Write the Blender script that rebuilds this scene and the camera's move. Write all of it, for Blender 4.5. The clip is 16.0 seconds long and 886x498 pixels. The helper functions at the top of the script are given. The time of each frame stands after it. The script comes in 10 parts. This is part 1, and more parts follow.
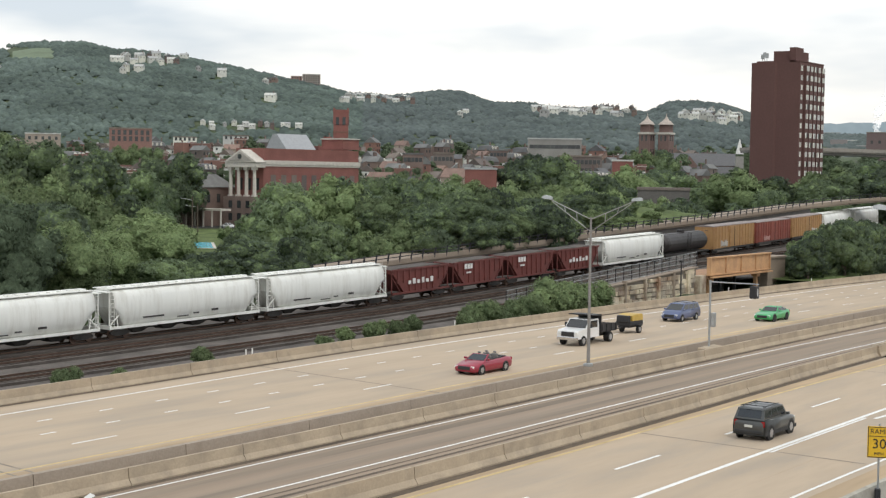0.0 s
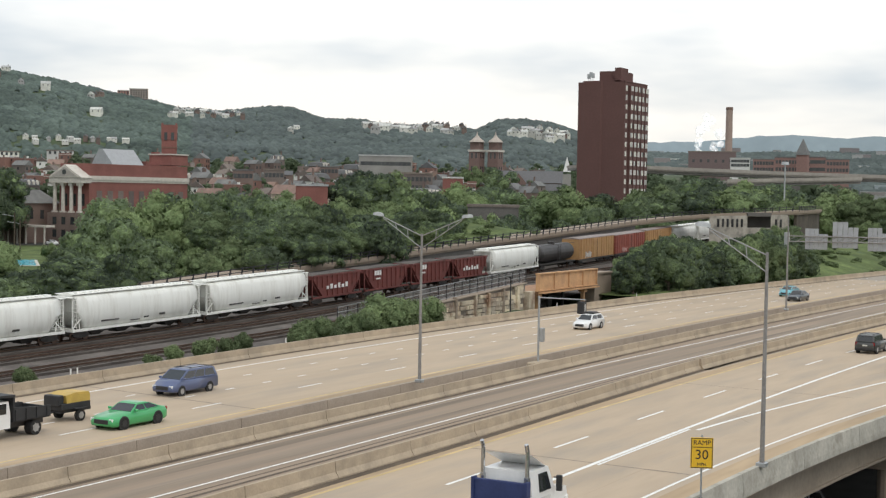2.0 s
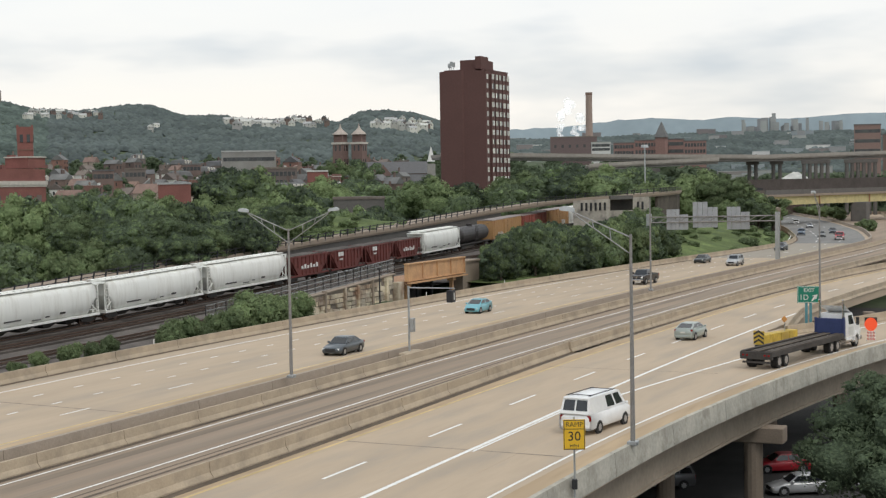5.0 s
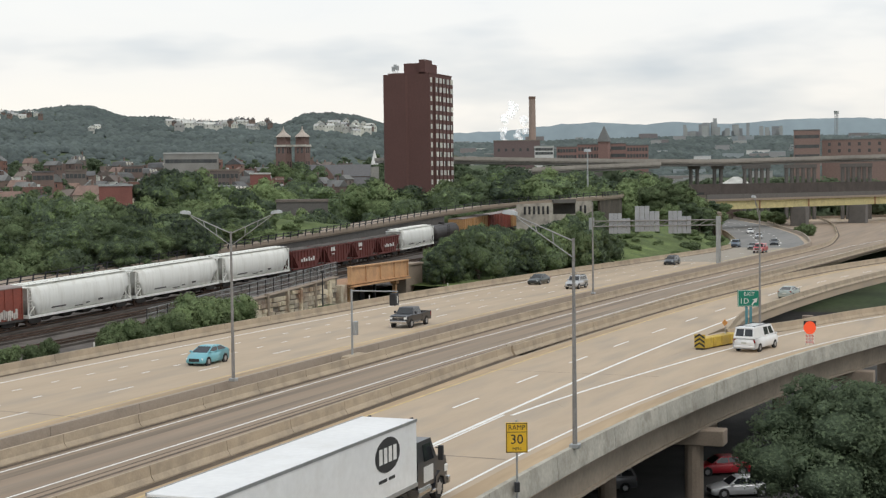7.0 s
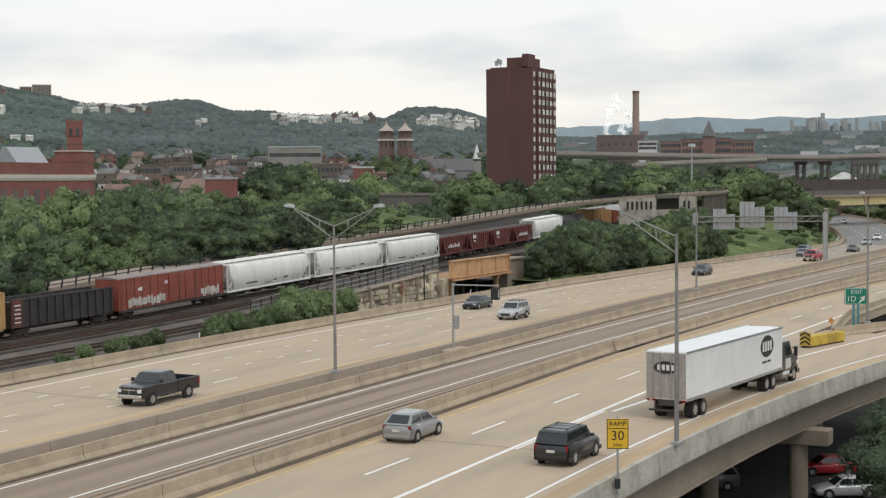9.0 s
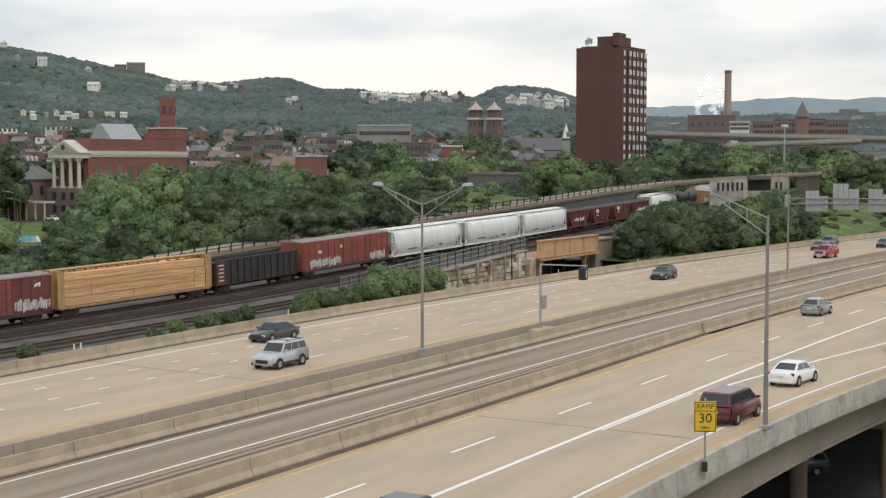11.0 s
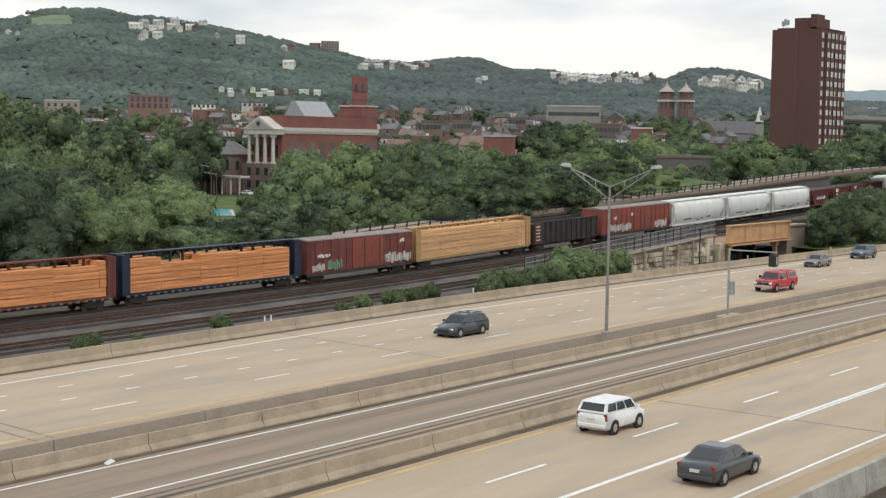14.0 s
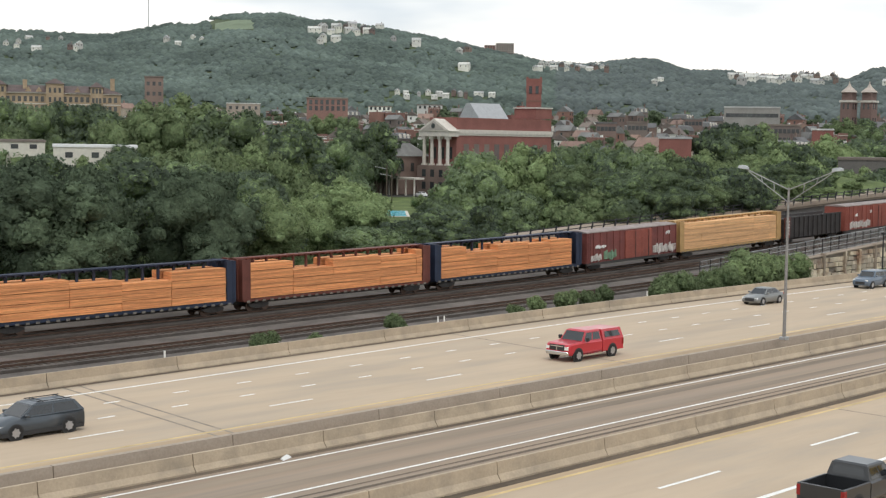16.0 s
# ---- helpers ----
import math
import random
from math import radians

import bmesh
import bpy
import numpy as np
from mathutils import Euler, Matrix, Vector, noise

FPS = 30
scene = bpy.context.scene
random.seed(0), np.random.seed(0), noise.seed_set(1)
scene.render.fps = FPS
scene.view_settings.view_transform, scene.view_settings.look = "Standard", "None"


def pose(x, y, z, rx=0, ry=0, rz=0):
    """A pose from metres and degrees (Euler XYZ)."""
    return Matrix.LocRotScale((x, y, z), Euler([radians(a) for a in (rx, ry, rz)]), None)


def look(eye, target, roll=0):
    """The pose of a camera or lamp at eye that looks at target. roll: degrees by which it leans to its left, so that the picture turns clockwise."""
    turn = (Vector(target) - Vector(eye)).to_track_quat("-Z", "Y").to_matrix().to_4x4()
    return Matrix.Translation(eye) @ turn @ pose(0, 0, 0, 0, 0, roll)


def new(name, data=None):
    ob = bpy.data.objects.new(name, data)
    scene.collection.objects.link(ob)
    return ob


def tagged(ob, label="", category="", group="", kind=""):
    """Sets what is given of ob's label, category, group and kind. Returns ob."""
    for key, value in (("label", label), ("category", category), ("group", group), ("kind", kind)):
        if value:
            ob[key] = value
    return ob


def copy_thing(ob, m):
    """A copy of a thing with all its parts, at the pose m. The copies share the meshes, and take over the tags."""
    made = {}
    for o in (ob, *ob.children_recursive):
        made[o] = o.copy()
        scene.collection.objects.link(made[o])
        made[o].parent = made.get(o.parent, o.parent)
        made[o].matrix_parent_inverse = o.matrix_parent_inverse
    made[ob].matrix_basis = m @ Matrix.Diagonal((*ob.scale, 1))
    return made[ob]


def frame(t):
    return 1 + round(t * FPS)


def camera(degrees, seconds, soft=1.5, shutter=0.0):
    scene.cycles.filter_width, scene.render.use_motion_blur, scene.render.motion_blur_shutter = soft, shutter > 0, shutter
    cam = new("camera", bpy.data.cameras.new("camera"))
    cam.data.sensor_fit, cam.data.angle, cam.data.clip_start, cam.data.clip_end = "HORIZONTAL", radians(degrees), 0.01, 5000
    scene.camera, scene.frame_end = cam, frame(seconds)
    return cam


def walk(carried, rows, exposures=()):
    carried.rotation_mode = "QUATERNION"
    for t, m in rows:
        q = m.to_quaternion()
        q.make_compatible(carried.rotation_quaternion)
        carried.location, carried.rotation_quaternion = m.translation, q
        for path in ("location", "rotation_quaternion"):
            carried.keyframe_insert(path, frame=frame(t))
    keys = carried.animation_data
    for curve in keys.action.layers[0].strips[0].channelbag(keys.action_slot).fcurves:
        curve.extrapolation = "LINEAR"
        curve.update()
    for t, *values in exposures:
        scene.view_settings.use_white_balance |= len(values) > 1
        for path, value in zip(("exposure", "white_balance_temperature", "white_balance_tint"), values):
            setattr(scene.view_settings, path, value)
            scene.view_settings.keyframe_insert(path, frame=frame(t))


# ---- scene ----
# X runs along the motorway, Y across it towards the railway, Z is up; the road surface lies at z = 0.
cam = camera(33.83, 16.0, soft=1.3)
EYE = (0.0, 0.0, 14.0)
TURNS = [
    (0.0, -54.19, -2.94, -0.83), (0.5, -56.01, -2.86, -0.86), (1.0, -57.79, -2.70, -0.82), (1.5, -59.32, -2.44, -0.80),
    (2.0, -60.82, -2.18, -1.01), (2.5, -62.31, -2.17, -0.75), (3.0, -63.45, -2.27, -0.33), (3.5, -63.83, -2.37, 0.44),
    (4.0, -64.33, -2.42, 0.69), (4.5, -64.97, -2.47, 0.87), (5.0, -66.11, -2.51, 0.95), (5.2, -66.59, -2.54, 1.05),
    (7.3, -68.36, -2.41, 0.66), (7.5, -68.15, -2.39, 0.75), (8.0, -67.14, -2.35, 1.25), (8.5, -65.53, -2.36, 0.73),
    (9.0, -64.32, -2.60, 0.43), (11.3, -60.29, -3.55, -0.13), (11.5, -59.91, -3.66, -0.23), (12.0, -59.05, -3.97, -0.08),
    (12.5, -58.16, -4.17, -0.24), (13.0, -57.27, -4.21, -0.66), (13.5, -55.76, -4.20, -0.75), (14.0, -53.46, -4.23, -0.90),
    (14.5, -51.31, -4.31, -0.76), (15.0, -49.54, -4.40, -0.90), (15.5, -48.11, -4.44, -0.79), (16.0, -46.64, -4.26, -0.86)]
walk(cam, [(t, pose(*EYE, 90 + p, r, y)) for t, y, p, r in TURNS],
     exposures=[(0, 0.22), (3.5, 0.09), (8.5, 0.03), (12, 0.1), (14.5, 0.16), (16, 0.29)])

# ---- sky and sun: a bright, thinly overcast day ----
scene.view_settings.exposure = 0.0


def build_world():
    w = bpy.data.worlds.new("sky")
    scene.world = w
    w.use_nodes = True
    nt = w.node_tree
    nt.nodes.clear()
    N, L = nt.nodes.new, nt.links.new
    out, bg, sky = N("ShaderNodeOutputWorld"), N("ShaderNodeBackground"), N("ShaderNodeTexSky")
    sky.sky_type, sky.sun_disc = "NISHITA", False
    sky.sun_elevation, sky.sun_rotation = radians(52), radians(200)
    sky.air_density, sky.dust_density = 1.2, 3.0
    tc, mp, no, no2, ramp = N("ShaderNodeTexCoord"), N("ShaderNodeMapping"), N("ShaderNodeTexNoise"), N("ShaderNodeTexNoise"), N("ShaderNodeValToRGB")
    mp.inputs["Scale"].default_value = (1.6, 1.6, 6.5)
    mp.inputs["Location"].default_value = (0.35, 0.1, 0.2)
    no.inputs["Scale"].default_value, no.inputs["Detail"].default_value, no.inputs["Roughness"].default_value = 1.5, 5, 0.5
    L(tc.outputs["Generated"], mp.inputs["Vector"])
    L(mp.outputs["Vector"], no.inputs["Vector"])
    e = ramp.color_ramp.elements
    e[0].position, e[0].color = 0.34, (0.80, 0.80, 0.79, 1)
    e[1].position, e[1].color = 0.585, (0.50, 0.555, 0.62, 1)
    m = e.new(0.47)
    m.color = (0.76, 0.77, 0.78, 1)
    L(no.outputs["Fac"], ramp.inputs["Fac"])
    # the cloud deck is a little warmer and brighter near the horizon
    sep, grad, warm = N("ShaderNodeSeparateXYZ"), N("ShaderNodeValToRGB"), N("ShaderNodeMix")
    L(tc.outputs["Generated"], sep.inputs[0])
    L(sep.outputs["Z"], grad.inputs["Fac"])
    g = grad.color_ramp.elements
    g[0].position, g[0].color = 0.03, (1.12, 1.06, 0.97, 1)
    g[1].position, g[1].color = 0.16, (1.0, 1.02, 1.03, 1)
    warm.data_type, warm.blend_type = "RGBA", "MULTIPLY"
    warm.inputs["Factor"].default_value = 1.0
    L(ramp.outputs["Color"], warm.inputs["A"])
    L(grad.outputs["Color"], warm.inputs["B"])
    mix, dim = N("ShaderNodeMix"), N("ShaderNodeMix")
    dim.data_type, dim.blend_type = "RGBA", "MULTIPLY"
    dim.inputs["Factor"].default_value = 1.0
    dim.inputs["B"].default_value = (0.1, 0.1, 0.1, 1)
    L(sky.outputs["Color"], dim.inputs["A"])
    mix.data_type = "RGBA"
    mix.inputs["Factor"].default_value = 0.9
    L(dim.outputs["Result"], mix.inputs["A"])
    L(warm.outputs["Result"], mix.inputs["B"])
    L(mix.outputs["Result"], bg.inputs["Color"])
    bg.inputs["Strength"].default_value = 1.22
    L(bg.outputs[0], out.inputs[0])


build_world()
sun = new("sun", bpy.data.lights.new("sun", "SUN"))
sun.data.energy, sun.data.angle, sun.data.color = 0.9, radians(22), (1.0, 0.96, 0.90)
sun.matrix_basis = look((0, -60, 110), (40, 0, 0))


# ---- materials ----
MATS = {}


def mat(name, col, rough=0.7, metal=0.0, var=0.12, scale=1.2, fine=14.0, bump=0.0, stretch=(1, 1, 1), tint=None,
        stain=None, stain_amount=0.0, stain_scale=0.35, island=0.0, per_object=0.0, spec=0.4, world=False, depth=0.05):
    """A procedural surface: base colour with broad and fine variation, stains, and a fine relief."""
    if name in MATS:
        return MATS[name]
    m = bpy.data.materials.new(name)
    m.use_nodes = True
    nt = m.node_tree
    N, L = nt.nodes.new, nt.links.new
    bs = nt.nodes["Principled BSDF"]
    bs.inputs["Roughness"].default_value, bs.inputs["Metallic"].default_value = rough, metal
    bs.inputs["Specular IOR Level"].default_value = spec
    tc, mp = N("ShaderNodeTexCoord"), N("ShaderNodeMapping")
    mp.inputs["Scale"].default_value = stretch
    if world:
        geo = N("ShaderNodeNewGeometry")
        L(geo.outputs["Position"], mp.inputs["Vector"])
    else:
        L(tc.outputs["Object"], mp.inputs["Vector"])
    n1, n2 = N("ShaderNodeTexNoise"), N("ShaderNodeTexNoise")
    n1.inputs["Scale"].default_value, n1.inputs["Detail"].default_value = scale, 4
    n2.inputs["Scale"].default_value, n2.inputs["Detail"].default_value = fine, 3
    for n in (n1, n2):
        L(mp.outputs["Vector"], n.inputs["Vector"])
    dark = [c * (1 - var) for c in col]
    lite = [min(1, c * (1 + var)) for c in (tint or col)]
    r1 = N("ShaderNodeValToRGB")
    r1.color_ramp.elements[0].position, r1.color_ramp.elements[0].color = 0.3, (*dark, 1)
    r1.color_ramp.elements[1].position, r1.color_ramp.elements[1].color = 0.7, (*lite, 1)
    L(n1.outputs["Fac"], r1.inputs["Fac"])
    r2 = N("ShaderNodeValToRGB")
    a, b = 1 - var * 0.8, 1 + var * 0.8
    r2.color_ramp.elements[0].position, r2.color_ramp.elements[0].color = 0.25, (a, a, a, 1)
    r2.color_ramp.elements[1].position, r2.color_ramp.elements[1].color = 0.75, (b, b, b, 1)
    L(n2.outputs["Fac"], r2.inputs["Fac"])

    def mul(x, y, fac=1.0, mode="MULTIPLY"):
        k = N("ShaderNodeMix")
        k.data_type, k.blend_type = "RGBA", mode
        k.inputs["Factor"].default_value = fac
        L(x, k.inputs["A"])
        if hasattr(y, "links"):
            L(y, k.inputs["B"])
        else:
            k.inputs["B"].default_value = (*y, 1)
        return k
    c = mul(r1.outputs["Color"], r2.outputs["Color"]).outputs["Result"]
    if stain:
        n3, r3 = N("ShaderNodeTexNoise"), N("ShaderNodeValToRGB")
        n3.inputs["Scale"].default_value, n3.inputs["Detail"].default_value = stain_scale, 6
        n3.inputs["Roughness"].default_value = 0.65
        L(mp.outputs["Vector"], n3.inputs["Vector"])
        r3.color_ramp.elements[0].position, r3.color_ramp.elements[0].color = 0.48, (0, 0, 0, 1)
        r3.color_ramp.elements[1].position, r3.color_ramp.elements[1].color = 0.68, (stain_amount,) * 3 + (1,)
        L(n3.outputs["Fac"], r3.inputs["Fac"])
        k = mul(c, stain, mode="MIX")
        L(r3.outputs["Color"], k.inputs["Factor"])
        c = k.outputs["Result"]
    for amount, src in ((island, "island"), (per_object, "object")):
        if amount:
            info = N("ShaderNodeNewGeometry" if src == "island" else "ShaderNodeObjectInfo")
            r4 = N("ShaderNodeValToRGB")
            r4.color_ramp.elements[0].color = (1 - amount,) * 3 + (1,)
            r4.color_ramp.elements[1].color = (1 + amount, 1 + amount, 1 + amount * 0.6, 1)
            L(info.outputs["Random Per Island" if src == "island" else "Random"], r4.inputs["Fac"])
            c = mul(c, r4.outputs["Color"]).outputs["Result"]
    L(c, bs.inputs["Base Color"])
    if bump:
        bp = N("ShaderNodeBump")
        bp.inputs["Strength"].default_value, bp.inputs["Distance"].default_value = bump, depth
        L(n2.outputs["Fac"], bp.inputs["Height"])
        L(bp.outputs["Normal"], bs.inputs["Normal"])
    MATS[name] = m
    return m


def paint(name, col, rough=0.3, metal=0.0):
    m = mat(name, col, rough, metal, var=0.05, scale=0.8, fine=5, spec=0.5)
    b = m.node_tree.nodes["Principled BSDF"]
    b.inputs["Coat Weight"].default_value, b.inputs["Coat Roughness"].default_value = 0.35, 0.1
    return m


def glow(name, col, strength):
    if name in MATS:
        return MATS[name]
    m = bpy.data.materials.new(name)
    m.use_nodes = True
    b = m.node_tree.nodes["Principled BSDF"]
    b.inputs["Base Color"].default_value = (*col, 1)
    b.inputs["Emission Color"].default_value, b.inputs["Emission Strength"].default_value = (*col, 1), strength
    MATS[name] = m
    return m


CONCRETE = mat("concrete", (0.42, 0.338, 0.243), 0.9, var=0.10, scale=0.5, fine=9, bump=0.25, stain=(0.22, 0.19, 0.15), stain_amount=0.5, stain_scale=0.6, world=True)
CONCRETE_GREY = mat("grey_concrete", (0.30, 0.24, 0.185), 0.9, var=0.12, scale=0.5, fine=9, bump=0.25, stain=(0.17, 0.14, 0.11), stain_amount=0.5, stain_scale=0.5, world=True)
CONCRETE_MEDIAN = mat("stained_median_concrete", (0.36, 0.30, 0.24), 0.9, var=0.14, scale=0.5, fine=9, bump=0.25, stain=(0.22, 0.18, 0.14), stain_amount=0.5, stain_scale=0.5, world=True)
CONCRETE_DARK = mat("dark_mottled_concrete", (0.14, 0.13, 0.12), 0.9, var=0.2, scale=0.3, fine=5, bump=0.2, stain=(0.07, 0.065, 0.06), stain_amount=0.6, stain_scale=0.3, world=True)
ROADWAY = mat("road_concrete", (0.458, 0.360, 0.258), 0.88, var=0.055, scale=0.5, fine=2.2, bump=0.08, stretch=(0.14, 0.8, 1), stain=(0.30, 0.265, 0.22), stain_amount=0.55, stain_scale=0.55, world=True)
ROADBUS = mat("worn_road_concrete", (0.305, 0.232, 0.168), 0.9, var=0.12, scale=0.5, fine=1.4, bump=0.1, stretch=(0.03, 0.8, 1), stain=(0.22, 0.185, 0.15), stain_amount=0.7, stain_scale=0.6, world=True)
WHITE_LINE = mat("white_road_paint", (0.78, 0.77, 0.73), 0.7, var=0.08, scale=2, fine=20)
YELLOW_LINE = mat("faded_yellow_road_paint", (0.56, 0.42, 0.20), 0.8, var=0.2, scale=0.6, fine=12)
CRACK = mat("tar_joint", (0.25, 0.21, 0.165), 0.9, var=0.2)
BALLAST = mat("ballast", (0.112, 0.096, 0.084), 0.95, var=0.3, scale=0.4, fine=5, bump=0.8, stain=(0.06, 0.05, 0.045), stain_amount=0.6, stain_scale=0.15, world=True)
BALLAST_DARK = mat("oily_ballast", (0.085, 0.072, 0.063), 0.95, var=0.3, scale=0.4, fine=6, bump=0.8, world=True)
RUST_RAIL = mat("rail_steel", (0.13, 0.085, 0.065), 0.5, 0.6, var=0.2)
TIE = mat("timber_tie", (0.06, 0.045, 0.035), 0.95, var=0.3, per_object=0.2)
STEEL = mat("galvanised_steel", (0.42, 0.43, 0.43), 0.45, 0.7, var=0.1)
STEEL_DARK = mat("dark_steel", (0.05, 0.05, 0.052), 0.6, 0.5, var=0.15)
GRASS = mat("grass", (0.115, 0.15, 0.055), 0.95, var=0.35, scale=0.12, fine=1.6, bump=0.8, stain=(0.07, 0.095, 0.04), stain_amount=0.8, stain_scale=0.25, world=True, spec=0.15)
EARTH = mat("ground_cover", (0.055, 0.08, 0.032), 0.95, var=0.35, scale=0.05, fine=0.8, bump=0.6, stain=(0.12, 0.105, 0.08), stain_amount=0.35, stain_scale=0.02, world=True)
ASPHALT = mat("asphalt", (0.055, 0.053, 0.05), 0.9, var=0.2, scale=0.4, fine=8, bump=0.2, world=True)
# Leaf colours are lifted and blued for the haze over the wooded strip.
LEAF = [mat("foliage_%s" % n, c, 0.75, var=0.22, scale=0.3, fine=2.0, island=0.13, per_object=0.34, spec=0.08) for n, c in
        (("green", (0.162, 0.208, 0.136)), ("dark", (0.128, 0.165, 0.120)), ("bright", (0.202, 0.254, 0.140)), ("deep", (0.100, 0.132, 0.092)))]


def leafy(m, share):
    """Leaves let part of the light through."""
    nt = m.node_tree
    bs, out = nt.nodes["Principled BSDF"], nt.nodes["Material Output"]
    tr, mix = nt.nodes.new("ShaderNodeBsdfTranslucent"), nt.nodes.new("ShaderNodeMixShader")
    nt.links.new(bs.inputs["Base Color"].links[0].from_socket, tr.inputs["Color"])
    mix.inputs[0].default_value = share
    nt.links.new(bs.outputs[0], mix.inputs[1])
    nt.links.new(tr.outputs[0], mix.inputs[2])
    nt.links.new(mix.outputs[0], out.inputs["Surface"])
    return m


# Shade in the gaps between leaves is set by these inner colours.
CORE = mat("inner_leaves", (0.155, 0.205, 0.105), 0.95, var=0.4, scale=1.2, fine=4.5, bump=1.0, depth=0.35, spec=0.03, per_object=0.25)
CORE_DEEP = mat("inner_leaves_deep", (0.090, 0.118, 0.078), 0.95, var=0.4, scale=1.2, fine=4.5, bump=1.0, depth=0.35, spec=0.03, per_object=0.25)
for leaf_mat in LEAF:
    leafy(leaf_mat, 0.45)
BARK = mat("bark", (0.10, 0.078, 0.058), 0.9, var=0.3, scale=1, fine=10, bump=0.5)
# Haze of distance is mixed into the hill and ridge colours.
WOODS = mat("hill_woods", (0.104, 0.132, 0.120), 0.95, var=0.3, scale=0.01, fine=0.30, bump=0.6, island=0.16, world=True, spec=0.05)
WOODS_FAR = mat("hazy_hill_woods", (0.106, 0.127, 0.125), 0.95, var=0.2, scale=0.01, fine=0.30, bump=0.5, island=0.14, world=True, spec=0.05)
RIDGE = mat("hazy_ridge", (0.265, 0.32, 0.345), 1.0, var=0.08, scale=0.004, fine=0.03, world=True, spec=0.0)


# ---- building helpers ----
def part(name, bm, material, parent=None, label=""):
    """Links a bmesh as one mesh object, under a thing or a part. The bmesh is freed."""
    me = bpy.data.meshes.new(name)
    bm.to_mesh(me)
    bm.free()
    for m in material if isinstance(material, (list, tuple)) else [material]:
        me.materials.append(m)
    ob = new(name, me)
    ob.parent = parent
    if label:
        ob["label"] = label
    return ob


def raw(name, verts, faces, material, parent=None, smooth=False):
    me = bpy.data.meshes.new(name)
    me.from_pydata([tuple(v) for v in verts], [], [tuple(f) for f in faces])
    me.materials.append(material)
    if smooth:
        me.shade_smooth()
    ob = new(name, me)
    ob.parent = parent
    return ob


def thing(name, m, label, category, group="", kind=""):
    """An empty at a thing's base, to carry its parts."""
    ob = new(name)
    ob.empty_display_size = 0.3
    ob.matrix_basis = m
    return tagged(ob, label, category, group, kind)


def box(bm, x0, x1, y0, y1, z0, z1, bevel=0.0, taper=0.0):
    vs = [bm.verts.new(p) for p in ((x0, y0, z0), (x1, y0, z0), (x1, y1, z0), (x0, y1, z0),
                                    (x0 + taper, y0 + taper, z1), (x1 - taper, y0 + taper, z1), (x1 - taper, y1 - taper, z1), (x0 + taper, y1 - taper, z1))]
    fs = [bm.faces.new([vs[i] for i in f]) for f in ((3, 2, 1, 0), (4, 5, 6, 7), (0, 1, 5, 4), (1, 2, 6, 5), (2, 3, 7, 6), (3, 0, 4, 7))]
    if bevel:
        bmesh.ops.bevel(bm, geom=list({e for f in fs for e in f.edges}), offset=bevel, segments=1, affect="EDGES")
    return bm


def rod(bm, a, b, r0, r1=None, n=8, caps=True):
    a, b = Vector(a), Vector(b)
    r1 = r0 if r1 is None else r1
    q = (b - a).to_track_quat("Z", "Y")
    rings = []
    for p, r in ((a, r0), (b, r1)):
        rings.append([bm.verts.new(p + q @ Vector((r * math.cos(2 * math.pi * i / n), r * math.sin(2 * math.pi * i / n), 0))) for i in range(n)])
    for i in range(n):
        bm.faces.new((rings[0][i], rings[0][(i + 1) % n], rings[1][(i + 1) % n], rings[1][i]))
    if caps:
        bm.faces.new(rings[0][::-1])
        bm.faces.new(rings[1])
    return bm


def prism(bm, outline, y0, y1):
    """A side outline of (x, z) points, pulled from y0 to y1."""
    a = [bm.verts.new((x, y0, z)) for x, z in outline]
    b = [bm.verts.new((x, y1, z)) for x, z in outline]
    n = len(outline)
    bm.faces.new(a)
    bm.faces.new(b[::-1])
    for i in range(n):
        bm.faces.new((a[(i + 1) % n], a[i], b[i], b[(i + 1) % n]))
    return bm


def loft(bm, rings, close=True):
    """Skins rings of points of the same count; the end rings are capped."""
    vs = [[bm.verts.new(p) for p in ring] for ring in rings]
    n = len(vs[0])
    for a, b in zip(vs, vs[1:]):
        for i in range(n if close else n - 1):
            bm.faces.new((a[i], a[(i + 1) % n], b[(i + 1) % n], b[i]))
    if close:
        bm.faces.new(vs[0][::-1])
        bm.faces.new(vs[-1])
    return bm


BM = bmesh.new


# ---- the lie of the land ----
def smooth_curve(points, spread=26.0):
    """A smoothed line through (x, y) points."""
    xs = np.arange(-520.0, 1000.0, 4.0)
    ys = np.interp(xs, [p[0] for p in points], [p[1] for p in points])
    k = np.exp(-0.5 * (np.arange(-15, 16) * 4.0 / (spread / 2)) ** 2)
    ys = np.convolve(np.pad(ys, 15, mode="edge"), k / k.sum(), mode="valid")
    return lambda x: float(np.interp(x, xs, ys))


FAR = smooth_curve([(-520, 0), (140, -0.1), (165, -0.6), (189, -1.4), (206, -2.3), (234, -3.7), (262, -5.0), (290, -6.6), (309, -7.8), (325, -7.8), (340, -6.7), (399, 3.5), (484, 24.3), (600, 60), (800, 125), (1000, 195)], 22)
BUS = smooth_curve([(-520, 0), (112, 0.1), (133, -0.8), (160, -1.5), (196, -2.8), (225, -5.0), (275, -8.6), (330, -12), (420, -22), (1000, -110)])
NEAR = smooth_curve([(-520, 0), (95, 0.1), (119, -0.3), (142, -1.2), (166, -2.2), (190, -4.2), (213, -7.0), (240, -11.2), (300, -25), (1000, -290)], 30)
RAMP = smooth_curve([(-520, 0), (74, 0.1), (87, -0.8), (104, -2.6), (122, -6.0), (140, -10.8), (160, -18), (200, -38), (1000, -600)], 20)
GORE = smooth_curve([(-520, 0), (80, 0.1), (87, -0.1), (101, -2.6), (118, -5.2), (139, -9.2), (160, -16), (200, -36), (1000, -598)], 20)
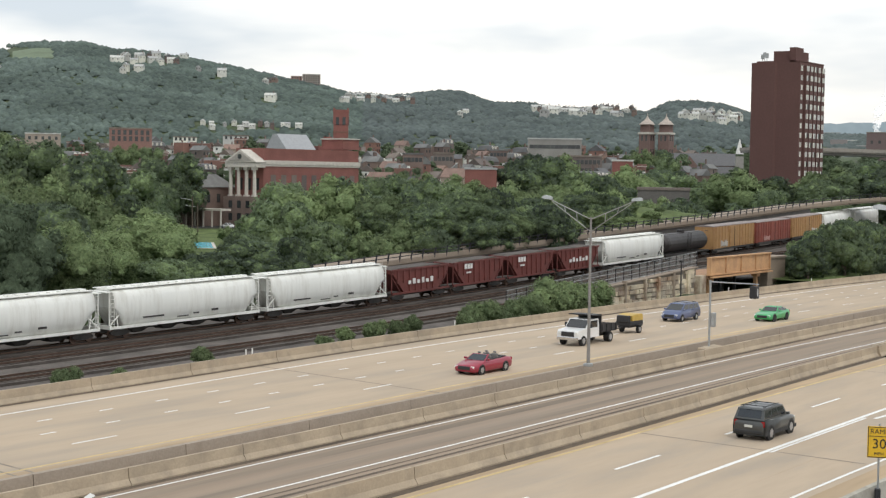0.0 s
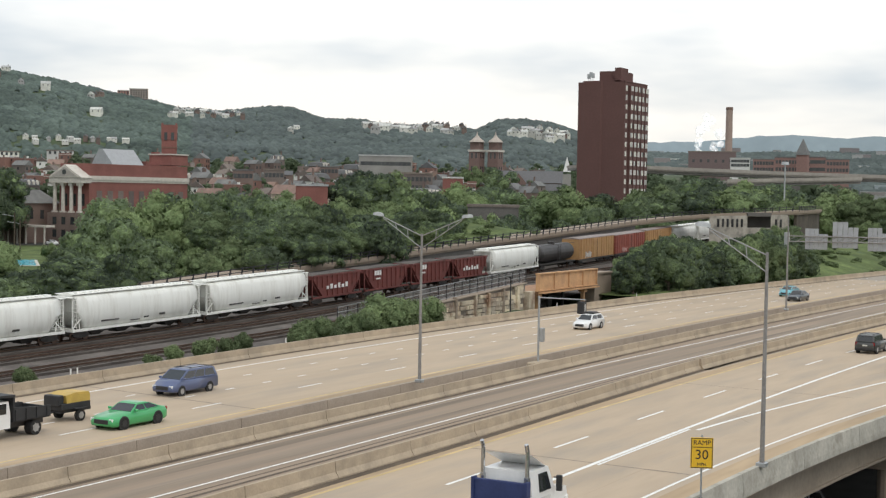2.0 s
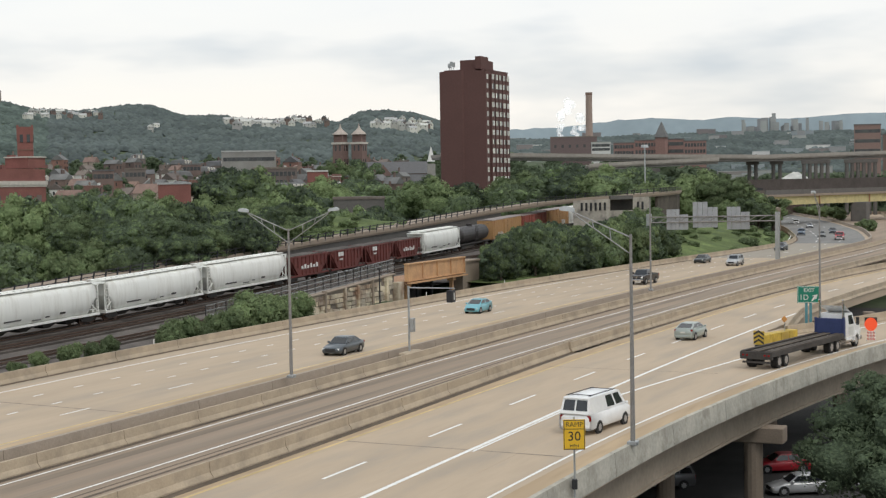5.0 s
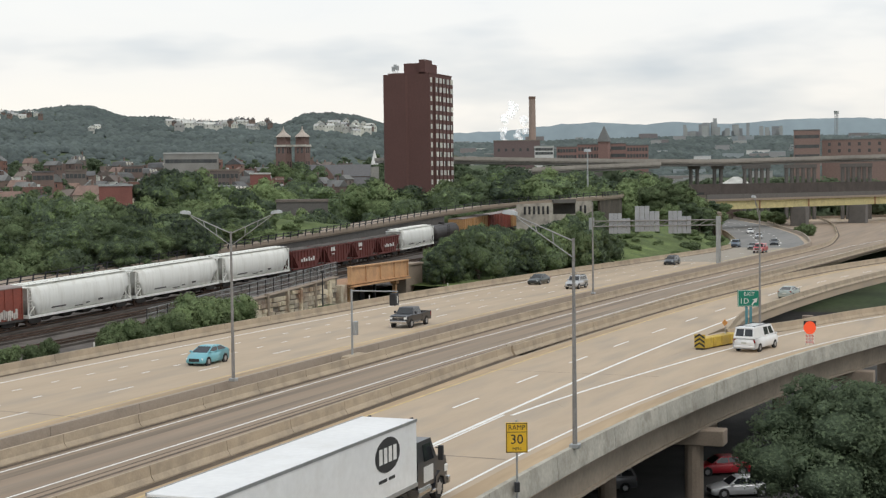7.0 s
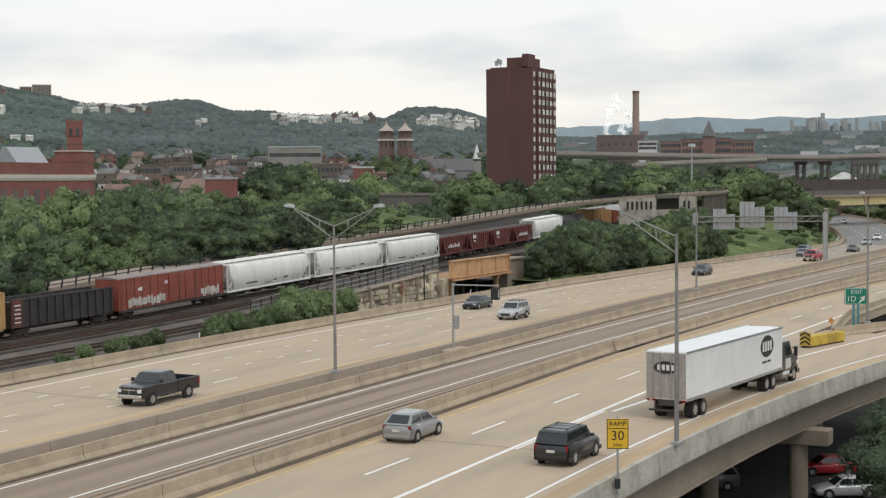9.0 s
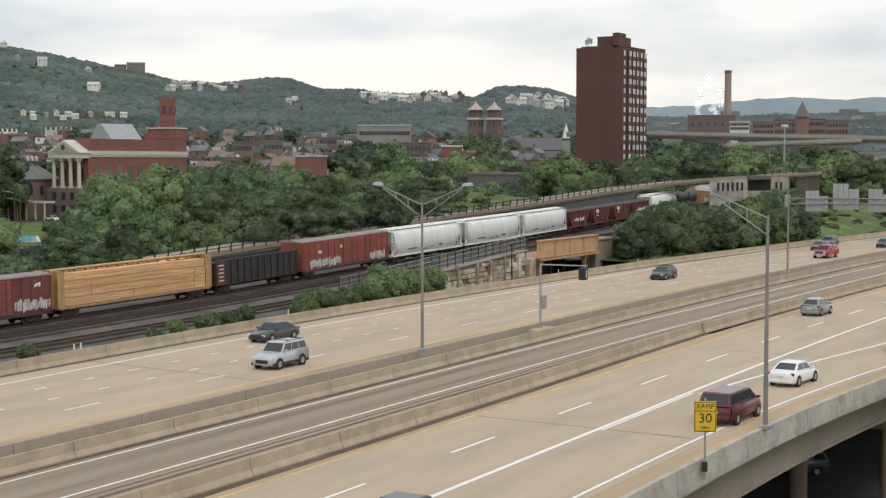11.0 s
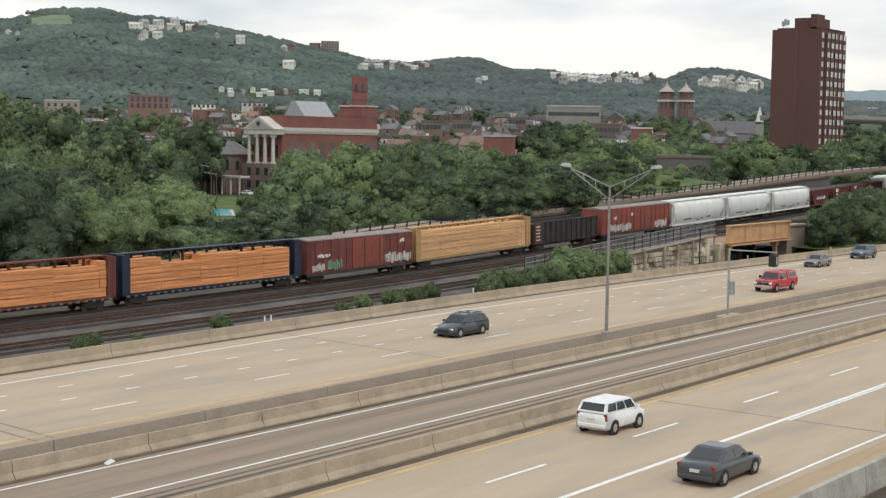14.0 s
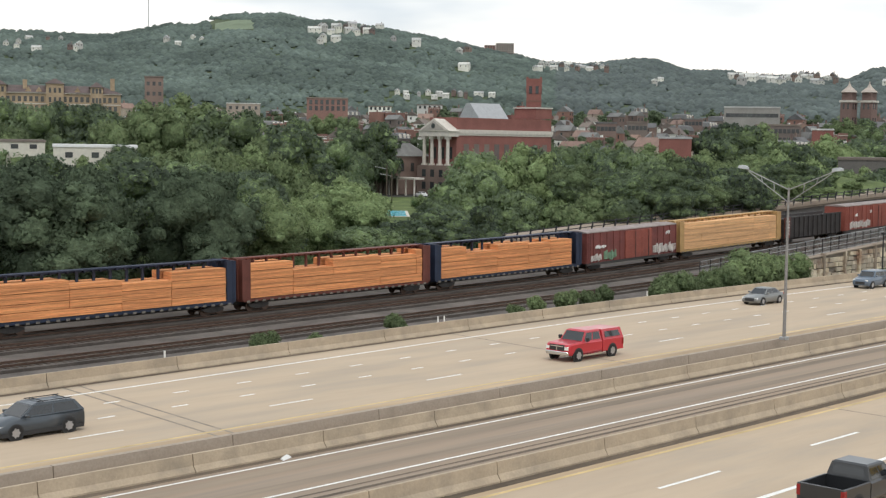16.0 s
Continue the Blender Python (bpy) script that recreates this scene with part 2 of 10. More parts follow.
OUTER = smooth_curve([(-520, 66), (20, 69.6), (40, 70.5), (60, 71.4), (80, 72.4), (100, 73.1), (120, 73.2), (140, 72.8), (160, 72.3), (185, 71.2), (210, 69.0), (235, 66.6), (260, 63.9), (283, 61.2), (300, 59.4), (318, 59.0), (345, 62.5), (400, 75), (484, 97), (600, 133), (800, 198), (1000, 268)], 16)
SKEW = smooth_curve([(-520, -1.4), (20, -1.0), (40, -0.75), (60, -0.45), (80, -0.05), (100, 0.15), (130, 0.1), (160, 0), (1000, 0)], 16)
NEAR_WALL = smooth_curve([(-520, 38.8), (70, 38.85), (90, 39.1), (112, 39.6), (130, 39.95), (1000, 39.95)], 16)
RAIL_Z = smooth_curve([(-520, -1.7), (60, -1.65), (100, -1.2), (130, -0.75), (160, 0.3), (196, 1.15), (230, 1.75), (262, 2.35), (290, 3.2), (340, 4.2), (420, 5.0), (1000, 6)])
TRACK = smooth_curve([(-520, 101.6), (195, 101.6), (290, 108.5), (1000, 165)])


def lane(d):
    """A line d metres out on the far carriageway, which draws in a little where the road is banked."""
    return lambda x: FAR(x) + d + SKEW(x) * (1 + (d - 55.7) / 7)


def inner_line(x):
    return FAR(x) * 0.7 + BUS(x) * 0.3 + 48.75 + 0.3 * min(1, max(0, (x - 80) / 40))


RIDGE_AZ = [0, 5, 8.4, 12.7, 15.7, 19.3, 22, 24.1, 25, 26.1, 27, 27.9, 30.1, 31.4, 32.5, 33.4, 34.1, 35, 35.6, 36.4, 37.8, 39.5, 40.4, 42, 43.4, 45.3, 47.5, 48.6, 49.7, 51.4, 52.4, 53, 54, 55, 56.1, 57.1, 59, 60.2, 66, 75]
RIDGE_EL = [1.7, 1.7, 1.75, 1.8, 1.75, 1.65, 1.7, 2.5, 2.78, 2.9, 2.85, 2.45, 2.6, 2.55, 2.75, 2.75, 2.8, 3.15, 3.22, 3.15, 2.98, 3.08, 3.28, 3.58, 3.88, 4.2, 4.5, 4.54, 4.74, 4.7, 4.5, 4.23, 4.25, 4.0, 3.77, 3.74, 3.82, 3.8, 3.3, 2.5]
CREST_D = smooth_curve([(-500, 2300), (20, 2300), (26, 2200), (31, 2300), (35.5, 2250), (40, 1900), (44, 1700), (50, 1600), (60, 1700), (200, 1900)], 4)


def crest(az):
    return 14 + math.tan(radians(float(np.interp(az, RIDGE_AZ, RIDGE_EL)))) * CREST_D(az)


def ground_z(x, y):
    d, az = math.hypot(x, y), math.degrees(math.atan2(y, x))
    if y < 52 or x < -450:
        low = -8.6
    elif y < OUTER(x) + 1.5:
        low = -8.6 + (min(y, 70) - 52) / 18 * 6.0
    else:
        side = RAIL_Z(x) - 0.7
        edge = OUTER(x) + 1.5
        if x > 205:
            side = min(side, -0.8 + (y - edge) * 0.28)
        k = min(1, max(0, (y - TRACK(x) - 4) / 12))
        town = -4.0
        low = side * (1 - k * k * (3 - 2 * k)) + town * k * k * (3 - 2 * k)
        if 166.5 < x < 187.5 and y < 90:
            low = -6.2
    az_c = min(75, max(-5, az))
    if d > 420 and -20 < az < 110:
        cd, ch = CREST_D(az_c), crest(az_c)
        foot = 1000.0 if az > 24 else 1500.0
        town_z = float(np.interp(d, [440, 490, 700, 950, 1100], [-4, 4, 13.5, 27, 31]))
        flat = float(np.interp(d, [440, 800, 1000, 1500], [-5, -3, 4, 22]))
        w = min(1, max(0, (az - 13.2) / 3))
        town_z = flat + (town_z - flat) * w
        if d < foot:
            up = town_z
        else:
            k = min(1, (d - foot) / (cd - foot))
            up = town_z + (ch - town_z) * (k ** 0.92)
            if d > cd:
                up = ch - (d - cd) * 0.06
            up += noise.noise((x * 0.008, y * 0.008, 0)) * 9 * math.sin(math.pi * min(1, k))
        fade = min(1, (d - 420) / 80)
        low = low * (1 - fade) + up * fade
    return low


def build_ground():
    az = np.concatenate([np.arange(-180, -12, 6.0), np.arange(-12, 80, 0.6), np.arange(80, 180, 5.0)])
    ds = np.concatenate([[4, 20, 40], np.arange(52, 150, 3.0), np.arange(150, 420, 8.0), np.geomspace(420, 4700, 60)])
    verts, faces = [(0, 0, -8.6)], []
    for d in ds:
        for a in az:
            x, y = d * math.cos(radians(a)), d * math.sin(radians(a))
            verts.append((x, y, ground_z(x, y)))
    n = len(az)
    for j in range(n):
        faces.append((0, 1 + j, 1 + (j + 1) % n))
    for i in range(len(ds) - 1):
        for j in range(n):
            a, b = 1 + i * n + j, 1 + i * n + (j + 1) % n
            faces.append((a, a + n, b + n, b))
    tagged(raw("ground", verts, faces, EARTH, smooth=True), "green and earthy ground of the valley and hills", "ground", kind="structure")


build_ground()


# ---- the motorway ----
def strip(name, x0, x1, lo, hi, z, material, label="", category="", step=6.0, depth=0.0, parent=None, kind="structure"):
    """A ribbon of road between two lines y = lo(x) and y = hi(x); depth makes it a slab."""
    xs = np.linspace(x0, x1, max(2, int((x1 - x0) / step) + 1))
    zf = z if callable(z) else (lambda x: z)
    v, f = [], []
    for x in xs:
        v += [(x, lo(x), zf(x)), (x, hi(x), zf(x))]
        if depth:
            v += [(x, lo(x), zf(x) - depth), (x, hi(x), zf(x) - depth)]
    k = 4 if depth else 2
    for i in range(len(xs) - 1):
        a, b = i * k, (i + 1) * k
        f.append((a, b, b + 1, a + 1))
        if depth:
            f += [(a + 2, a + 3, b + 3, b + 2), (a, a + 2, b + 2, b), (a + 1, b + 1, b + 3, a + 3)]
    ob = raw(name, v, f, material, parent)
    if label:
        tagged(ob, label, category, kind=kind)
    return ob


def off(curve, d):
    return lambda x: curve(x) + d


def gore_y(x):
    """The line along which the ramp parts from the road."""
    return 0.5 * (NEAR(x) + 29.0) + 0.5 * (GORE(x) + 30.2)


strip("road_far", -450, 900, lambda x: FAR(x) + 51.4 + SKEW(x) * 0.6, off(OUTER, 0.4), 0.0, ROADWAY, "pale concrete carriageway of the motorway with four lanes", "road", depth=0.7)
strip("road_bus", -450, 600, lambda x: BUS(x) + NEAR_WALL(x) - 0.05, lambda x: FAR(x) + 51.4 + SKEW(x) * 0.6, -0.004, ROADBUS, "worn brownish concrete lane between the barriers", "road", depth=0.7)
strip("road_near", -450, 600, lambda x: NEAR(x) + 27.0 if x < 90 else gore_y(x) if x < 134 else NEAR(x) + 28.2, lambda x: BUS(x) + NEAR_WALL(x) - 0.05 if x < 114 else NEAR(x) + 39.9, -0.002, ROADWAY, "pale concrete carriageway with a marked exit lane", "road", depth=0.9, step=3)
strip("road_ramp", -450, 380, off(RAMP, 21.2), lambda x: NEAR(x) + 27.0 if x < 90 else gore_y(x) if x < 134 else GORE(x) + 31.0, -0.006, ROADWAY, "pale concrete exit ramp on a viaduct", "road", depth=0.5, step=3)

strip("road_gore", 82, 138, lambda x: gore_y(x) - 2.2, lambda x: gore_y(x) + 2.2, -0.014, ROADWAY, "pale concrete between the road and the exit ramp", "road", step=3)


def line(name, x0, x1, f, w, material, label, z=0.005):
    return strip(name, x0, x1, off(f, -w / 2), off(f, w / 2), z, material, label, "road marking")


line("edge_line", -400, 850, lane(69.95), 0.2, WHITE_LINE, "white painted edge line on the concrete road")
line("edge_line", -400, 850, lane(55.7), 0.22, YELLOW_LINE, "faded yellow painted edge line by the median barrier")
line("edge_line", -400, 500, off(BUS, 47.45), 0.16, WHITE_LINE, "white painted edge line of the narrow middle lane")
line("edge_line", -400, 500, off(BUS, 43.15), 0.16, WHITE_LINE, "white painted edge line of the narrow middle lane")
line("edge_line", -400, 500, off(NEAR, 37.4), 0.22, YELLOW_LINE, "faded yellow painted edge line by the near barrier")
line("edge_line", -400, 420, off(NEAR, 29.75), 0.27, WHITE_LINE, "broad white painted line of the exit lane")
line("edge_line", 70, 84, off(NEAR, 29.46), 0.16, WHITE_LINE, "second white line beside the broad line of the exit lane")
line("edge_line", 84, 260, off(GORE, 29.5), 0.26, WHITE_LINE, "white painted line of the exit ramp's gore")
line("edge_line", -400, 260, off(RAMP, 24.45), 0.18, WHITE_LINE, "white painted edge line of the exit ramp")


# Barrier-foot lines: grime, with the barriers' shade painted into the same brown.
GUTTER = mat("gutter_grime_shade", (0.12, 0.092, 0.066), 0.95, var=0.3, scale=0.4, fine=5, stretch=(0.2, 1, 1), world=True)
line("gutter", -400, 600, lambda x: BUS(x) + NEAR_WALL(x) - 0.58, 0.56, GUTTER, "dark gutter line of grime and painted shade at the barrier foot", 0.003)
line("gutter", -400, 600, lambda x: BUS(x) + NEAR_WALL(x) + 0.45, 0.3, GUTTER, "dark gutter line of grime and painted shade at the barrier foot", 0.003)
line("gutter", -400, 600, lambda x: inner_line(x) - 0.5, 0.42, GUTTER, "dark gutter line of grime and painted shade at the barrier foot", 0.003)
for d, w in ((42.4, 0.14), (41.8, 0.26)):
    line("gutter", -400, 300, off(BUS, d), w, GUTTER, "dark line of grime and painted shade along the middle lane's edge", 0.004)
line("gutter", -400, 600, off(OUTER, -0.5), 0.42, GUTTER, "dark gutter line of grime and painted shade at the barrier foot", 0.016)
line("gutter", 114, 500, off(NEAR, 39.05), 0.52, GUTTER, "dark gutter line of grime and painted shade at the barrier foot", 0.003)
DUST = mat("dusty_shoulder", (0.43, 0.318, 0.20), 0.95, var=0.2, scale=0.3, fine=2, stretch=(0.1, 0.8, 1), stain=(0.33, 0.25, 0.17), stain_amount=0.6, stain_scale=0.5, world=True)
strip("shoulder", -400, 500, off(NEAR, 37.6), off(NEAR, 38.55), 0.002, DUST, "dusty tan shoulder beside the yellow line", "shoulder")
strip("shoulder", -400, 262, off(FAR, 51.5), lane(55.35), 0.002, DUST, "dusty tan shoulder beside the yellow line", "shoulder")
strip("shoulder", -400, 200, off(RAMP, 21.5), off(RAMP, 23.9), 0.0, DUST, "dusty tan shoulder beside the parapet", "shoulder", step=3)
for d, w in ((44.2, 0.7), (46.5, 0.8)):
    line("wheel_track", -400, 500, off(BUS, d), w, mat("oil_dark_concrete", (0.235, 0.185, 0.135), 0.85, var=0.25, scale=0.3, fine=1.5, stretch=(0.06, 1, 1), world=True), "darker worn wheel track along the middle lane", 0.002)


def dash_row(f, start, gap, length, width, n0, n1, group):
    for i in range(n0, n1):
        x = start + gap * i
        ob = strip("lane_dash", x, x + length, off(f, -width / 2), off(f, width / 2), 0.005, WHITE_LINE, step=1.6)
        tagged(ob, "short white painted lane dash on concrete", "road marking", group, "structure")


dash_row(lane(59.25), 36.55, 12.19, 3.05, 0.16, -9, 24, "long lane dashes of the far carriageway")
dash_row(lane(62.85), 35.7, 4.572, 1.05, 0.17, -16, 52, "short lane dashes of the far carriageway")
dash_row(lane(66.45), 33.65, 4.572, 1.05, 0.17, -16, 52, "short lane dashes of the far carriageway")
dash_row(off(NEAR, 33.5), 61.0, 12.35, 4.6, 0.19, -11, 24, "lane dashes of the near carriageway")

# transverse tar joints across the slabs
for x in (41.9, 42.9, 75.1):
    v = [(x + 1.85, OUTER(x) - 0.4, 0.004), (x + 2.03, OUTER(x) - 0.4, 0.004), (x + 0.18, 54.0, 0.004), (x, 54.0, 0.004)]
    tagged(raw("road_joint", v, [(0, 1, 2, 3)], CRACK), "dark tar-filled joint across the concrete slabs", "road joint", kind="structure")
for x, w in ((70.4, 0.16), (104.5, 0.1)):
    v = [(x + 0.2, 38.2, 0.003), (x + 0.2 + w, 38.2, 0.003), (x - 0.3 + w, 24.6, 0.003), (x - 0.3, 24.6, 0.003)]
    tagged(raw("road_joint", v, [(0, 1, 2, 3)], CRACK), "dark tar-filled joint across the concrete slabs", "road joint", kind="structure")


def barrier(name, profile, f, x0, x1, fine, seg, material, label, z=0.0, gap=0.05):
    """A run of barrier: precast segments near the view, one length further off. profile: (dy, z) points."""
    base = thing(name, pose(0, 0, 0), label, "barrier", kind="structure")

    def run(bm, a, b, step):
        xs = np.linspace(a, b, max(2, int((b - a) / step) + 1))
        loft(bm, [[(x, f(x) + dy, z + dz) for dy, dz in profile] for x in xs])
        return bm
    if fine[0] > x0:
        part("barrier_length", run(BM(), x0, fine[0] - gap, 12), material, base)
    if fine[1] < x1:
        part("barrier_length", run(BM(), fine[1], x1, 8), material, base)
    x = fine[0]
    while x < fine[1] - 0.1:
        e = min(x + seg, fine[1])
        part("barrier_segment", run(BM(), x, e - gap, 3), material, base)
        x = e
    return base


JERSEY = [(-0.30, 0), (-0.30, 0.08), (-0.13, 0.33), (-0.08, 0.84), (0.08, 0.84), (0.13, 0.33), (0.30, 0.08), (0.30, 0)]
WALL = [(-0.22, 0), (-0.16, 0.83), (0.16, 0.83), (0.2, 0.4), (0.34, 0.1), (0.34, 0)]
barrier("barrier_outer", JERSEY, off(OUTER, 0.0), -450, 700, (34, 220), 9.1, CONCRETE, "weathered pale concrete barrier along the road's outer edge")
barrier("barrier_median", WALL, lambda x: FAR(x) + 51.2 + SKEW(x) * 0.6, -450, 700, (22, 250), 9.1, CONCRETE_MEDIAN, "dark-stained concrete median barrier")
JERSEY_LOW = [(y, z * 0.94) for y, z in JERSEY]
barrier("barrier_inner", JERSEY_LOW, inner_line, -450, 600, (22, 250), 7.3, CONCRETE, "pale concrete barrier beside the middle lane")
barrier("barrier_near", JERSEY, lambda x: BUS(x) + NEAR_WALL(x), -450, 114, (22.8, 114), 7.3, CONCRETE, "pale concrete barrier of the near carriageway")
barrier("barrier_near", JERSEY, off(BUS, 39.95), 114, 600, (114, 260), 7.3, CONCRETE, "pale concrete barrier of the near carriageway")
barrier("barrier_near", JERSEY, off(NEAR, 39.6), 114, 600, (114, 260), 7.3, CONCRETE, "pale concrete barrier of the near carriageway")
PARAPET_PALE = mat("pale_weathered_concrete", (0.43, 0.405, 0.345), 0.9, var=0.16, scale=0.5, fine=5, bump=0.3, stain=(0.25, 0.225, 0.18), stain_amount=0.7, stain_scale=0.8, world=True)
PARAPET = [(-0.26, -0.34), (-0.26, 0.0), (-0.18, 0.85), (0.08, 0.85), (0.13, 0.33), (0.30, 0.08), (0.30, -0.2)]
RAMP_EDGE = smooth_curve([(-520, 21.35), (60, 21.35), (80, 21.1), (95, 20.75), (1000, 20.75)], 16)
barrier("barrier_ramp", PARAPET, lambda x: RAMP(x) + RAMP_EDGE(x), -450, 360, (40, 190), 9.2, PARAPET_PALE, "stained concrete parapet of the exit ramp viaduct")
barrier("barrier_gore", JERSEY, lambda x: NEAR(x) + 28.4 - 2.6 * max(0, 1 - (x - 132) / 18), 132, 420, (132, 200), 6.1, CONCRETE, "concrete barrier on the road's side of the gore")
barrier("barrier_gore", JERSEY, lambda x: GORE(x) + 30.9 + 2.0 * max(0, 1 - (x - 132) / 10), 132, 360, (132, 200), 6.1, CONCRETE, "concrete barrier on the ramp's side of the gore")


def ramp_structure():
    """Girders, piers and pier caps below the exit ramp."""
    r = thing("ramp_viaduct", pose(0, 0, 0), "weathered grey girders and piers that carry the exit ramp", "viaduct", kind="structure")
    # Outer girder is brown; inner girders and soffit are darker.
    for k, d in enumerate((21.75, 26.0, 29.0)):
        bm = BM()
        xs = np.arange(-60, 220, 5.0)
        prof = [(-0.28, -2.25), (-0.28, -2.1), (-0.08, -2.1), (-0.08, -0.75), (-0.28, -0.6), (0.28, -0.6), (0.08, -0.75), (0.08, -2.1), (0.28, -2.1), (0.28, -2.25)]
        loft(bm, [[(x, RAMP(x) + d + a, b) for a, b in prof] for x in xs])
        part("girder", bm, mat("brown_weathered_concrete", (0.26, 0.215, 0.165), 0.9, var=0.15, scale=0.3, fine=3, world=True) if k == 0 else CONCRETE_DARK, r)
    for x in (28, 62, 96, 130, 164):
        y = RAMP(x) + 20.3
        bm = BM()
        box(bm, x - 0.75, x + 0.75, y - 0.2, y + 9, -3.3, -2.25, 0.06)
        part("pier_cap", bm, CONCRETE_GREY, r)
        for dy in (1.9, 7.9):
            part("column", rod(BM(), (x, y + dy, -9), (x, y + dy, -3.3), 0.62, n=14), CONCRETE_GREY, r)
        for dy in (14, 22, 30):
            part("column", rod(BM(), (x, y + dy, -9), (x, y + dy, -0.6), 0.62, n=12), CONCRETE_GREY, r)
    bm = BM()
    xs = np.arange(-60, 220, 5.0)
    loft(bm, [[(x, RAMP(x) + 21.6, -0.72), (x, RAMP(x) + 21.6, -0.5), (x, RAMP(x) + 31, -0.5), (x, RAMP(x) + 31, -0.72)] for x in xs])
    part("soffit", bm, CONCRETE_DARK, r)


ramp_structure()
tagged(raw("parking_lot", [(20, -60, -8.5), (260, -60, -8.5), (260, 44, -8.5), (20, 44, -8.5)], [(0, 1, 2, 3)], ASPHALT), "dark asphalt parking lot below the viaduct", "parking lot", kind="structure")

# the far bend is laid in darker asphalt
GREY_ROAD = mat("worn_grey_asphalt", (0.20, 0.195, 0.185), 0.9, var=0.12, scale=0.3, fine=1.6, bump=0.1, stretch=(0.1, 0.6, 1), stain=(0.30, 0.28, 0.25), stain_amount=0.5, stain_scale=0.2, world=True)
MID_ROAD = mat("worn_pale_asphalt", (0.33, 0.29, 0.235), 0.9, var=0.1, scale=0.4, fine=1.6, bump=0.1, stretch=(0.06, 0.8, 1), stain=(0.24, 0.22, 0.19), stain_amount=0.6, stain_scale=0.4, world=True)
strip("road_joint", 262, 322, off(FAR, 51.6), off(OUTER, -0.1), 0.003, MID_ROAD, "greyer worn stretch of the road", "road")
strip("road_bend", 322, 880, off(FAR, 52.6), off(OUTER, -0.2), 0.012, GREY_ROAD, "worn grey asphalt of the far bend", "road")
for k in (0.33, 0.66):
    for i in range(16):
        x = 330 + i * 16
        strip("lane_dash", x, x + 5, lambda q, k=k: FAR(q) + 52.6 + k * (OUTER(q) - FAR(q) - 52.6), lambda q, k=k: FAR(q) + 52.85 + k * (OUTER(q) - FAR(q) - 52.6), 0.02, WHITE_LINE, "short white lane dash on the road", "lane marking", step=2)


# ---- the railway ----
strip("rail_bed", -450, 360, lambda x: OUTER(x) + 4.5 if x < 130 else max(OUTER(x) + 4.5, 81.4) if x < 200 else 92, lambda x: 110.0, lambda x: RAIL_Z(x) - 0.42, BALLAST, "grey stone ballast bed of the railway", "ballast")
for y in (96.7, 89.4):
    strip("track_ballast", -450, 250, lambda x, y=y: y - 1.75, lambda x, y=y: y + 1.75, lambda x: RAIL_Z(x) - 0.2, BALLAST_DARK, "dark oil-stained ballast under a track", "ballast", depth=0.3)
    ties = BM()
    for i in range(-30, 420):
        x = 10 + i * 0.62
        if x < 250:
            box(ties, x - 0.12, x + 0.12, y - 1.3, y + 1.3, RAIL_Z(x) - 0.3, RAIL_Z(x) - 0.155)
    tagged(part("railway_ties", ties, TIE), "dark timber ties lying in the ballast", "railway ties", kind="stuff")
    for s in (-0.75, 0.75):
        rail = strip("rail", -450, 250, lambda x, y=y, s=s: y + s - 0.045, lambda x, y=y, s=s: y + s + 0.045, lambda x: RAIL_Z(x), RUST_RAIL, "brown steel rail of the railway track", "rail", depth=0.16)

STONE = mat("sandstone_wall", (0.52, 0.45, 0.36), 0.9, var=0.2, scale=0.4, fine=6, bump=0.4, per_object=0.3, stain=(0.20, 0.11, 0.075), stain_amount=0.9, stain_scale=0.35, world=True)
PEACH = mat("faded_orange_paint", (0.56, 0.33, 0.17), 0.75, var=0.12, scale=0.6, fine=5, stain=(0.35, 0.2, 0.12), stain_amount=0.6, stain_scale=0.5)
BRICK = mat("dark_red_brick", (0.105, 0.042, 0.034), 0.9, var=0.12, scale=0.15, fine=2.0)


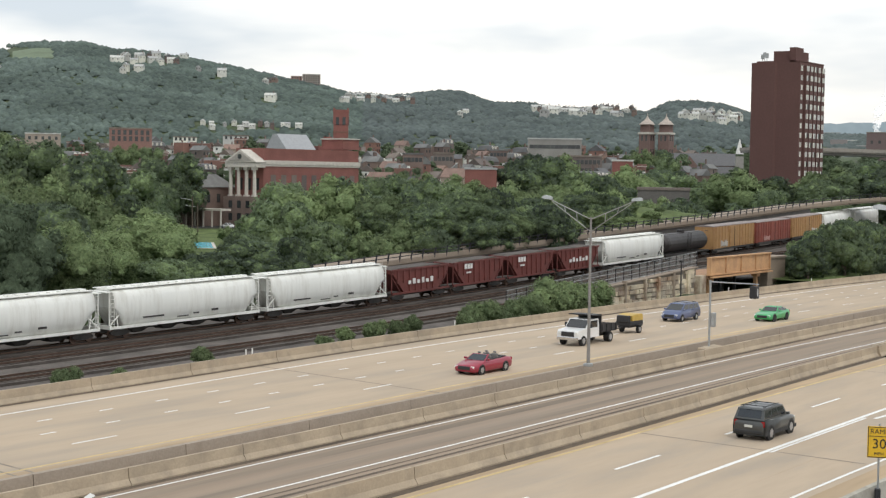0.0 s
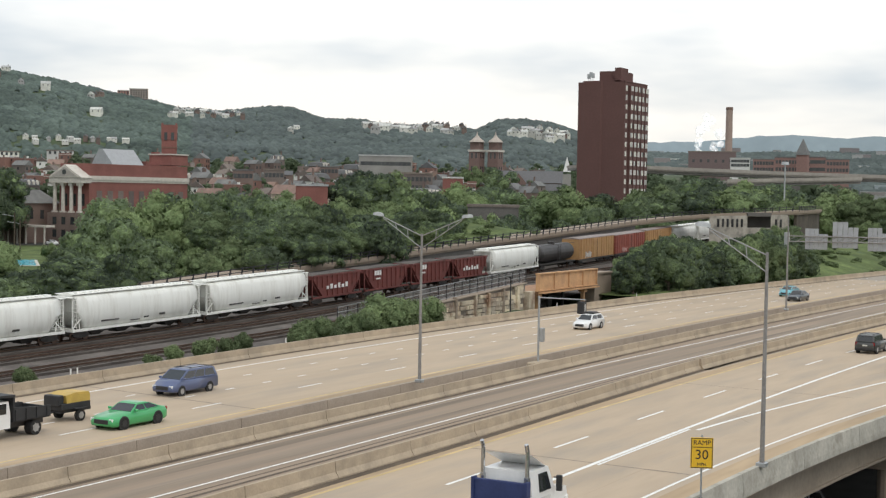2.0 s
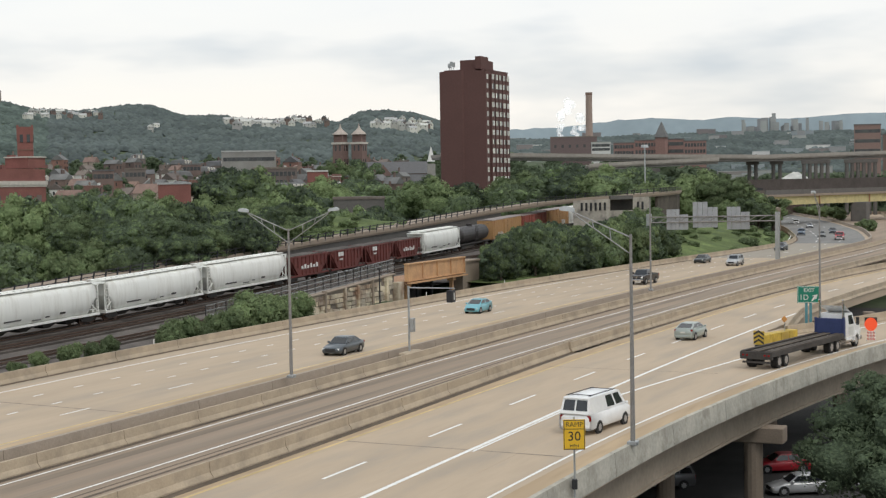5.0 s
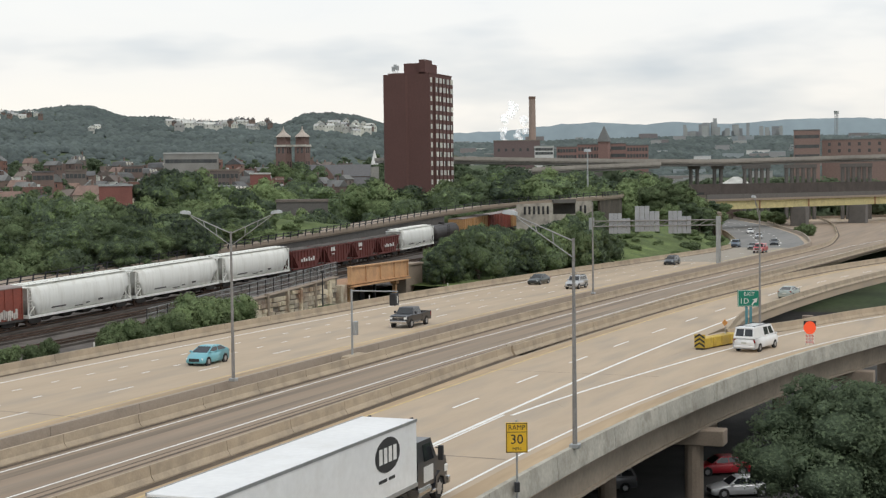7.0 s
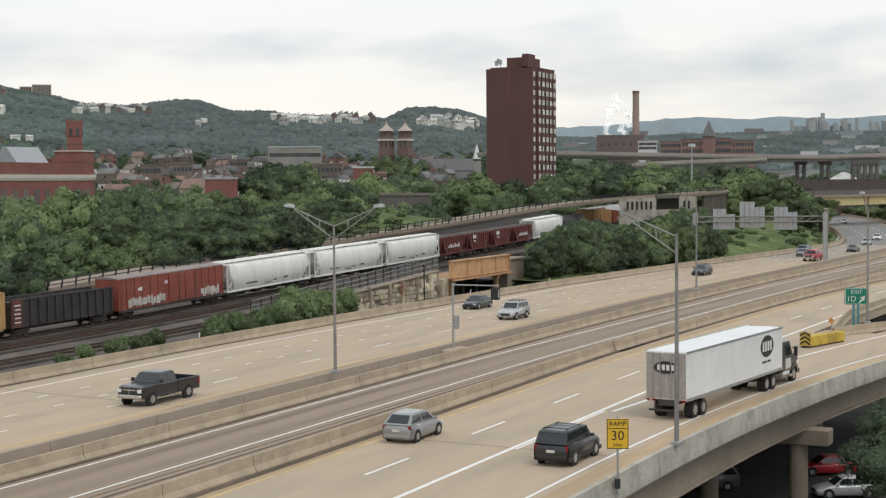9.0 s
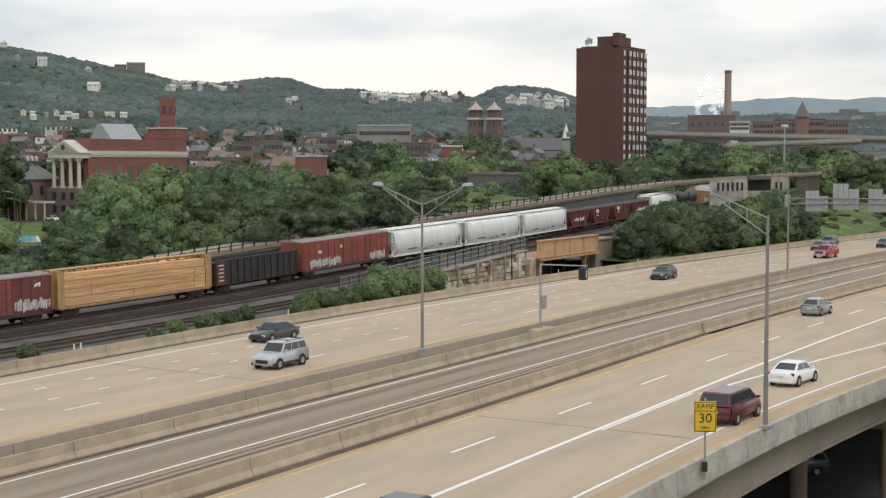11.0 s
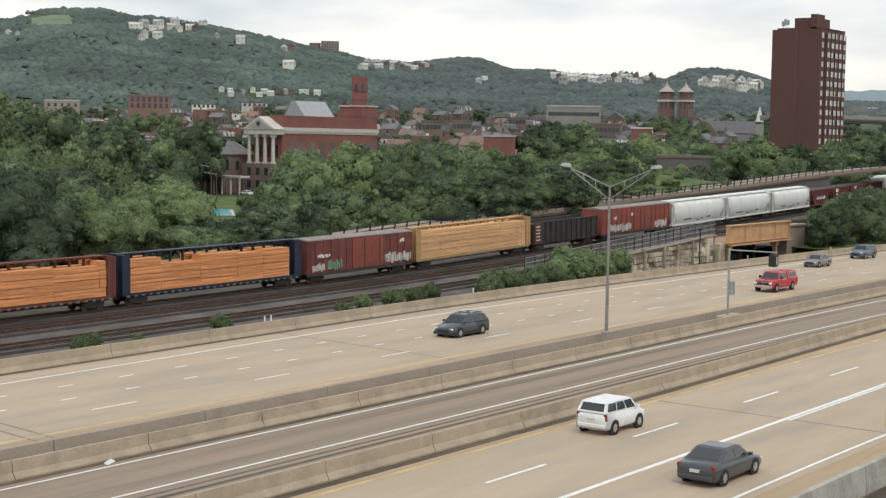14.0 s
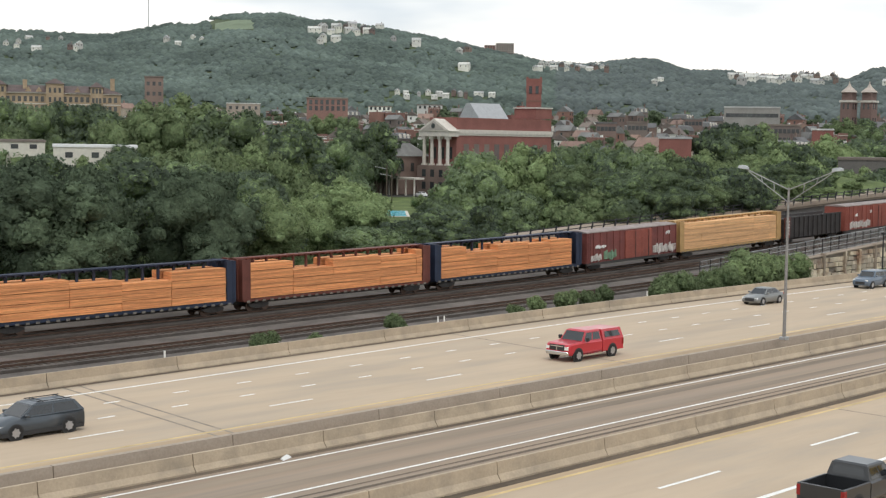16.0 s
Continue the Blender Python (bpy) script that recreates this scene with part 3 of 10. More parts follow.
def stone_wall():
    wall = thing("retaining_wall", pose(0, 80.6, 0), "old sandstone retaining wall with stained blocks below the railway", "wall", kind="structure")

    def top(x):
        return 1.25 + (x - 139) * 0.056
    loft_rings = [[(x, 0.05, -3.0), (x, 0.05, top(x)), (x, 1.0, top(x)), (x, 1.0, -3.0)] for x in (138.5, 166.2)]
    part("wall_core", loft(BM(), loft_rings), mat("mortar", (0.2, 0.17, 0.14), 0.95, var=0.2), wall)
    part("coping", loft(BM(), [[(x, -0.22, top(x)), (x, -0.22, top(x) + 0.12), (x, 1.05, top(x) + 0.12), (x, 1.05, top(x))] for x in (138.4, 166.3)]), CONCRETE_GREY, wall, "stained concrete coping")
    rng = random.Random(4)
    meshes = []
    for k in range(8):
        w, h = 0.8 + 0.22 * (k % 6), (0.44, 0.5, 0.56)[k % 3]
        bm = box(BM(), 0.02, w - 0.02, -0.05 - 0.05 * (k % 4), 0.12, 0.02, h, 0.035)
        for v in bm.verts:
            v.co += Vector((rng.uniform(-0.02, 0.02), rng.uniform(-0.03, 0.03), rng.uniform(-0.02, 0.02)))
        me = bpy.data.meshes.new("stone_block")
        bm.to_mesh(me)
        bm.free()
        me.materials.append(STONE)
        meshes.append((w, me))
    for row in range(10):
        z = -2.4 + row * 0.56
        x = 138.6 + rng.random() * 0.5
        while x < 165.4:
            w, me = rng.choice(meshes)
            if x + w < 166.3 and z + 0.5 < top(x) and rng.random() > 0.06:
                ob = new("stone_block", me)
                ob.parent = wall
                ob.matrix_basis = pose(x, rng.uniform(-0.03, 0.03), z)
            x += w
    for x in (142.2, 147.4, 152.3, 155.6, 159.5, 163.4):
        part("wall_pier", box(BM(), x, x + rng.uniform(0.3, 0.6), -0.34, 0.2, -3, top(x) + rng.uniform(-0.2, 0.9), 0.04), CONCRETE_GREY if x in (147.4, 159.5) else STONE, wall)
    pole = thing("trackside_post", pose(160.4, 79.8, -2.2), "slim dark lamp post before the stone wall", "post")
    part("pole", rod(BM(), (0, 0, 0), (0, 0, 6.0), 0.1, 0.08, n=8), STEEL_DARK, pole)
    part("cap", box(BM(), -0.3, 0.16, -0.16, 0.16, 5.95, 6.15, 0.04), STEEL_DARK, pole)


stone_wall()


def rail_fence():
    f = thing("bridge_fence", pose(0, 81.3, 0), "grey steel mesh fence along the top of the wall", "fence", kind="structure")

    def foot(x):
        return max(RAIL_Z(x) - 0.2, 1.35 + (x - 139) * 0.056)
    n = 23
    for i in range(n + 1):
        x = 124 + i * 1.9
        part("post", rod(BM(), (x, 0, foot(x) - 0.4), (x, 0, foot(x) + 1.75), 0.05, n=6), STEEL_DARK, f)
    wires = BM()
    for i in range(int(n * 1.9 / 0.24)):
        x = 124 + i * 0.24
        rod(wires, (x, 0.02, foot(x)), (x, 0.02, foot(x) + 1.7), 0.016, n=3, caps=False)
    tagged(part("mesh_wire", wires, STEEL, f), kind="stuff")
    for h in (0.1, 0.65, 1.2, 1.72):
        bm = BM()
        for i in range(n):
            a, b = 124 + i * 1.9, 125.9 + i * 1.9
            rod(bm, (a, 0, foot(a) + h), (b, 0, foot(b) + h), 0.035, n=5)
        part("rail", bm, STEEL, f)


rail_fence()


def girder_bridge():
    b = thing("girder_bridge", pose(177, 80.2, 0), "short old railway bridge with peach-painted steel girders", "bridge", kind="structure")
    for name, y in (("girder", -0.6),):
        g = BM()
        box(g, -9.3, 9.3, y - 0.1, y + 0.1, 1.9, 3.9)
        box(g, -9.4, 9.4, y - 0.32, y + 0.32, 3.9, 4.05)
        box(g, -9.4, 9.4, y - 0.32, y + 0.32, 1.75, 1.9)
        for i in range(5):
            x = -9.2 + i * 4.6
            box(g, x - 0.09, x + 0.09, y - 0.28, y + 0.28, 1.9, 3.9)
        part(name, g, PEACH, b)
    d = BM()
    box(d, -9.3, 9.3, -0.5, 5.9, 1.3, 1.75)
    part("deck", d, mat("rusty_underside", (0.36, 0.21, 0.12), 0.85, var=0.2), b)
    for x in (-8.6, 5.8):
        p = BM()
        box(p, x, x + 0.5, -0.4, 0.1, -6, 1.3, 0.03)
        box(p, x - 0.25, x + 0.75, -0.6, 0.3, 0.9, 1.3, 0.03)
        part("column", p, PEACH, b)
    # Dark wall added behind, so the space below the deck reads as shade.
    part("back_wall", box(BM(), -9.5, 9.5, 6.0, 6.6, -6, 1.6), CONCRETE_DARK, b)
    part("walkway", box(BM(), -9.3, 9.3, -1.25, -0.7, 1.45, 1.62), PEACH, b)
    for x in (-3.4, 1.2):
        part("bent_post", box(BM(), x, x + 0.3, 0.6, 0.9, -6, 1.3), STEEL_DARK, b)
    part("underpass_floor", box(BM(), -9.5, 9.5, -4.5, 6.0, -6.2, -5.9), ASPHALT, b)
    a = BM()
    box(a, 9.5, 15.5, -0.4, 1.4, -6, 3.1, 0.05)
    box(a, 9.3, 15.7, -0.55, 1.55, 3.1, 3.4, 0.04)
    part("abutment", a, CONCRETE_GREY, b)
    a = BM()
    box(a, -11.2, -9.6, -0.4, 6, -6, 1.8, 0.05)
    part("abutment", a, STONE, b)


girder_bridge()
# the main track, which bears off to the left further on
strip("track_ballast", -450, 330, lambda x: TRACK(x) - 1.75, lambda x: TRACK(x) + 1.75, lambda x: RAIL_Z(x) - 0.2, BALLAST_DARK, "dark oil-stained ballast under a track", "ballast", depth=0.3)
for s in (-0.75, 0.75):
    strip("rail", -450, 330, lambda x, s=s: TRACK(x) + s - 0.045, lambda x, s=s: TRACK(x) + s + 0.045, lambda x: RAIL_Z(x), RUST_RAIL, "brown steel rail of the railway track", "rail", depth=0.16)
# the elevated line behind the train, which swings over the tracks on a bridge
DECK = [(130, 113, 1.9), (152, 113, 2.95), (168, 113, 3.65), (180, 113, 4.15), (197, 113, 4.9), (215, 113, 5.7), (234, 113, 6.4), (260, 112.5, 7.6), (278, 110, 8.8), (290, 105, 9.8), (298, 99, 10.5), (306, 92, 10.9), (318, 88, 11.3), (350, 92, 11.4), (400, 104, 11.2)]


def polar(az, d):
    return d * math.cos(radians(az)), d * math.sin(radians(az))


def path3(points, step):
    out = []
    for a, b in zip(points, points[1:]):
        n = max(1, int((Vector(b) - Vector(a)).length / step))
        out += [Vector(a).lerp(Vector(b), i / n) for i in range(n)]
    return out + [Vector(points[-1])]


def sweep(bm, path, profile):
    """profile: (sideways, up) points about a path, sideways to its right."""
    rings = []
    for i, p in enumerate(path):
        t = (path[min(i + 1, len(path) - 1)] - path[max(i - 1, 0)]).normalized()
        side = Vector((t.y, -t.x, 0)).normalized()
        rings.append([p + side * a + Vector((0, 0, b)) for a, b in profile])
    return loft(bm, rings)


def elevated_line():
    e = thing("elevated_line", pose(0, 0, 0), "long concrete ramp that carries a second line over the tracks", "viaduct", kind="structure")
    p = path3(DECK, 5)
    part("deck", sweep(BM(), p, [(0, -0.6), (0, 0), (-7, 0), (-7, -0.6)]), CONCRETE_GREY, e)
    part("kerb", sweep(BM(), p, [(0.25, -0.25), (0.25, 0.35), (-0.2, 0.35), (-0.2, -0.25)]), CONCRETE_GREY, e)
    low = [q for q in p if q.x < 283 and q.y > 107]
    part("retaining_wall", sweep(BM(), low, [(-0.3, -9), (-0.3, -0.6), (-0.9, -0.6), (-0.9, -9)]), CONCRETE_DARK, e)
    far = [q for q in p if q.x > 312]
    part("retaining_wall", sweep(BM(), far, [(-0.3, -9), (-0.3, -0.6), (-0.9, -0.6), (-0.9, -9)]), mat("dark_bank_earth", (0.085, 0.07, 0.055), 0.95, var=0.3, scale=0.2, fine=2), e)
    wall_mat = mat("stained_pale_concrete", (0.36, 0.33, 0.28), 0.9, var=0.2, scale=0.4, fine=4, stain=(0.12, 0.11, 0.10), stain_amount=0.8, stain_scale=0.5, world=True)
    c0, c1 = Vector((*polar(18.8, 312), 0)), Vector((*polar(15.85, 322), 0))
    for k0, k1, z0 in ((0.0, 0.48, 3.0), (0.78, 1.0, 3.0), (0.48, 0.78, 2.0)):
        a, b = c0.lerp(c1, k0), c0.lerp(c1, k1)
        low = k0 == 0.48
        ring = [[(q.x + o, q.y + o * 0.3, z) for o, z in ((0, z0), (0, (7.9 if low else 10.2 + 0.6 * k)), (0.9, (7.9 if low else 10.2 + 0.6 * k)), (0.9, z0))] for q, k in ((a, k0), (b, k1))]
        part("abutment_wall", loft(BM(), ring), wall_mat, e)
    # Wall slots are dark boxes on the face, in place of shaded recesses.
    for k in (0.10, 0.16, 0.22, 0.28, 0.34, 0.40, 0.84, 0.90):
        a = c0.lerp(c1, k)
        part("drain_slot", box(BM(), a.x - 0.06, a.x + 0.3, a.y - 0.35, a.y + 0.35, 8.0, 9.7), STEEL_DARK, e)
    # Lining behind the opening is added, in a dark colour for its shaded inside.
    a, b = c0.lerp(c1, 0.48), c0.lerp(c1, 0.78)
    part("opening_lining", sweep(BM(), [a + Vector((5, 1.5, 0)), b + Vector((5, 1.5, 0))], [(0, 4), (0, 11), (-0.4, 11), (-0.4, 4)]), CONCRETE_DARK, e)
    part("lintel", sweep(BM(), [a, b], [(0.25, 10.3), (0.25, 11.1), (-5.5, 11.1), (-5.5, 10.3)]), CONCRETE_DARK, e)
    for i, q in enumerate(path3(DECK, 2.4)):
        if q.x < 345:
            lean = 0.3
            bm = rod(BM(), (q.x, q.y - 0.15, q.z), (q.x + lean * 0.4, q.y - 0.35, q.z + 1.35), 0.13, 0.1, n=5)
            part("fence_post", bm, STEEL_DARK, e)
    for h in (0.7, 1.15):
        bm = BM()
        sweep(bm, [q + Vector((0, -0.2, h)) for q in p], [(0.05, -0.05), (0.05, 0.05), (-0.05, 0.05), (-0.05, -0.05)])
        part("fence_rail", bm, STEEL_DARK, e)


elevated_line()


# ---- trees ----
def leaf_cloud(seed, blobs, n, size, flat=0.85):
    """Many small leaf clumps on the skins of lobes and of the sprays that stand out of them: points, faces, normals."""
    rng = np.random.RandomState(seed)
    c0, r0 = np.array([b[:3] for b in blobs]), np.array([b[3] for b in blobs])
    sc, sr, sp = [c0], [r0], [np.arange(len(blobs))]
    for k in range(7):
        d = rng.normal(size=(len(blobs), 3))
        d[:, 2] += 0.35
        d /= np.linalg.norm(d, axis=1)[:, None]
        sc.append(c0 + d * (r0 * rng.uniform(0.72, 1.0, len(blobs)))[:, None] * np.array([1, 1, flat]))
        sr.append(r0 * rng.uniform(0.26, 0.46, len(blobs)))
        sp.append(np.arange(len(blobs)))
    c, r, main = np.concatenate(sc), np.concatenate(sr), np.concatenate(sp)
    w = r ** 2
    w[:len(blobs)] *= 0.55
    pick = rng.choice(len(c), n, p=w / w.sum())
    d = rng.normal(size=(n, 3))
    d[:, 2] += 0.25
    d /= np.linalg.norm(d, axis=1)[:, None]
    p = c[pick] + d * (r[pick] * (0.84 + 0.30 * rng.rand(n)))[:, None] * np.array([1, 1, flat])
    keep = np.ones(n, bool)
    for i in range(len(blobs)):
        q = (p - c0[i]) / np.array([1, 1, flat])
        keep &= (np.linalg.norm(q, axis=1) > 0.88 * r0[i]) | (pick == i)
    p, d, pick = p[keep], d[keep], pick[keep]
    n = len(p)
    big = p - c0[main[pick]]
    big /= np.linalg.norm(big, axis=1)[:, None] + 1e-6
    shade = d * 0.55 + big * 0.5 + rng.normal(size=(n, 3)) * 0.14 + np.array([0, 0, 0.18])
    shade /= np.linalg.norm(shade, axis=1)[:, None]
    nrm = d * 0.8 + rng.normal(size=(n, 3)) * 0.42
    nrm /= np.linalg.norm(nrm, axis=1)[:, None]
    a = np.cross(nrm, rng.normal(size=(n, 3)))
    a /= np.linalg.norm(a, axis=1)[:, None]
    b = np.cross(nrm, a)
    s = size * (0.45 + 1.0 * rng.rand(n))[:, None]
    bend = nrm * s * 0.25
    v = np.stack([p - a * s, p + a * s - b * s * 0.25, p + b * s * 1.1 - bend], 1).reshape(-1, 3)
    f = np.arange(3 * n).reshape(-1, 3)
    return v, f, np.repeat(shade, 3, 0), c[len(blobs):], r[len(blobs):]


def make_tree(seed, height, spread, leaf, n, size, trunk=0.25, name="tree", lobes=11):
    """A broadleaf tree: trunk, limbs, and a crown of lobes."""
    rng = random.Random(seed)
    t = thing(name, pose(0, 0, -400 - seed * 30), "leafy green broadleaf tree in full summer leaf", "tree")
    blobs = []
    for i in range(lobes):
        a, u = rng.uniform(0, 6.283), rng.uniform(trunk + 0.12, 0.84)
        k = math.sin(math.pi * min(1, max(0.12, (u - trunk * 0.5) / (1.05 - trunk * 0.5)))) ** 0.7
        rr = spread * k * rng.uniform(0.35, 0.72)
        blobs.append((math.cos(a) * rr, math.sin(a) * rr, height * u, spread * rng.uniform(0.28, 0.46)))
    blobs.append((rng.uniform(-0.3, 0.3), rng.uniform(-0.3, 0.3), height * 0.83, spread * 0.34))
    blobs.append((0, 0, height * 0.55, spread * 0.62))
    bm = BM()
    rod(bm, (0, 0, -0.6), (0.1, 0, height * 0.42), height * 0.028 + 0.05, height * 0.018, n=7)
    for x, y, z, r in blobs[:7]:
        rod(bm, (0.05, 0, height * rng.uniform(0.2, 0.42)), (x, y, z), height * 0.011 + 0.02, 0.03, n=5, caps=False)
    part("trunk", bm, BARK, t)
    v, f, nr, sc, sr = leaf_cloud(seed, blobs, n, size)
    # the shaded inner mass of each lobe; its colour sets the gaps' shade
    ico = BM()
    bmesh.ops.create_icosphere(ico, subdivisions=1, radius=1)
    unit = np.array([q.co[:] for q in ico.verts])
    tri = [[q.index for q in g.verts] for g in ico.faces]
    ico.free()
    k = (1 + 5 ** 0.5) / 2
    small = np.array([(-1, k, 0), (1, k, 0), (-1, -k, 0), (1, -k, 0), (0, -1, k), (0, 1, k), (0, -1, -k), (0, 1, -k), (k, 0, -1), (k, 0, 1), (-k, 0, -1), (-k, 0, 1)]) / math.hypot(1, k)
    stri = [(0, 11, 5), (0, 5, 1), (0, 1, 7), (0, 7, 10), (0, 10, 11), (1, 5, 9), (5, 11, 4), (11, 10, 2), (10, 7, 6), (7, 1, 8), (3, 9, 4), (3, 4, 2), (3, 2, 6), (3, 6, 8), (3, 8, 9), (4, 9, 5), (2, 4, 11), (6, 2, 10), (8, 6, 7), (9, 8, 1)]
    verts, norms, faces = [v], [nr], [tuple(int(i) for i in q) for q in f]
    base = len(v)
    for x, y, z, r in blobs:
        verts.append(unit * np.array([r, r, r * 0.85]) * 0.80 + np.array([x, y, z]))
        norms.append(unit)
        faces += [tuple(base + i for i in q) for q in tri]
        base += len(unit)
    for q, r in zip(sc, sr):
        verts.append(small * np.array([r, r, r * 0.85]) * 0.70 + q)
        norms.append(small * 0.6 + np.array([0, 0, 0.4]))
        faces += [tuple(base + i for i in g) for g in stri]
        base += 12
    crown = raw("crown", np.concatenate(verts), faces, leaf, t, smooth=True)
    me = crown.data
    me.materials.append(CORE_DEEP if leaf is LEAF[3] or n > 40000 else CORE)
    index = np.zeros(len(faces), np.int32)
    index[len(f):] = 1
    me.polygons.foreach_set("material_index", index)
    me.normals_split_custom_set_from_vertices(np.concatenate(norms).tolist())
    return t


TREES = [make_tree(11, 10, 4.6, LEAF[0], 17000, 0.135, 0.12, lobes=15), make_tree(12, 10, 3.9, LEAF[1], 14500, 0.13, 0.1, lobes=13), make_tree(13, 10, 5.0, LEAF[2], 17500, 0.135, 0.08, lobes=15),
         make_tree(14, 10, 4.3, LEAF[1], 15500, 0.13, 0.1, lobes=14), make_tree(15, 10, 3.5, LEAF[0], 13500, 0.13, 0.08, lobes=13)]
DEEP_TREES = [make_tree(24, 10, 4.4, LEAF[3], 16000, 0.13, 0.1, lobes=14), make_tree(25, 10, 3.8, LEAF[3], 14500, 0.13, 0.14, lobes=13)]
NEAR_TREE = make_tree(19, 10, 4.9, LEAF[0], 46000, 0.088, 0.16, lobes=16)
MID_TREES = [make_tree(16, 10, 4.6, LEAF[0], 7000, 0.215, 0.1), make_tree(17, 10, 4.1, LEAF[1], 6400, 0.21, 0.1), make_tree(18, 10, 4.8, LEAF[2], 7000, 0.215, 0.1)]
BUSH = [make_tree(21, 3, 2.1, LEAF[2], 6000, 0.105, 0.05, "bush"), make_tree(22, 3, 2.6, LEAF[2], 6200, 0.11, 0.05, "bush")]


def plant(proto, x, y, height, rng, z=None, label="", group="trees of the wooded strip", wide=1.0):
    z = ground_z(x, y) if z is None else z
    nominal = 3.0 if proto in BUSH else 10.0
    c = copy_thing(proto, pose(x, y, z - 0.15, 0, 0, rng.uniform(0, 360)))
    s = height / nominal / 1.02
    c.scale = (s * wide, s * wide, s)
    return tagged(c, label, "", group)


def top_angle(az, d):
    """How high, in degrees seen from the eye, the tree tops reach at a bearing and distance."""
    k = float(np.interp(d, [125, 150, 190, 260, 340, 420], [-3.3, -2.7, -1.7, -0.75, -0.3, -0.05]))
    if az > 47.5:
        k = max(k, float(np.interp(az, [47.5, 50, 53, 55, 57, 60], [-2.6, -1.3, -0.8, -1.0, -0.85, -0.85])) - max(0, (140 - d) * 0.02))
    return k


def weed_bank_z(x, y):
    return 4.45 + (x - 197) * 0.042 + (y - 114) * 0.085


def plant_strip():
    rng = random.Random(7)
    count = 0
    for d0, d1, step in ((124, 138, 1.9), (138, 156, 1.9), (158, 184, 1.7), (188, 225, 1.5), (230, 285, 1.35), (295, 350, 1.25), (360, 425, 1.15)):
        az = 14.0
        while az < 66:
            d = rng.uniform(d0, d1)
            a = az + rng.uniform(-0.6, 0.6)
            az += step * rng.uniform(0.7, 1.2)
            x, y = polar(a, d)
            if y < 112 or (x > 176 and y < 113 + min(21, max(0, x - 188) * 0.3)):
                continue
            if d > 165 and 44.3 < a < 46.6 and d < 480:
                continue
            top = top_angle(a, d) + (rng.uniform(-0.75, 0.4) if d < 225 else rng.uniform(-0.4, 0.25))
            if 43.2 < a < 47.4:
                top = min(top, -3.3 if 44.2 < a < 46.8 else -2.1 if a < 45 else -1.4)
            if d > 230 and 38.6 < a < 43.6:
                top = min(top, -0.75 + rng.uniform(-0.2, 0.1))
            if d > 230 and 33.4 < a < 35.2:
                top = min(top, -0.7)
            if 24.2 < a < 28.5 and d > 200:
                top = min(top, -0.9)
            zt = 14 + math.tan(radians(top)) * d
            h = zt - ground_z(x, y)
            if h < 3.5:
                continue
            plant(rng.choice(DEEP_TREES + [TREES[1]] if a > 54 and d < 170 else TREES + DEEP_TREES[:1] if d < 190 else MID_TREES), x, y, h, rng, wide=rng.uniform(0.85, 1.2) * (1.25 if h < 8 else 1.0))
            count += 1
    for a, d, top in ((20.6, 440, 0.3), (21.3, 430, -0.1), (22.2, 425, -0.35), (23.2, 420, -0.1), (24.2, 415, 0.15), (19.6, 450, 0.55), (18.6, 450, 0.6), (17.6, 455, 0.5), (16.6, 455, 0.4),
                      (20.1, 420, 0.15), (19.1, 420, 0.25), (18.1, 420, 0.2), (17.1, 420, 0.15), (15.6, 450, 0.25), (14.8, 450, -0.05), (21.0, 400, -0.25), (16.0, 400, -0.2), (14.6, 400, -0.1), (25.3, 430, -0.1), (26.4, 440, 0.0), (27.6, 450, 0.1), (28.6, 440, 0.25)):
        x, y = polar(a, d)
        zt = 14 + math.tan(radians(top + 0.25)) * d
        plant(rng.choice(MID_TREES), x, y, zt + 2, rng, z=-2, wide=1.25)
    # between the tracks and the road, past the small bridge
    x = 193.0
    while x < 292:
        y = OUTER(x) + 4.5
        while y < (86.5 if x < 235 else TRACK(x) - 13):
            px, py = x + rng.uniform(-2, 2), y + rng.uniform(-1.5, 1.5)
            az, d = math.degrees(math.atan2(py, px)), math.hypot(px, py)
            top = float(np.interp(az, [14, 15.2, 15.8, 16.8, 17.8, 18.6, 19.4, 20.2, 20.8, 21.5, 22.2, 22.6], [-2.4, -1.5, -1.35, -1.05, -1.35, -1.7, -1.4, -1.3, -1.45, -1.8, -2.4, -3.2])) - rng.uniform(0, 0.35)
            z = max(-1.2, ground_z(px, py))
            h = min(14 + math.tan(radians(top)) * d - z, 9.5)
            if 15.0 < az < 22.5 and h > 1.4:
                plant(rng.choice(MID_TREES), px, py, h * 1.25, rng, z=z - 0.25 * h, wide=0.95 if h > 5 else 1.3, group="trees beside the railway")
            y += 5.0
        x += 5.6
    for x, y, h in ((194.5, 77.5, 4.5), (197, 75.8, 4.0), (199, 79.5, 6.5), (201.5, 76.2, 5.0), (205, 74.8, 4.5), (209, 74, 4.6), (214, 73, 4.4), (219, 72.6, 4.6)):
        plant(rng.choice(MID_TREES), x, y, h, rng, z=-1.6, wide=1.15, group="trees beside the railway")
    # young trees and tall growth on the bank, down to the elevated line
    x = 168.0
    while x < 246:
        y = 113.5 + max(0, x - 190) * 0.32
        while y < 136:
            px, py = x + rng.uniform(-1.6, 1.6), y + rng.uniform(0, 2.2)
            z = weed_bank_z(px, py) if px > 178 else max(ground_z(px, py), 3.4)
            d = math.hypot(px, py)
            h = 14 + math.tan(radians(rng.uniform(-1.55, -0.85) + (y - 113) * 0.02)) * d - z
            plant(rng.choice(TREES), px, py, max(3.2, h), rng, z=z - 0.8, wide=1.2)
            y += 6.2
        x += 4.8
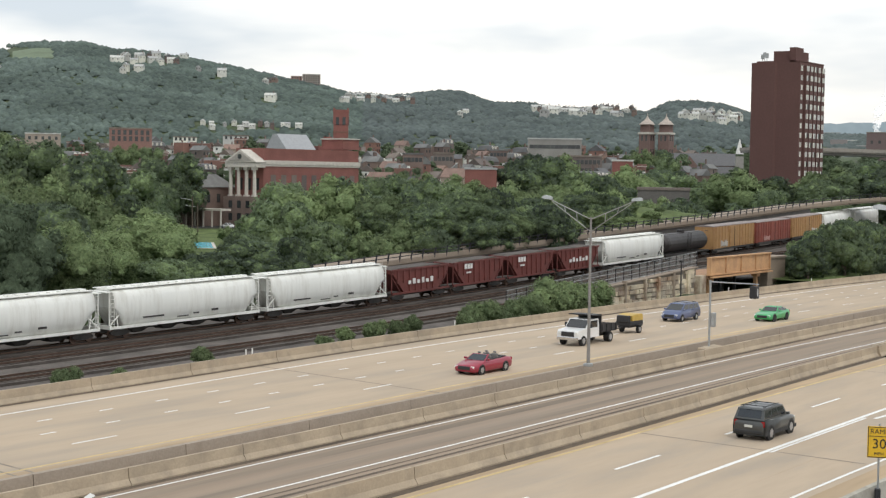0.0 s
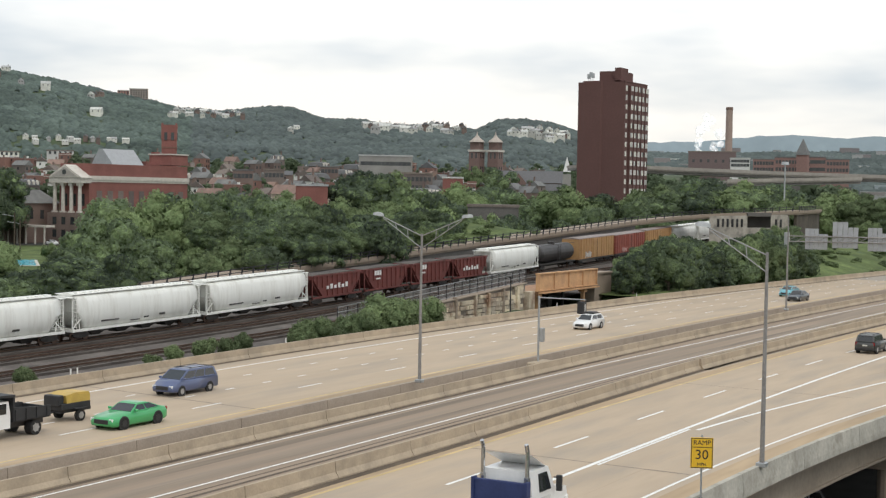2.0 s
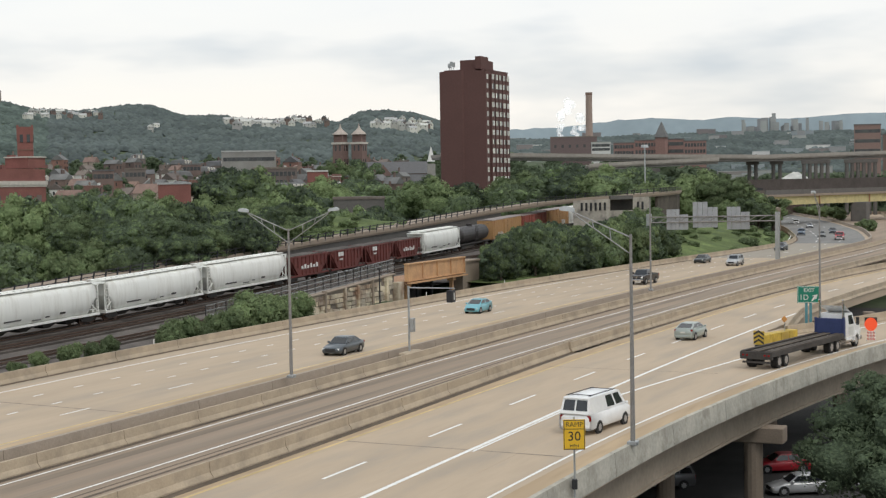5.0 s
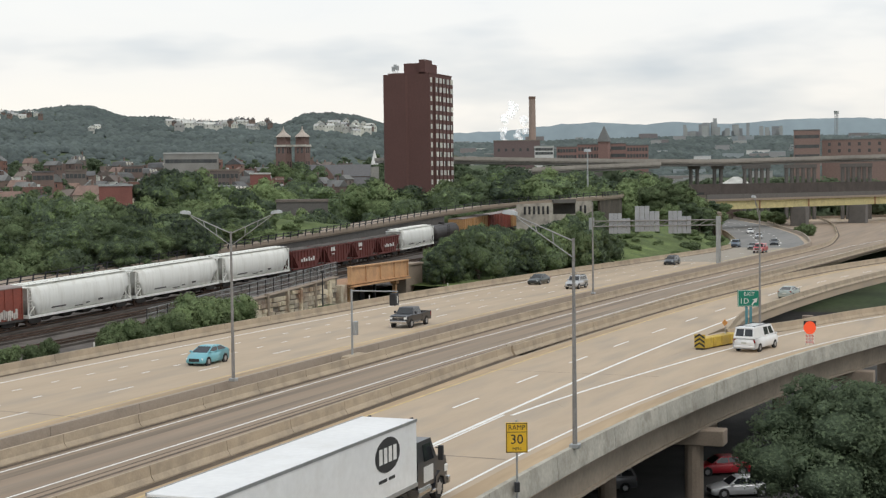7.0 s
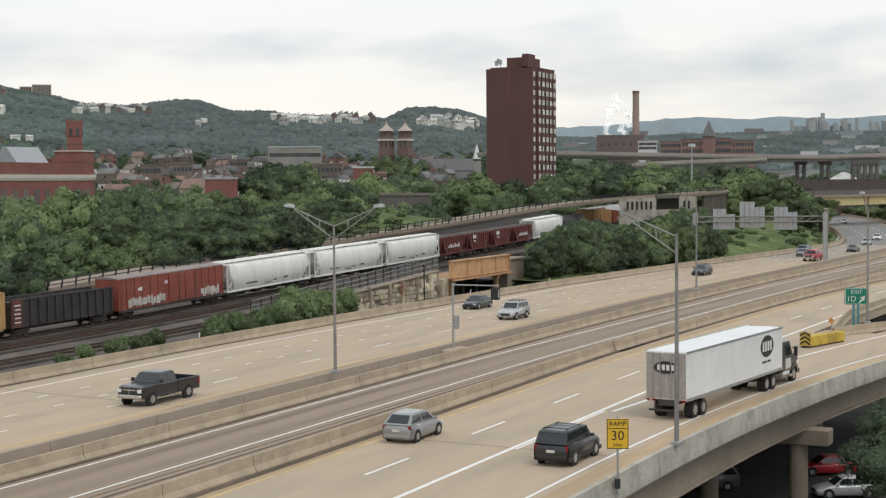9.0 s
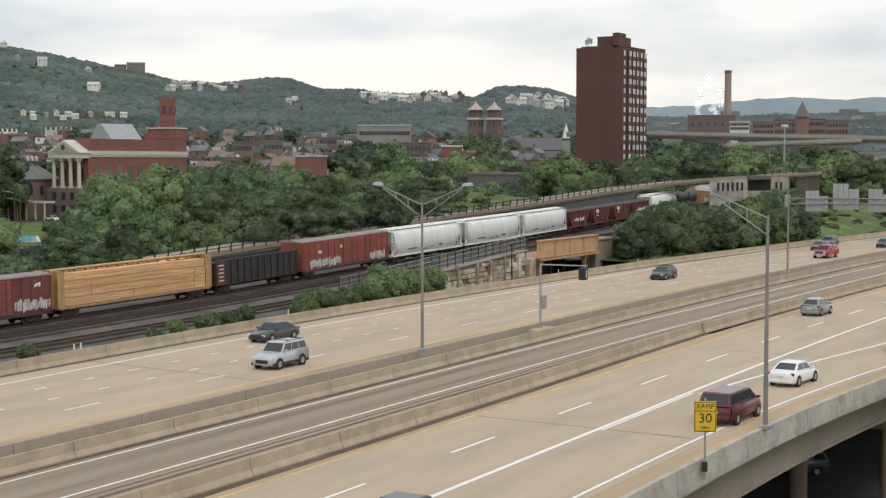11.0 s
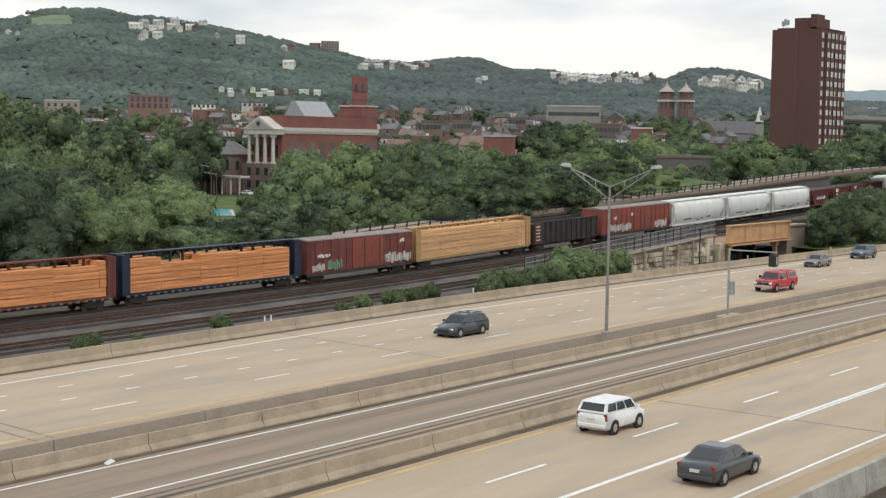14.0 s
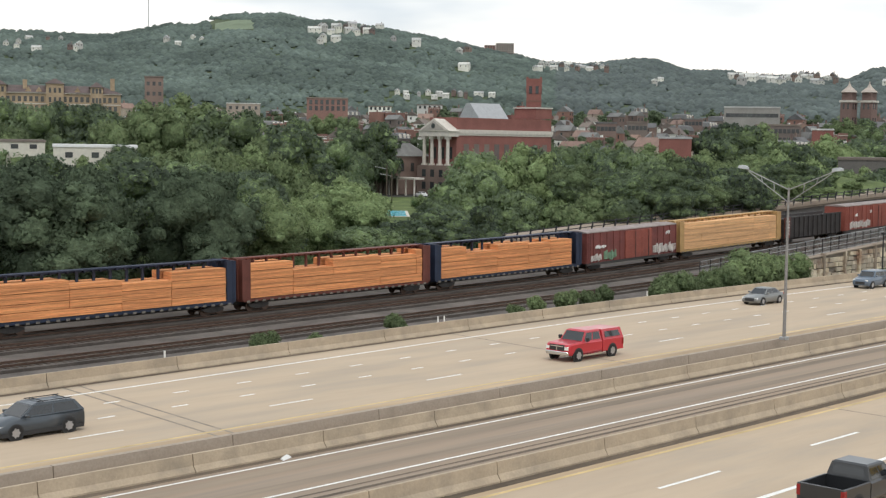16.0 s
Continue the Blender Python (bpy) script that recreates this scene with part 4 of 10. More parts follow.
    # bright weeds on the bank behind the elevated line
    for i in range(30):
        x = rng.uniform(178, 250)
        y = 114 + rng.uniform(0, 1) * (2 + max(0, x - 188) * 0.3)
        plant(BUSH[i % 2], x, y, rng.uniform(0.5, 1.5), rng, z=weed_bank_z(x, y) - 0.2, label="bright green weeds on the bank behind the railway", group="weeds of the bank", wide=rng.uniform(1.2, 1.9))
    for az, d, top in ((16.3, 300, -0.95), (15.6, 318, -0.9), (14.9, 330, -1.35), (14.3, 345, -1.3), (13.0, 400, 0.3), (12.5, 405, 0.15), (12.0, 405, -0.3), (11.6, 410, -0.55), (11.2, 412, -0.6), (10.85, 420, -0.7), (12.9, 380, -0.7), (12.3, 385, -0.6), (11.7, 395, -0.8), (11.2, 400, -0.95), (10.7, 425, -0.7),
                       (13.7, 440, 0.5), (14.4, 445, 0.2), (12.6, 340, -1.75), (11.9, 352, -1.7), (11.35, 360, -1.75), (13.3, 330, -1.7)):
        x, y = polar(az, d)
        z = 5.0 if d >= 410 and az < 11.7 else max(-2.0, ground_z(x, y))
        plant(rng.choice(MID_TREES), x, y, 14 + math.tan(radians(top)) * d - z, rng, z=z, wide=1.3, group="trees beside the railway")
    # tall trees before the town
    west = ((55.0, 360, 1.4), (54.2, 372, 1.3), (53.6, 380, 1.7), (52.8, 370, 1.25), (51.9, 360, 1.35), (51.0, 365, 1.1), (50.2, 330, 0.5), (49.1, 300, 0.6), (48.3, 320, 0.3), (47.4, 350, 0.1), (47.2, 580, 0.98), (47.8, 590, 1.02), (48.4, 575, 0.95), (49.0, 560, 0.85), (45.95, 440, 0.75), (46.6, 425, 0.45), (47.0, 440, 0.6), (26.5, 640, 0.95), (27.2, 650, 1.1), (27.9, 640, 1.12), (28.6, 650, 0.95), (34.2, 310, -0.4), (34.9, 305, -0.5), (33.6, 315, -0.45), (57.0, 470, 1.25), (58.4, 470, 1.3), (59.8, 460, 1.4), (57.7, 450, 1.2), (59.1, 450, 1.3), (56.0, 410, 1.0), (60.6, 410, 0.9), (56.4, 455, 1.15))
    middle = ((26.3, 320, -0.72), (27.2, 318, -0.7), (28.1, 322, -0.68), (52.9, 235, -0.05), (52.0, 240, -0.25), (50.8, 250, -0.2), (49.8, 245, -0.5), (32.7, 440, 0.9), (31.9, 432, 0.8), (31.0, 440, 0.9), (30.2, 430, 0.4), (29.3, 410, 0.1), (27.2, 540, 0.8), (26.5, 470, 0.3), (36.4, 400, 0.1), (37.5, 390, 0.0), (38.6, 370, 0.05), (35.4, 390, 0.05), (40.4, 255, 0.0), (42.2, 262, -0.15), (39.4, 258, -0.1))
    for az, d, top in west + middle:
        x, y = polar(az, d)
        z = ground_z(x, y)
        plant(rng.choice(MID_TREES), x, y, 14 + math.tan(radians(top)) * d - z, rng, z=z, wide=rng.uniform(0.9, 1.1))
    # low growth before the lawn
    az = 43.2
    while az < 47.0:
        for d in (168, 196):
            a = az + rng.uniform(-0.3, 0.3)
            x, y = polar(a, d + rng.uniform(-8, 8))
            top = -3.15 if 44.3 < a < 46.7 else -2.5
            plant(rng.choice(TREES), x, y, 14 + math.tan(radians(top)) * d + 4, rng, z=-4, wide=1.5)
        az += 0.95
    # planting at the far bend
    for x in (397, 402, 408, 414, 420):
        plant(BUSH[1], x, FAR(x) + 49.8 + rng.uniform(-1, 0.5), 3.0 if x == 397 else rng.uniform(1.2, 2.2), rng, z=0, label="low green bush in the paved nose of the bend", group="bushes at the far bend")
    for x in range(500, 615, 9):
        plant(MID_TREES[x % 3], x, FAR(x) + 48 + rng.uniform(-2, 1), rng.uniform(3.4, 5.4), rng, z=-0.5, wide=1.7, group="trees at the far bend")
    for x, y, h, k in ((112.8, 78.3, 2.6, 0), (115.4, 78.6, 3.1, 1), (118.4, 78.2, 2.8, 0), (123.4, 78.4, 3.2, 1), (126.2, 78.9, 3.9, 0), (129.4, 78.4, 4.3, 1), (132.6, 78.8, 4.4, 0), (135.6, 78.4, 3.8, 1), (137.6, 78.0, 2.6, 0),
                       (104, 78.2, 1.7, 0), (101.4, 77.8, 1.2, 1), (98, 77.6, 1.4, 1), (93.5, 77.2, 1.5, 0), (90, 76.6, 0.9, 1), (75.6, 75.8, 1.5, 0), (66.4, 74.6, 1.0, 0), (61.6, 74.2, 1.3, 1)):
        plant(BUSH[k], x, y, h + 0.45 if x < 105 else h, rng, z=max(-0.6, ground_z(x, y)) if x < 105 else -1.4, label="low green bush growing beside the road barrier", group="bushes by the barrier", wide=0.8 if x < 105 else 0.95)
    for i in range(48):
        x = rng.uniform(262, 375)
        y = OUTER(x) + rng.uniform(2.5, 24)
        plant(BUSH[i % 2], x, y, rng.uniform(0.6, 1.9), rng, z=max(-0.5, ground_z(x, y)) - 0.3, label="weedy shrub on the grassy bank", group="shrubs of the bank", wide=rng.uniform(1.2, 2.2))
    plant(NEAR_TREE, 93, 10.0, 11.0, rng, z=-8.6, group="trees by the viaduct", wide=1.2)
    plant(NEAR_TREE, 99, 5.0, 10.2, rng, z=-8.6, group="trees by the viaduct", wide=1.2)


plant_strip()


def slope_d(az, el):
    """How far up the hillside a given sight line meets the ground."""
    for d in range(1000, int(CREST_D(az)), 8):
        if math.degrees(math.atan2(ground_z(*polar(az, d)) - 14, d)) > el:
            return d
    return CREST_D(az) - 20


def hill_spots():
    """Where houses stand on the slopes: bearing, distance, size."""
    rng = random.Random(8)
    out = []
    for az0, az1, n, e0, e1, size in ((45.9, 48.5, 16, 3.95, 4.25, 0.7), (47.6, 48.4, 3, 3.55, 3.75, 0.6), (44.0, 45.8, 2, 3.6, 3.8, 0.6), (37.0, 39.9, 22, 2.68, 2.92, 0.65), (42.3, 43.0, 3, 3.2, 3.42, 0.7), (42.4, 42.7, 1, 2.6, 2.7, 0.7), (28.4, 32.2, 34, 2.2, 2.5, 0.78), (24.3, 26.6, 22, 2.0, 2.4, 0.72), (34.6, 35.4, 2, 2.2, 2.4, 0.6),
                                      (57.0, 60.2, 10, 3.0, 3.45, 0.55), (52.6, 54.4, 4, 3.4, 3.7, 0.5), (41.4, 45.4, 14, 1.5, 1.72, 0.34)):
        for i in range(n):
            az = az0 + (az1 - az0) * (i + rng.random()) / n
            out.append((az, slope_d(az, rng.uniform(e0, e1)), size * rng.uniform(0.8, 1.15)))
    return out


SPOTS = hill_spots()


def hill_woods():
    """The wooded hillsides: thousands of crowns in two sheets of stuff."""
    rng = np.random.RandomState(5)
    bm = BM()
    bmesh.ops.create_icosphere(bm, subdivisions=1, radius=1)
    base = np.array([v.co[:] for v in bm.verts])
    tri = np.array([[v.index for v in f.verts] for f in bm.faces if f.calc_center_median().z > -0.3])
    bm.free()
    spots = np.array(SPOTS)
    sheets = {0: ([], []), 1: ([], [])}
    k = 0
    while k < 42000:
        az = rng.uniform(3, 62)
        cd = CREST_D(az)
        foot = 960.0 if az > 24 else 1450.0
        d = foot + (cd + 30 - foot) * rng.rand() ** 0.8
        near = (np.abs(spots[:, 0] - az) < (7 * spots[:, 2] + 2) / d * 57.3) & (d > spots[:, 1] - 16) & (d < spots[:, 1] + 10)
        x, y = polar(az, d)
        z = ground_z(x, y)
        el = math.degrees(math.atan2(z - 14, d))
        if near.any() or (50.7 < az < 52.5 and 4.0 < el < 4.5):
            k += 0.2
            continue
        s = rng.uniform(2.2, 5.0) * (d / 1500.0) ** 0.5 * (0.75 if d > cd - 60 else 1.0)
        j = 1 + 0.17 * rng.normal(size=(len(base), 1))
        v = base * np.clip(j, 0.75, 1.3) * np.array([s, s, s * rng.uniform(0.55, 0.85)]) + np.array([x, y, z + s * 0.3])
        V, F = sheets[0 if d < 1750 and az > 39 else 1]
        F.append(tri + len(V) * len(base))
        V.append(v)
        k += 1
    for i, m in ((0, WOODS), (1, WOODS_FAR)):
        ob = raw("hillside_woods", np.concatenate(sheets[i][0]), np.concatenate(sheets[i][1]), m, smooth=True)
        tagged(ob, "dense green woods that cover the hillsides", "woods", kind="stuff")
        nr = np.tile(base, (len(sheets[i][0]), 1)) * 0.34 + rng.normal(size=(len(sheets[i][0]) * len(base), 3)) * 0.14 + np.array([-0.25, -0.3, 0.45])
        ob.data.normals_split_custom_set_from_vertices((nr / np.linalg.norm(nr, axis=1)[:, None]).tolist())
    # the mown field near the crest
    v, f = [], []
    for a in np.arange(50.75, 52.4, 0.15):
        for d in np.linspace(slope_d(51.5, 4.05), slope_d(51.5, 4.45), 8):
            x, y = polar(a, d + 14 * noise.noise((a * 1.7, d * 0.02, 0)))
            v.append((x, y, ground_z(x, y) + 1.4))
    for i in range(10):
        for j in range(7):
            f.append((8 * i + j, 8 * i + 8 + j, 8 * i + 9 + j, 8 * i + 1 + j))
    tagged(raw("meadow", v, f, mat("pale_meadow", (0.15, 0.19, 0.12), 0.95, var=0.15, scale=0.05, fine=0.5, world=True), smooth=True), "pale green mown field near the hilltop", "field", kind="structure")


hill_woods()


def far_ridge():
    """The blue ridge at the end of the valley."""
    pts = [(-30, 1.6), (0, 2.3), (5.1, 2.4), (6.3, 2.45), (8.4, 2.44), (10.5, 2.3), (12.7, 2.43), (13.8, 2.34), (15.7, 2.47), (17, 2.4), (19.3, 2.17), (21, 2.13), (24, 2.0), (27, 2.3), (31, 2.5), (33, 2.72), (36, 2.4), (42, 2.0), (60, 2.2), (80, 1.5)]
    v, f = [], []
    azs = np.arange(-30, 80, 0.25)
    for a in azs:
        el = float(np.interp(a, [p[0] for p in pts], [p[1] for p in pts])) + 0.05 * noise.noise((a * 2.2, 3, 0)) + 0.025 * noise.noise((a * 9, 7, 0))
        x, y = polar(a, 4100)
        top = 14 + math.tan(radians(el)) * 4100
        v += [(x, y, -10), (x * 1.01, y * 1.01, top * 0.6), (x * 1.03, y * 1.03, top * 1.03)]
    for i in range(len(azs) - 1):
        for j in range(2):
            a = 3 * i + j
            f.append((a, a + 3, a + 4, a + 1))
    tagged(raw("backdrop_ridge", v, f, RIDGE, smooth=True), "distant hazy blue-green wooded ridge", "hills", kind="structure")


far_ridge()


def discard(ob):
    for o in (*ob.children_recursive, ob):
        bpy.data.objects.remove(o)


def grass_slope():
    """The mown and weedy bank beside the far bend of the road."""
    v, f = [], []
    xs, n = np.arange(188, 395, 5.0), 14
    for x in xs:
        for k in range(n):
            y = OUTER(x) + 0.6 + k * 2.6
            v.append((x, y, max(-0.5, ground_z(x, y)) + 0.12 + 0.25 * noise.noise((x * 0.2, y * 0.2, 0))))
    for i in range(len(xs) - 1):
        for k in range(n - 1):
            a = i * n + k
            f.append((a, a + n, a + n + 1, a + 1))
    tagged(raw("grass_bank", v, f, GRASS, smooth=True), "rough weedy green bank beside the road", "grass", kind="structure")


grass_slope()


def weed_bank():
    """The bright weedy bank behind the elevated line."""
    v, f = [], []
    xs, ys = np.arange(178, 258, 4.0), np.arange(113.5, 138, 3.5)
    for x in xs:
        for y in ys:
            v.append((x, y, weed_bank_z(x, y) + 0.3 * noise.noise((x * 0.25, y * 0.25, 0)) - max(0, abs(x - 217) - 33) * 0.6))
    n = len(ys)
    for i in range(len(xs) - 1):
        for k in range(n - 1):
            a = i * n + k
            f.append((a, a + n, a + n + 1, a + 1))
    tagged(raw("weed_bank", v, f, GRASS, smooth=True), "bright weedy bank behind the elevated line", "grass", kind="structure")


weed_bank()


# ---- the freight train ----
WHITE_CAR = mat("dirty_white_paint", (0.80, 0.80, 0.75), 0.5, var=0.03, scale=0.4, fine=2, stretch=(0.8, 1, 0.12), stain=(0.50, 0.47, 0.40), stain_amount=0.45, stain_scale=1.3)
RUST_RED = mat("oxide_red_paint", (0.155, 0.045, 0.038), 0.65, var=0.15, scale=0.6, fine=4, stain=(0.08, 0.03, 0.025), stain_amount=0.7, stain_scale=0.5)
BOX_RED = mat("faded_red_boxcar_paint", (0.265, 0.072, 0.05), 0.6, var=0.13, scale=0.5, fine=4, stain=(0.13, 0.05, 0.04), stain_amount=0.6, stain_scale=0.4)
BOX_MAROON = mat("maroon_boxcar_paint", (0.185, 0.055, 0.046), 0.65, var=0.15, scale=0.5, fine=4, stain=(0.08, 0.03, 0.03), stain_amount=0.6, stain_scale=0.4)
BOX_ORANGE = mat("faded_orange_boxcar_paint", (0.42, 0.24, 0.10), 0.65, var=0.15, scale=0.5, fine=4, stain=(0.2, 0.09, 0.05), stain_amount=0.6, stain_scale=0.5)
BLACK_CAR = mat("sooty_black_paint", (0.040, 0.035, 0.034), 0.5, var=0.25, scale=0.6, fine=4, stain=(0.07, 0.06, 0.055), stain_amount=0.5)
LUMBER = mat("fresh_sawn_lumber", (0.64, 0.275, 0.115), 0.8, var=0.30, scale=0.9, fine=7, stretch=(0.22, 1, 7), island=0.2, stain=(0.36, 0.11, 0.05), stain_amount=0.55, stain_scale=1.6)
LUMBER_PALE = mat("pale_sawn_lumber", (0.62, 0.365, 0.19), 0.8, var=0.28, scale=0.7, fine=6, stretch=(0.15, 1, 6), island=0.2)
BLUE_CAR = mat("dark_blue_paint", (0.022, 0.030, 0.055), 0.55, var=0.15)
BROWN_CAR = mat("brown_red_paint", (0.14, 0.045, 0.032), 0.6, var=0.15)
YELLOW_CAR = mat("faded_yellow_paint", (0.45, 0.28, 0.115), 0.6, var=0.12)
GREY_TRIM = mat("grime", (0.055, 0.05, 0.046), 0.8, var=0.25, scale=1, fine=6)
BRIGHT = mat("white_stencil", (0.70, 0.69, 0.66), 0.7, var=0.1)
SPRAY = [mat("spray_paint_%s" % n, c, 0.7, var=0.25, scale=1.5, fine=8) for n, c in (("pale", (0.50, 0.47, 0.43)), ("green", (0.16, 0.27, 0.17)), ("pink", (0.42, 0.25, 0.22)))]


def bogie(parent, x):
    """A two-axle truck: side frames, bolster and four wheels."""
    b = BM()
    for s in (-1, 1):
        prism(b, [(x - 1.15, 0.50), (x - 0.5, 0.30), (x + 0.5, 0.30), (x + 1.15, 0.50), (x + 1.15, 0.66), (x + 0.45, 0.82), (x - 0.45, 0.82), (x - 1.15, 0.66)], s * 1.02 - 0.09, s * 1.02 + 0.09)
    box(b, x - 0.25, x + 0.25, -1.0, 1.0, 0.45, 0.85)
    bg = part("bogie", b, GREY_TRIM, parent)
    for dx in (-0.86, 0.86):
        w = BM()
        rod(w, (x + dx, -1.0, 0.43), (x + dx, 1.0, 0.43), 0.08, n=8)
        for s in (-0.8, 0.8):
            rod(w, (x + dx, s - 0.07, 0.43), (x + dx, s + 0.07, 0.43), 0.43, n=16)
        part("wheelset", w, RUST_RAIL, bg)


def underframe(parent, half, z=0.95, y=1.35):
    b = BM()
    box(b, -half, half, -0.3, 0.3, z - 0.35, z)
    for s in (-1, 1):
        rod(b, (s * half, 0, 0.85), (s * (half + 0.55), 0, 0.85), 0.1, n=6)
        box(b, s * (half + 0.3) - 0.12, s * (half + 0.3) + 0.12, -0.2, 0.2, 0.65, 1.05)
    part("underframe", b, GREY_TRIM, parent)


def ladder(parent, x, y, z0, z1, material):
    b = BM()
    for s in (-0.2, 0.2):
        rod(b, (x + s, y, z0), (x + s, y, z1), 0.03, n=5)
    z = z0 + 0.2
    while z < z1:
        rod(b, (x - 0.2, y, z), (x + 0.2, y, z), 0.025, n=5)
        z += 0.38
    part("ladder", b, material, parent)


def covered_hopper(length):
    """A round-sided white covered hopper with sloping ends and running boards."""
    c = thing("covered_hopper", pose(0, 0, 0), "dirty white covered hopper railcar with sloping ends", "railcar", "cars of the freight train")
    h = length / 2 - 0.55
    half = [(1.24, 1.15), (1.42, 1.45), (1.54, 1.95), (1.6, 2.6), (1.58, 3.2), (1.5, 3.75), (1.36, 4.15), (1.1, 4.42), (0.6, 4.58)]
    side = half + [(-y, z) for y, z in reversed(half)]
    b = BM()

    def sec(x, lo):
        return [(x, y, max(z, lo)) for y, z in side]
    loft(b, [sec(-h + 0.55, 2.9), sec(-h + 1.9, 1.15), sec(h - 1.9, 1.15), sec(h - 0.55, 2.9)])
    for f in b.faces:
        f.smooth = len(f.verts) == 4
    part("body", b, WHITE_CAR, c)
    b = BM()
    for k in range(4):
        x = (k - 1.5) * (2 * h - 4.6) / 4
        w = (2 * h - 4.6) / 4 - 0.35
        loft(b, [[(x - w / 2, -1.25, 1.15), (x + w / 2, -1.25, 1.15), (x + w / 2, 1.25, 1.15), (x - w / 2, 1.25, 1.15)],
                 [(x - 0.5, -0.6, 0.35), (x + 0.5, -0.6, 0.35), (x + 0.5, 0.6, 0.35), (x - 0.5, 0.6, 0.35)]])
    part("discharge_bay", b, GREY_TRIM, c)
    b = BM()
    box(b, -h, h, -1.53, -1.33, 0.95, 1.2)
    box(b, -h, h, 1.33, 1.53, 0.95, 1.2)
    part("side_sill", b, WHITE_CAR, c)
    for s in (-1, 1):
        e = BM()
        box(e, s * (h - 0.15) - 0.12, s * (h - 0.15) + 0.12, -1.5, 1.5, 0.95, 1.3)
        for y in (-1.35, 1.35):
            rod(e, (s * (h - 0.1), y, 1.2), (s * (h - 0.1), y, 4.3), 0.07, n=6)
            rod(e, (s * (h - 0.1), y, 1.25), (s * (h - 1.75), y, 2.6), 0.07, n=6)
            rod(e, (s * (h - 1.1), y, 1.2), (s * (h - 0.75), y, 3.1), 0.06, n=6)
        box(e, s * (h - 0.1) - 0.4, s * (h - 0.1) + 0.35, -1.4, 1.4, 4.28, 4.36)
        part("end_frame", e, WHITE_CAR, c)
        ladder(c, s * (h - 0.35), -1.5, 1.2, 4.3, WHITE_CAR)
        bogie(c, s * (h - 1.6))
    b = BM()
    for y in (-0.95, 0.95):
        box(b, -h + 0.4, h - 0.4, y - 0.28, y + 0.28, 4.56, 4.62)
    for k in range(17):
        x = -h + 1.0 + k * (2 * h - 2) / 16
        box(b, x - 0.35, x + 0.35, -0.42, 0.42, 4.56, 4.72, 0.03)
    part("roof_walk", b, WHITE_CAR, c)
    m = BM()
    for x, z, w, t in ((h - 3.6, 3.2, 0.9, 0.10), (h - 3.6, 2.95, 0.6, 0.10), (-h + 4.0, 1.7, 2.6, 0.14), (-h + 5.0, 2.05, 1.1, 0.10), (0.6, 1.6, 0.7, 0.12), (3.0, 1.7, 0.9, 0.2), (-1.5, 1.45, 1.4, 0.1)):
        box(m, x, x + w, -1.56 + 0.018, -1.49, z, z + t)
    part("stencil", m, GREY_TRIM, c, "dark stencilled bars and grime marks")
    underframe(c, h)
    return c


def ore_hopper(length, mark):
    """An open-topped, ribbed red hopper."""
    c = thing("open_hopper", pose(0, 0, 0), "weathered oxide-red open-top hopper railcar with ribs", "railcar", "cars of the freight train")
    h = length / 2 - 0.45
    b = BM()
    prism(b, [(-h + 0.2, 3.3), (-h + 2.2, 1.15), (h - 2.2, 1.15), (h - 0.2, 3.3), (h - 0.2, 3.75), (-h + 0.2, 3.75)], -1.45, 1.45)
    part("body", b, RUST_RED, c)
    b = BM()
    prism(b, [(-h + 0.3, 3.76), (-h + 1.6, 3.9), (0, 3.86), (h - 1.7, 3.92), (h - 0.3, 3.76)], -1.3, 1.3)
    part("load", b, BALLAST_DARK, c)
    b = BM()
    box(b, -h + 0.1, h - 0.1, -1.58, -1.42, 3.62, 3.82)
    box(b, -h + 0.1, h - 0.1, 1.42, 1.58, 3.62, 3.82)
    box(b, -h, h, -1.56, -1.4, 0.95, 1.18)
    box(b, -h, h, 1.4, 1.56, 0.95, 1.18)
    part("top_rail", b, RUST_RED, c)
    n = 9
    for k in range(n):
        x = -h + 1.0 + k * (2 * h - 2.0) / (n - 1)
        lo = 1.15 if abs(x) < h - 2.3 else 2.2
        part("rib", box(BM(), x - 0.09, x + 0.09, -1.58, -1.44, lo, 3.65), RUST_RED, c)
        part("rib", box(BM(), x - 0.09, x + 0.09, 1.44, 1.58, lo, 3.65), RUST_RED, c)
    b = BM()
    for s in (-1, 1):
        for y in (-1.3, 1.3):
            rod(b, (s * (h - 0.1), y, 1.1), (s * (h - 0.2), y, 3.7), 0.08, n=6)
            rod(b, (s * (h - 1.7), y, 1.2), (s * (h - 0.3), y, 2.8), 0.07, n=6)
    part("end_frame", b, RUST_RED, c)
    m = BM()
    if mark == 1:
        for k, (x, w) in enumerate(((-3.3, 0.45), (-2.7, 0.45), (-2.1, 0.45))):
            box(m, x, x + w, -1.605, -1.55, 2.9, 3.5)
        box(m, -2.9, -1.9, -1.605, -1.55, 2.35, 2.55)
    else:
        for k in range(6):
            box(m, -2.6 + k * 0.85, -2.1 + k * 0.85, -1.605, -1.55, 2.0, 2.6 if k % 2 else 2.4)
    part("stencil", m, BRIGHT, c, "white stencilled bars")
    for s in (-1, 1):
        bogie(c, s * (h - 1.5))
    underframe(c, h)
    return c


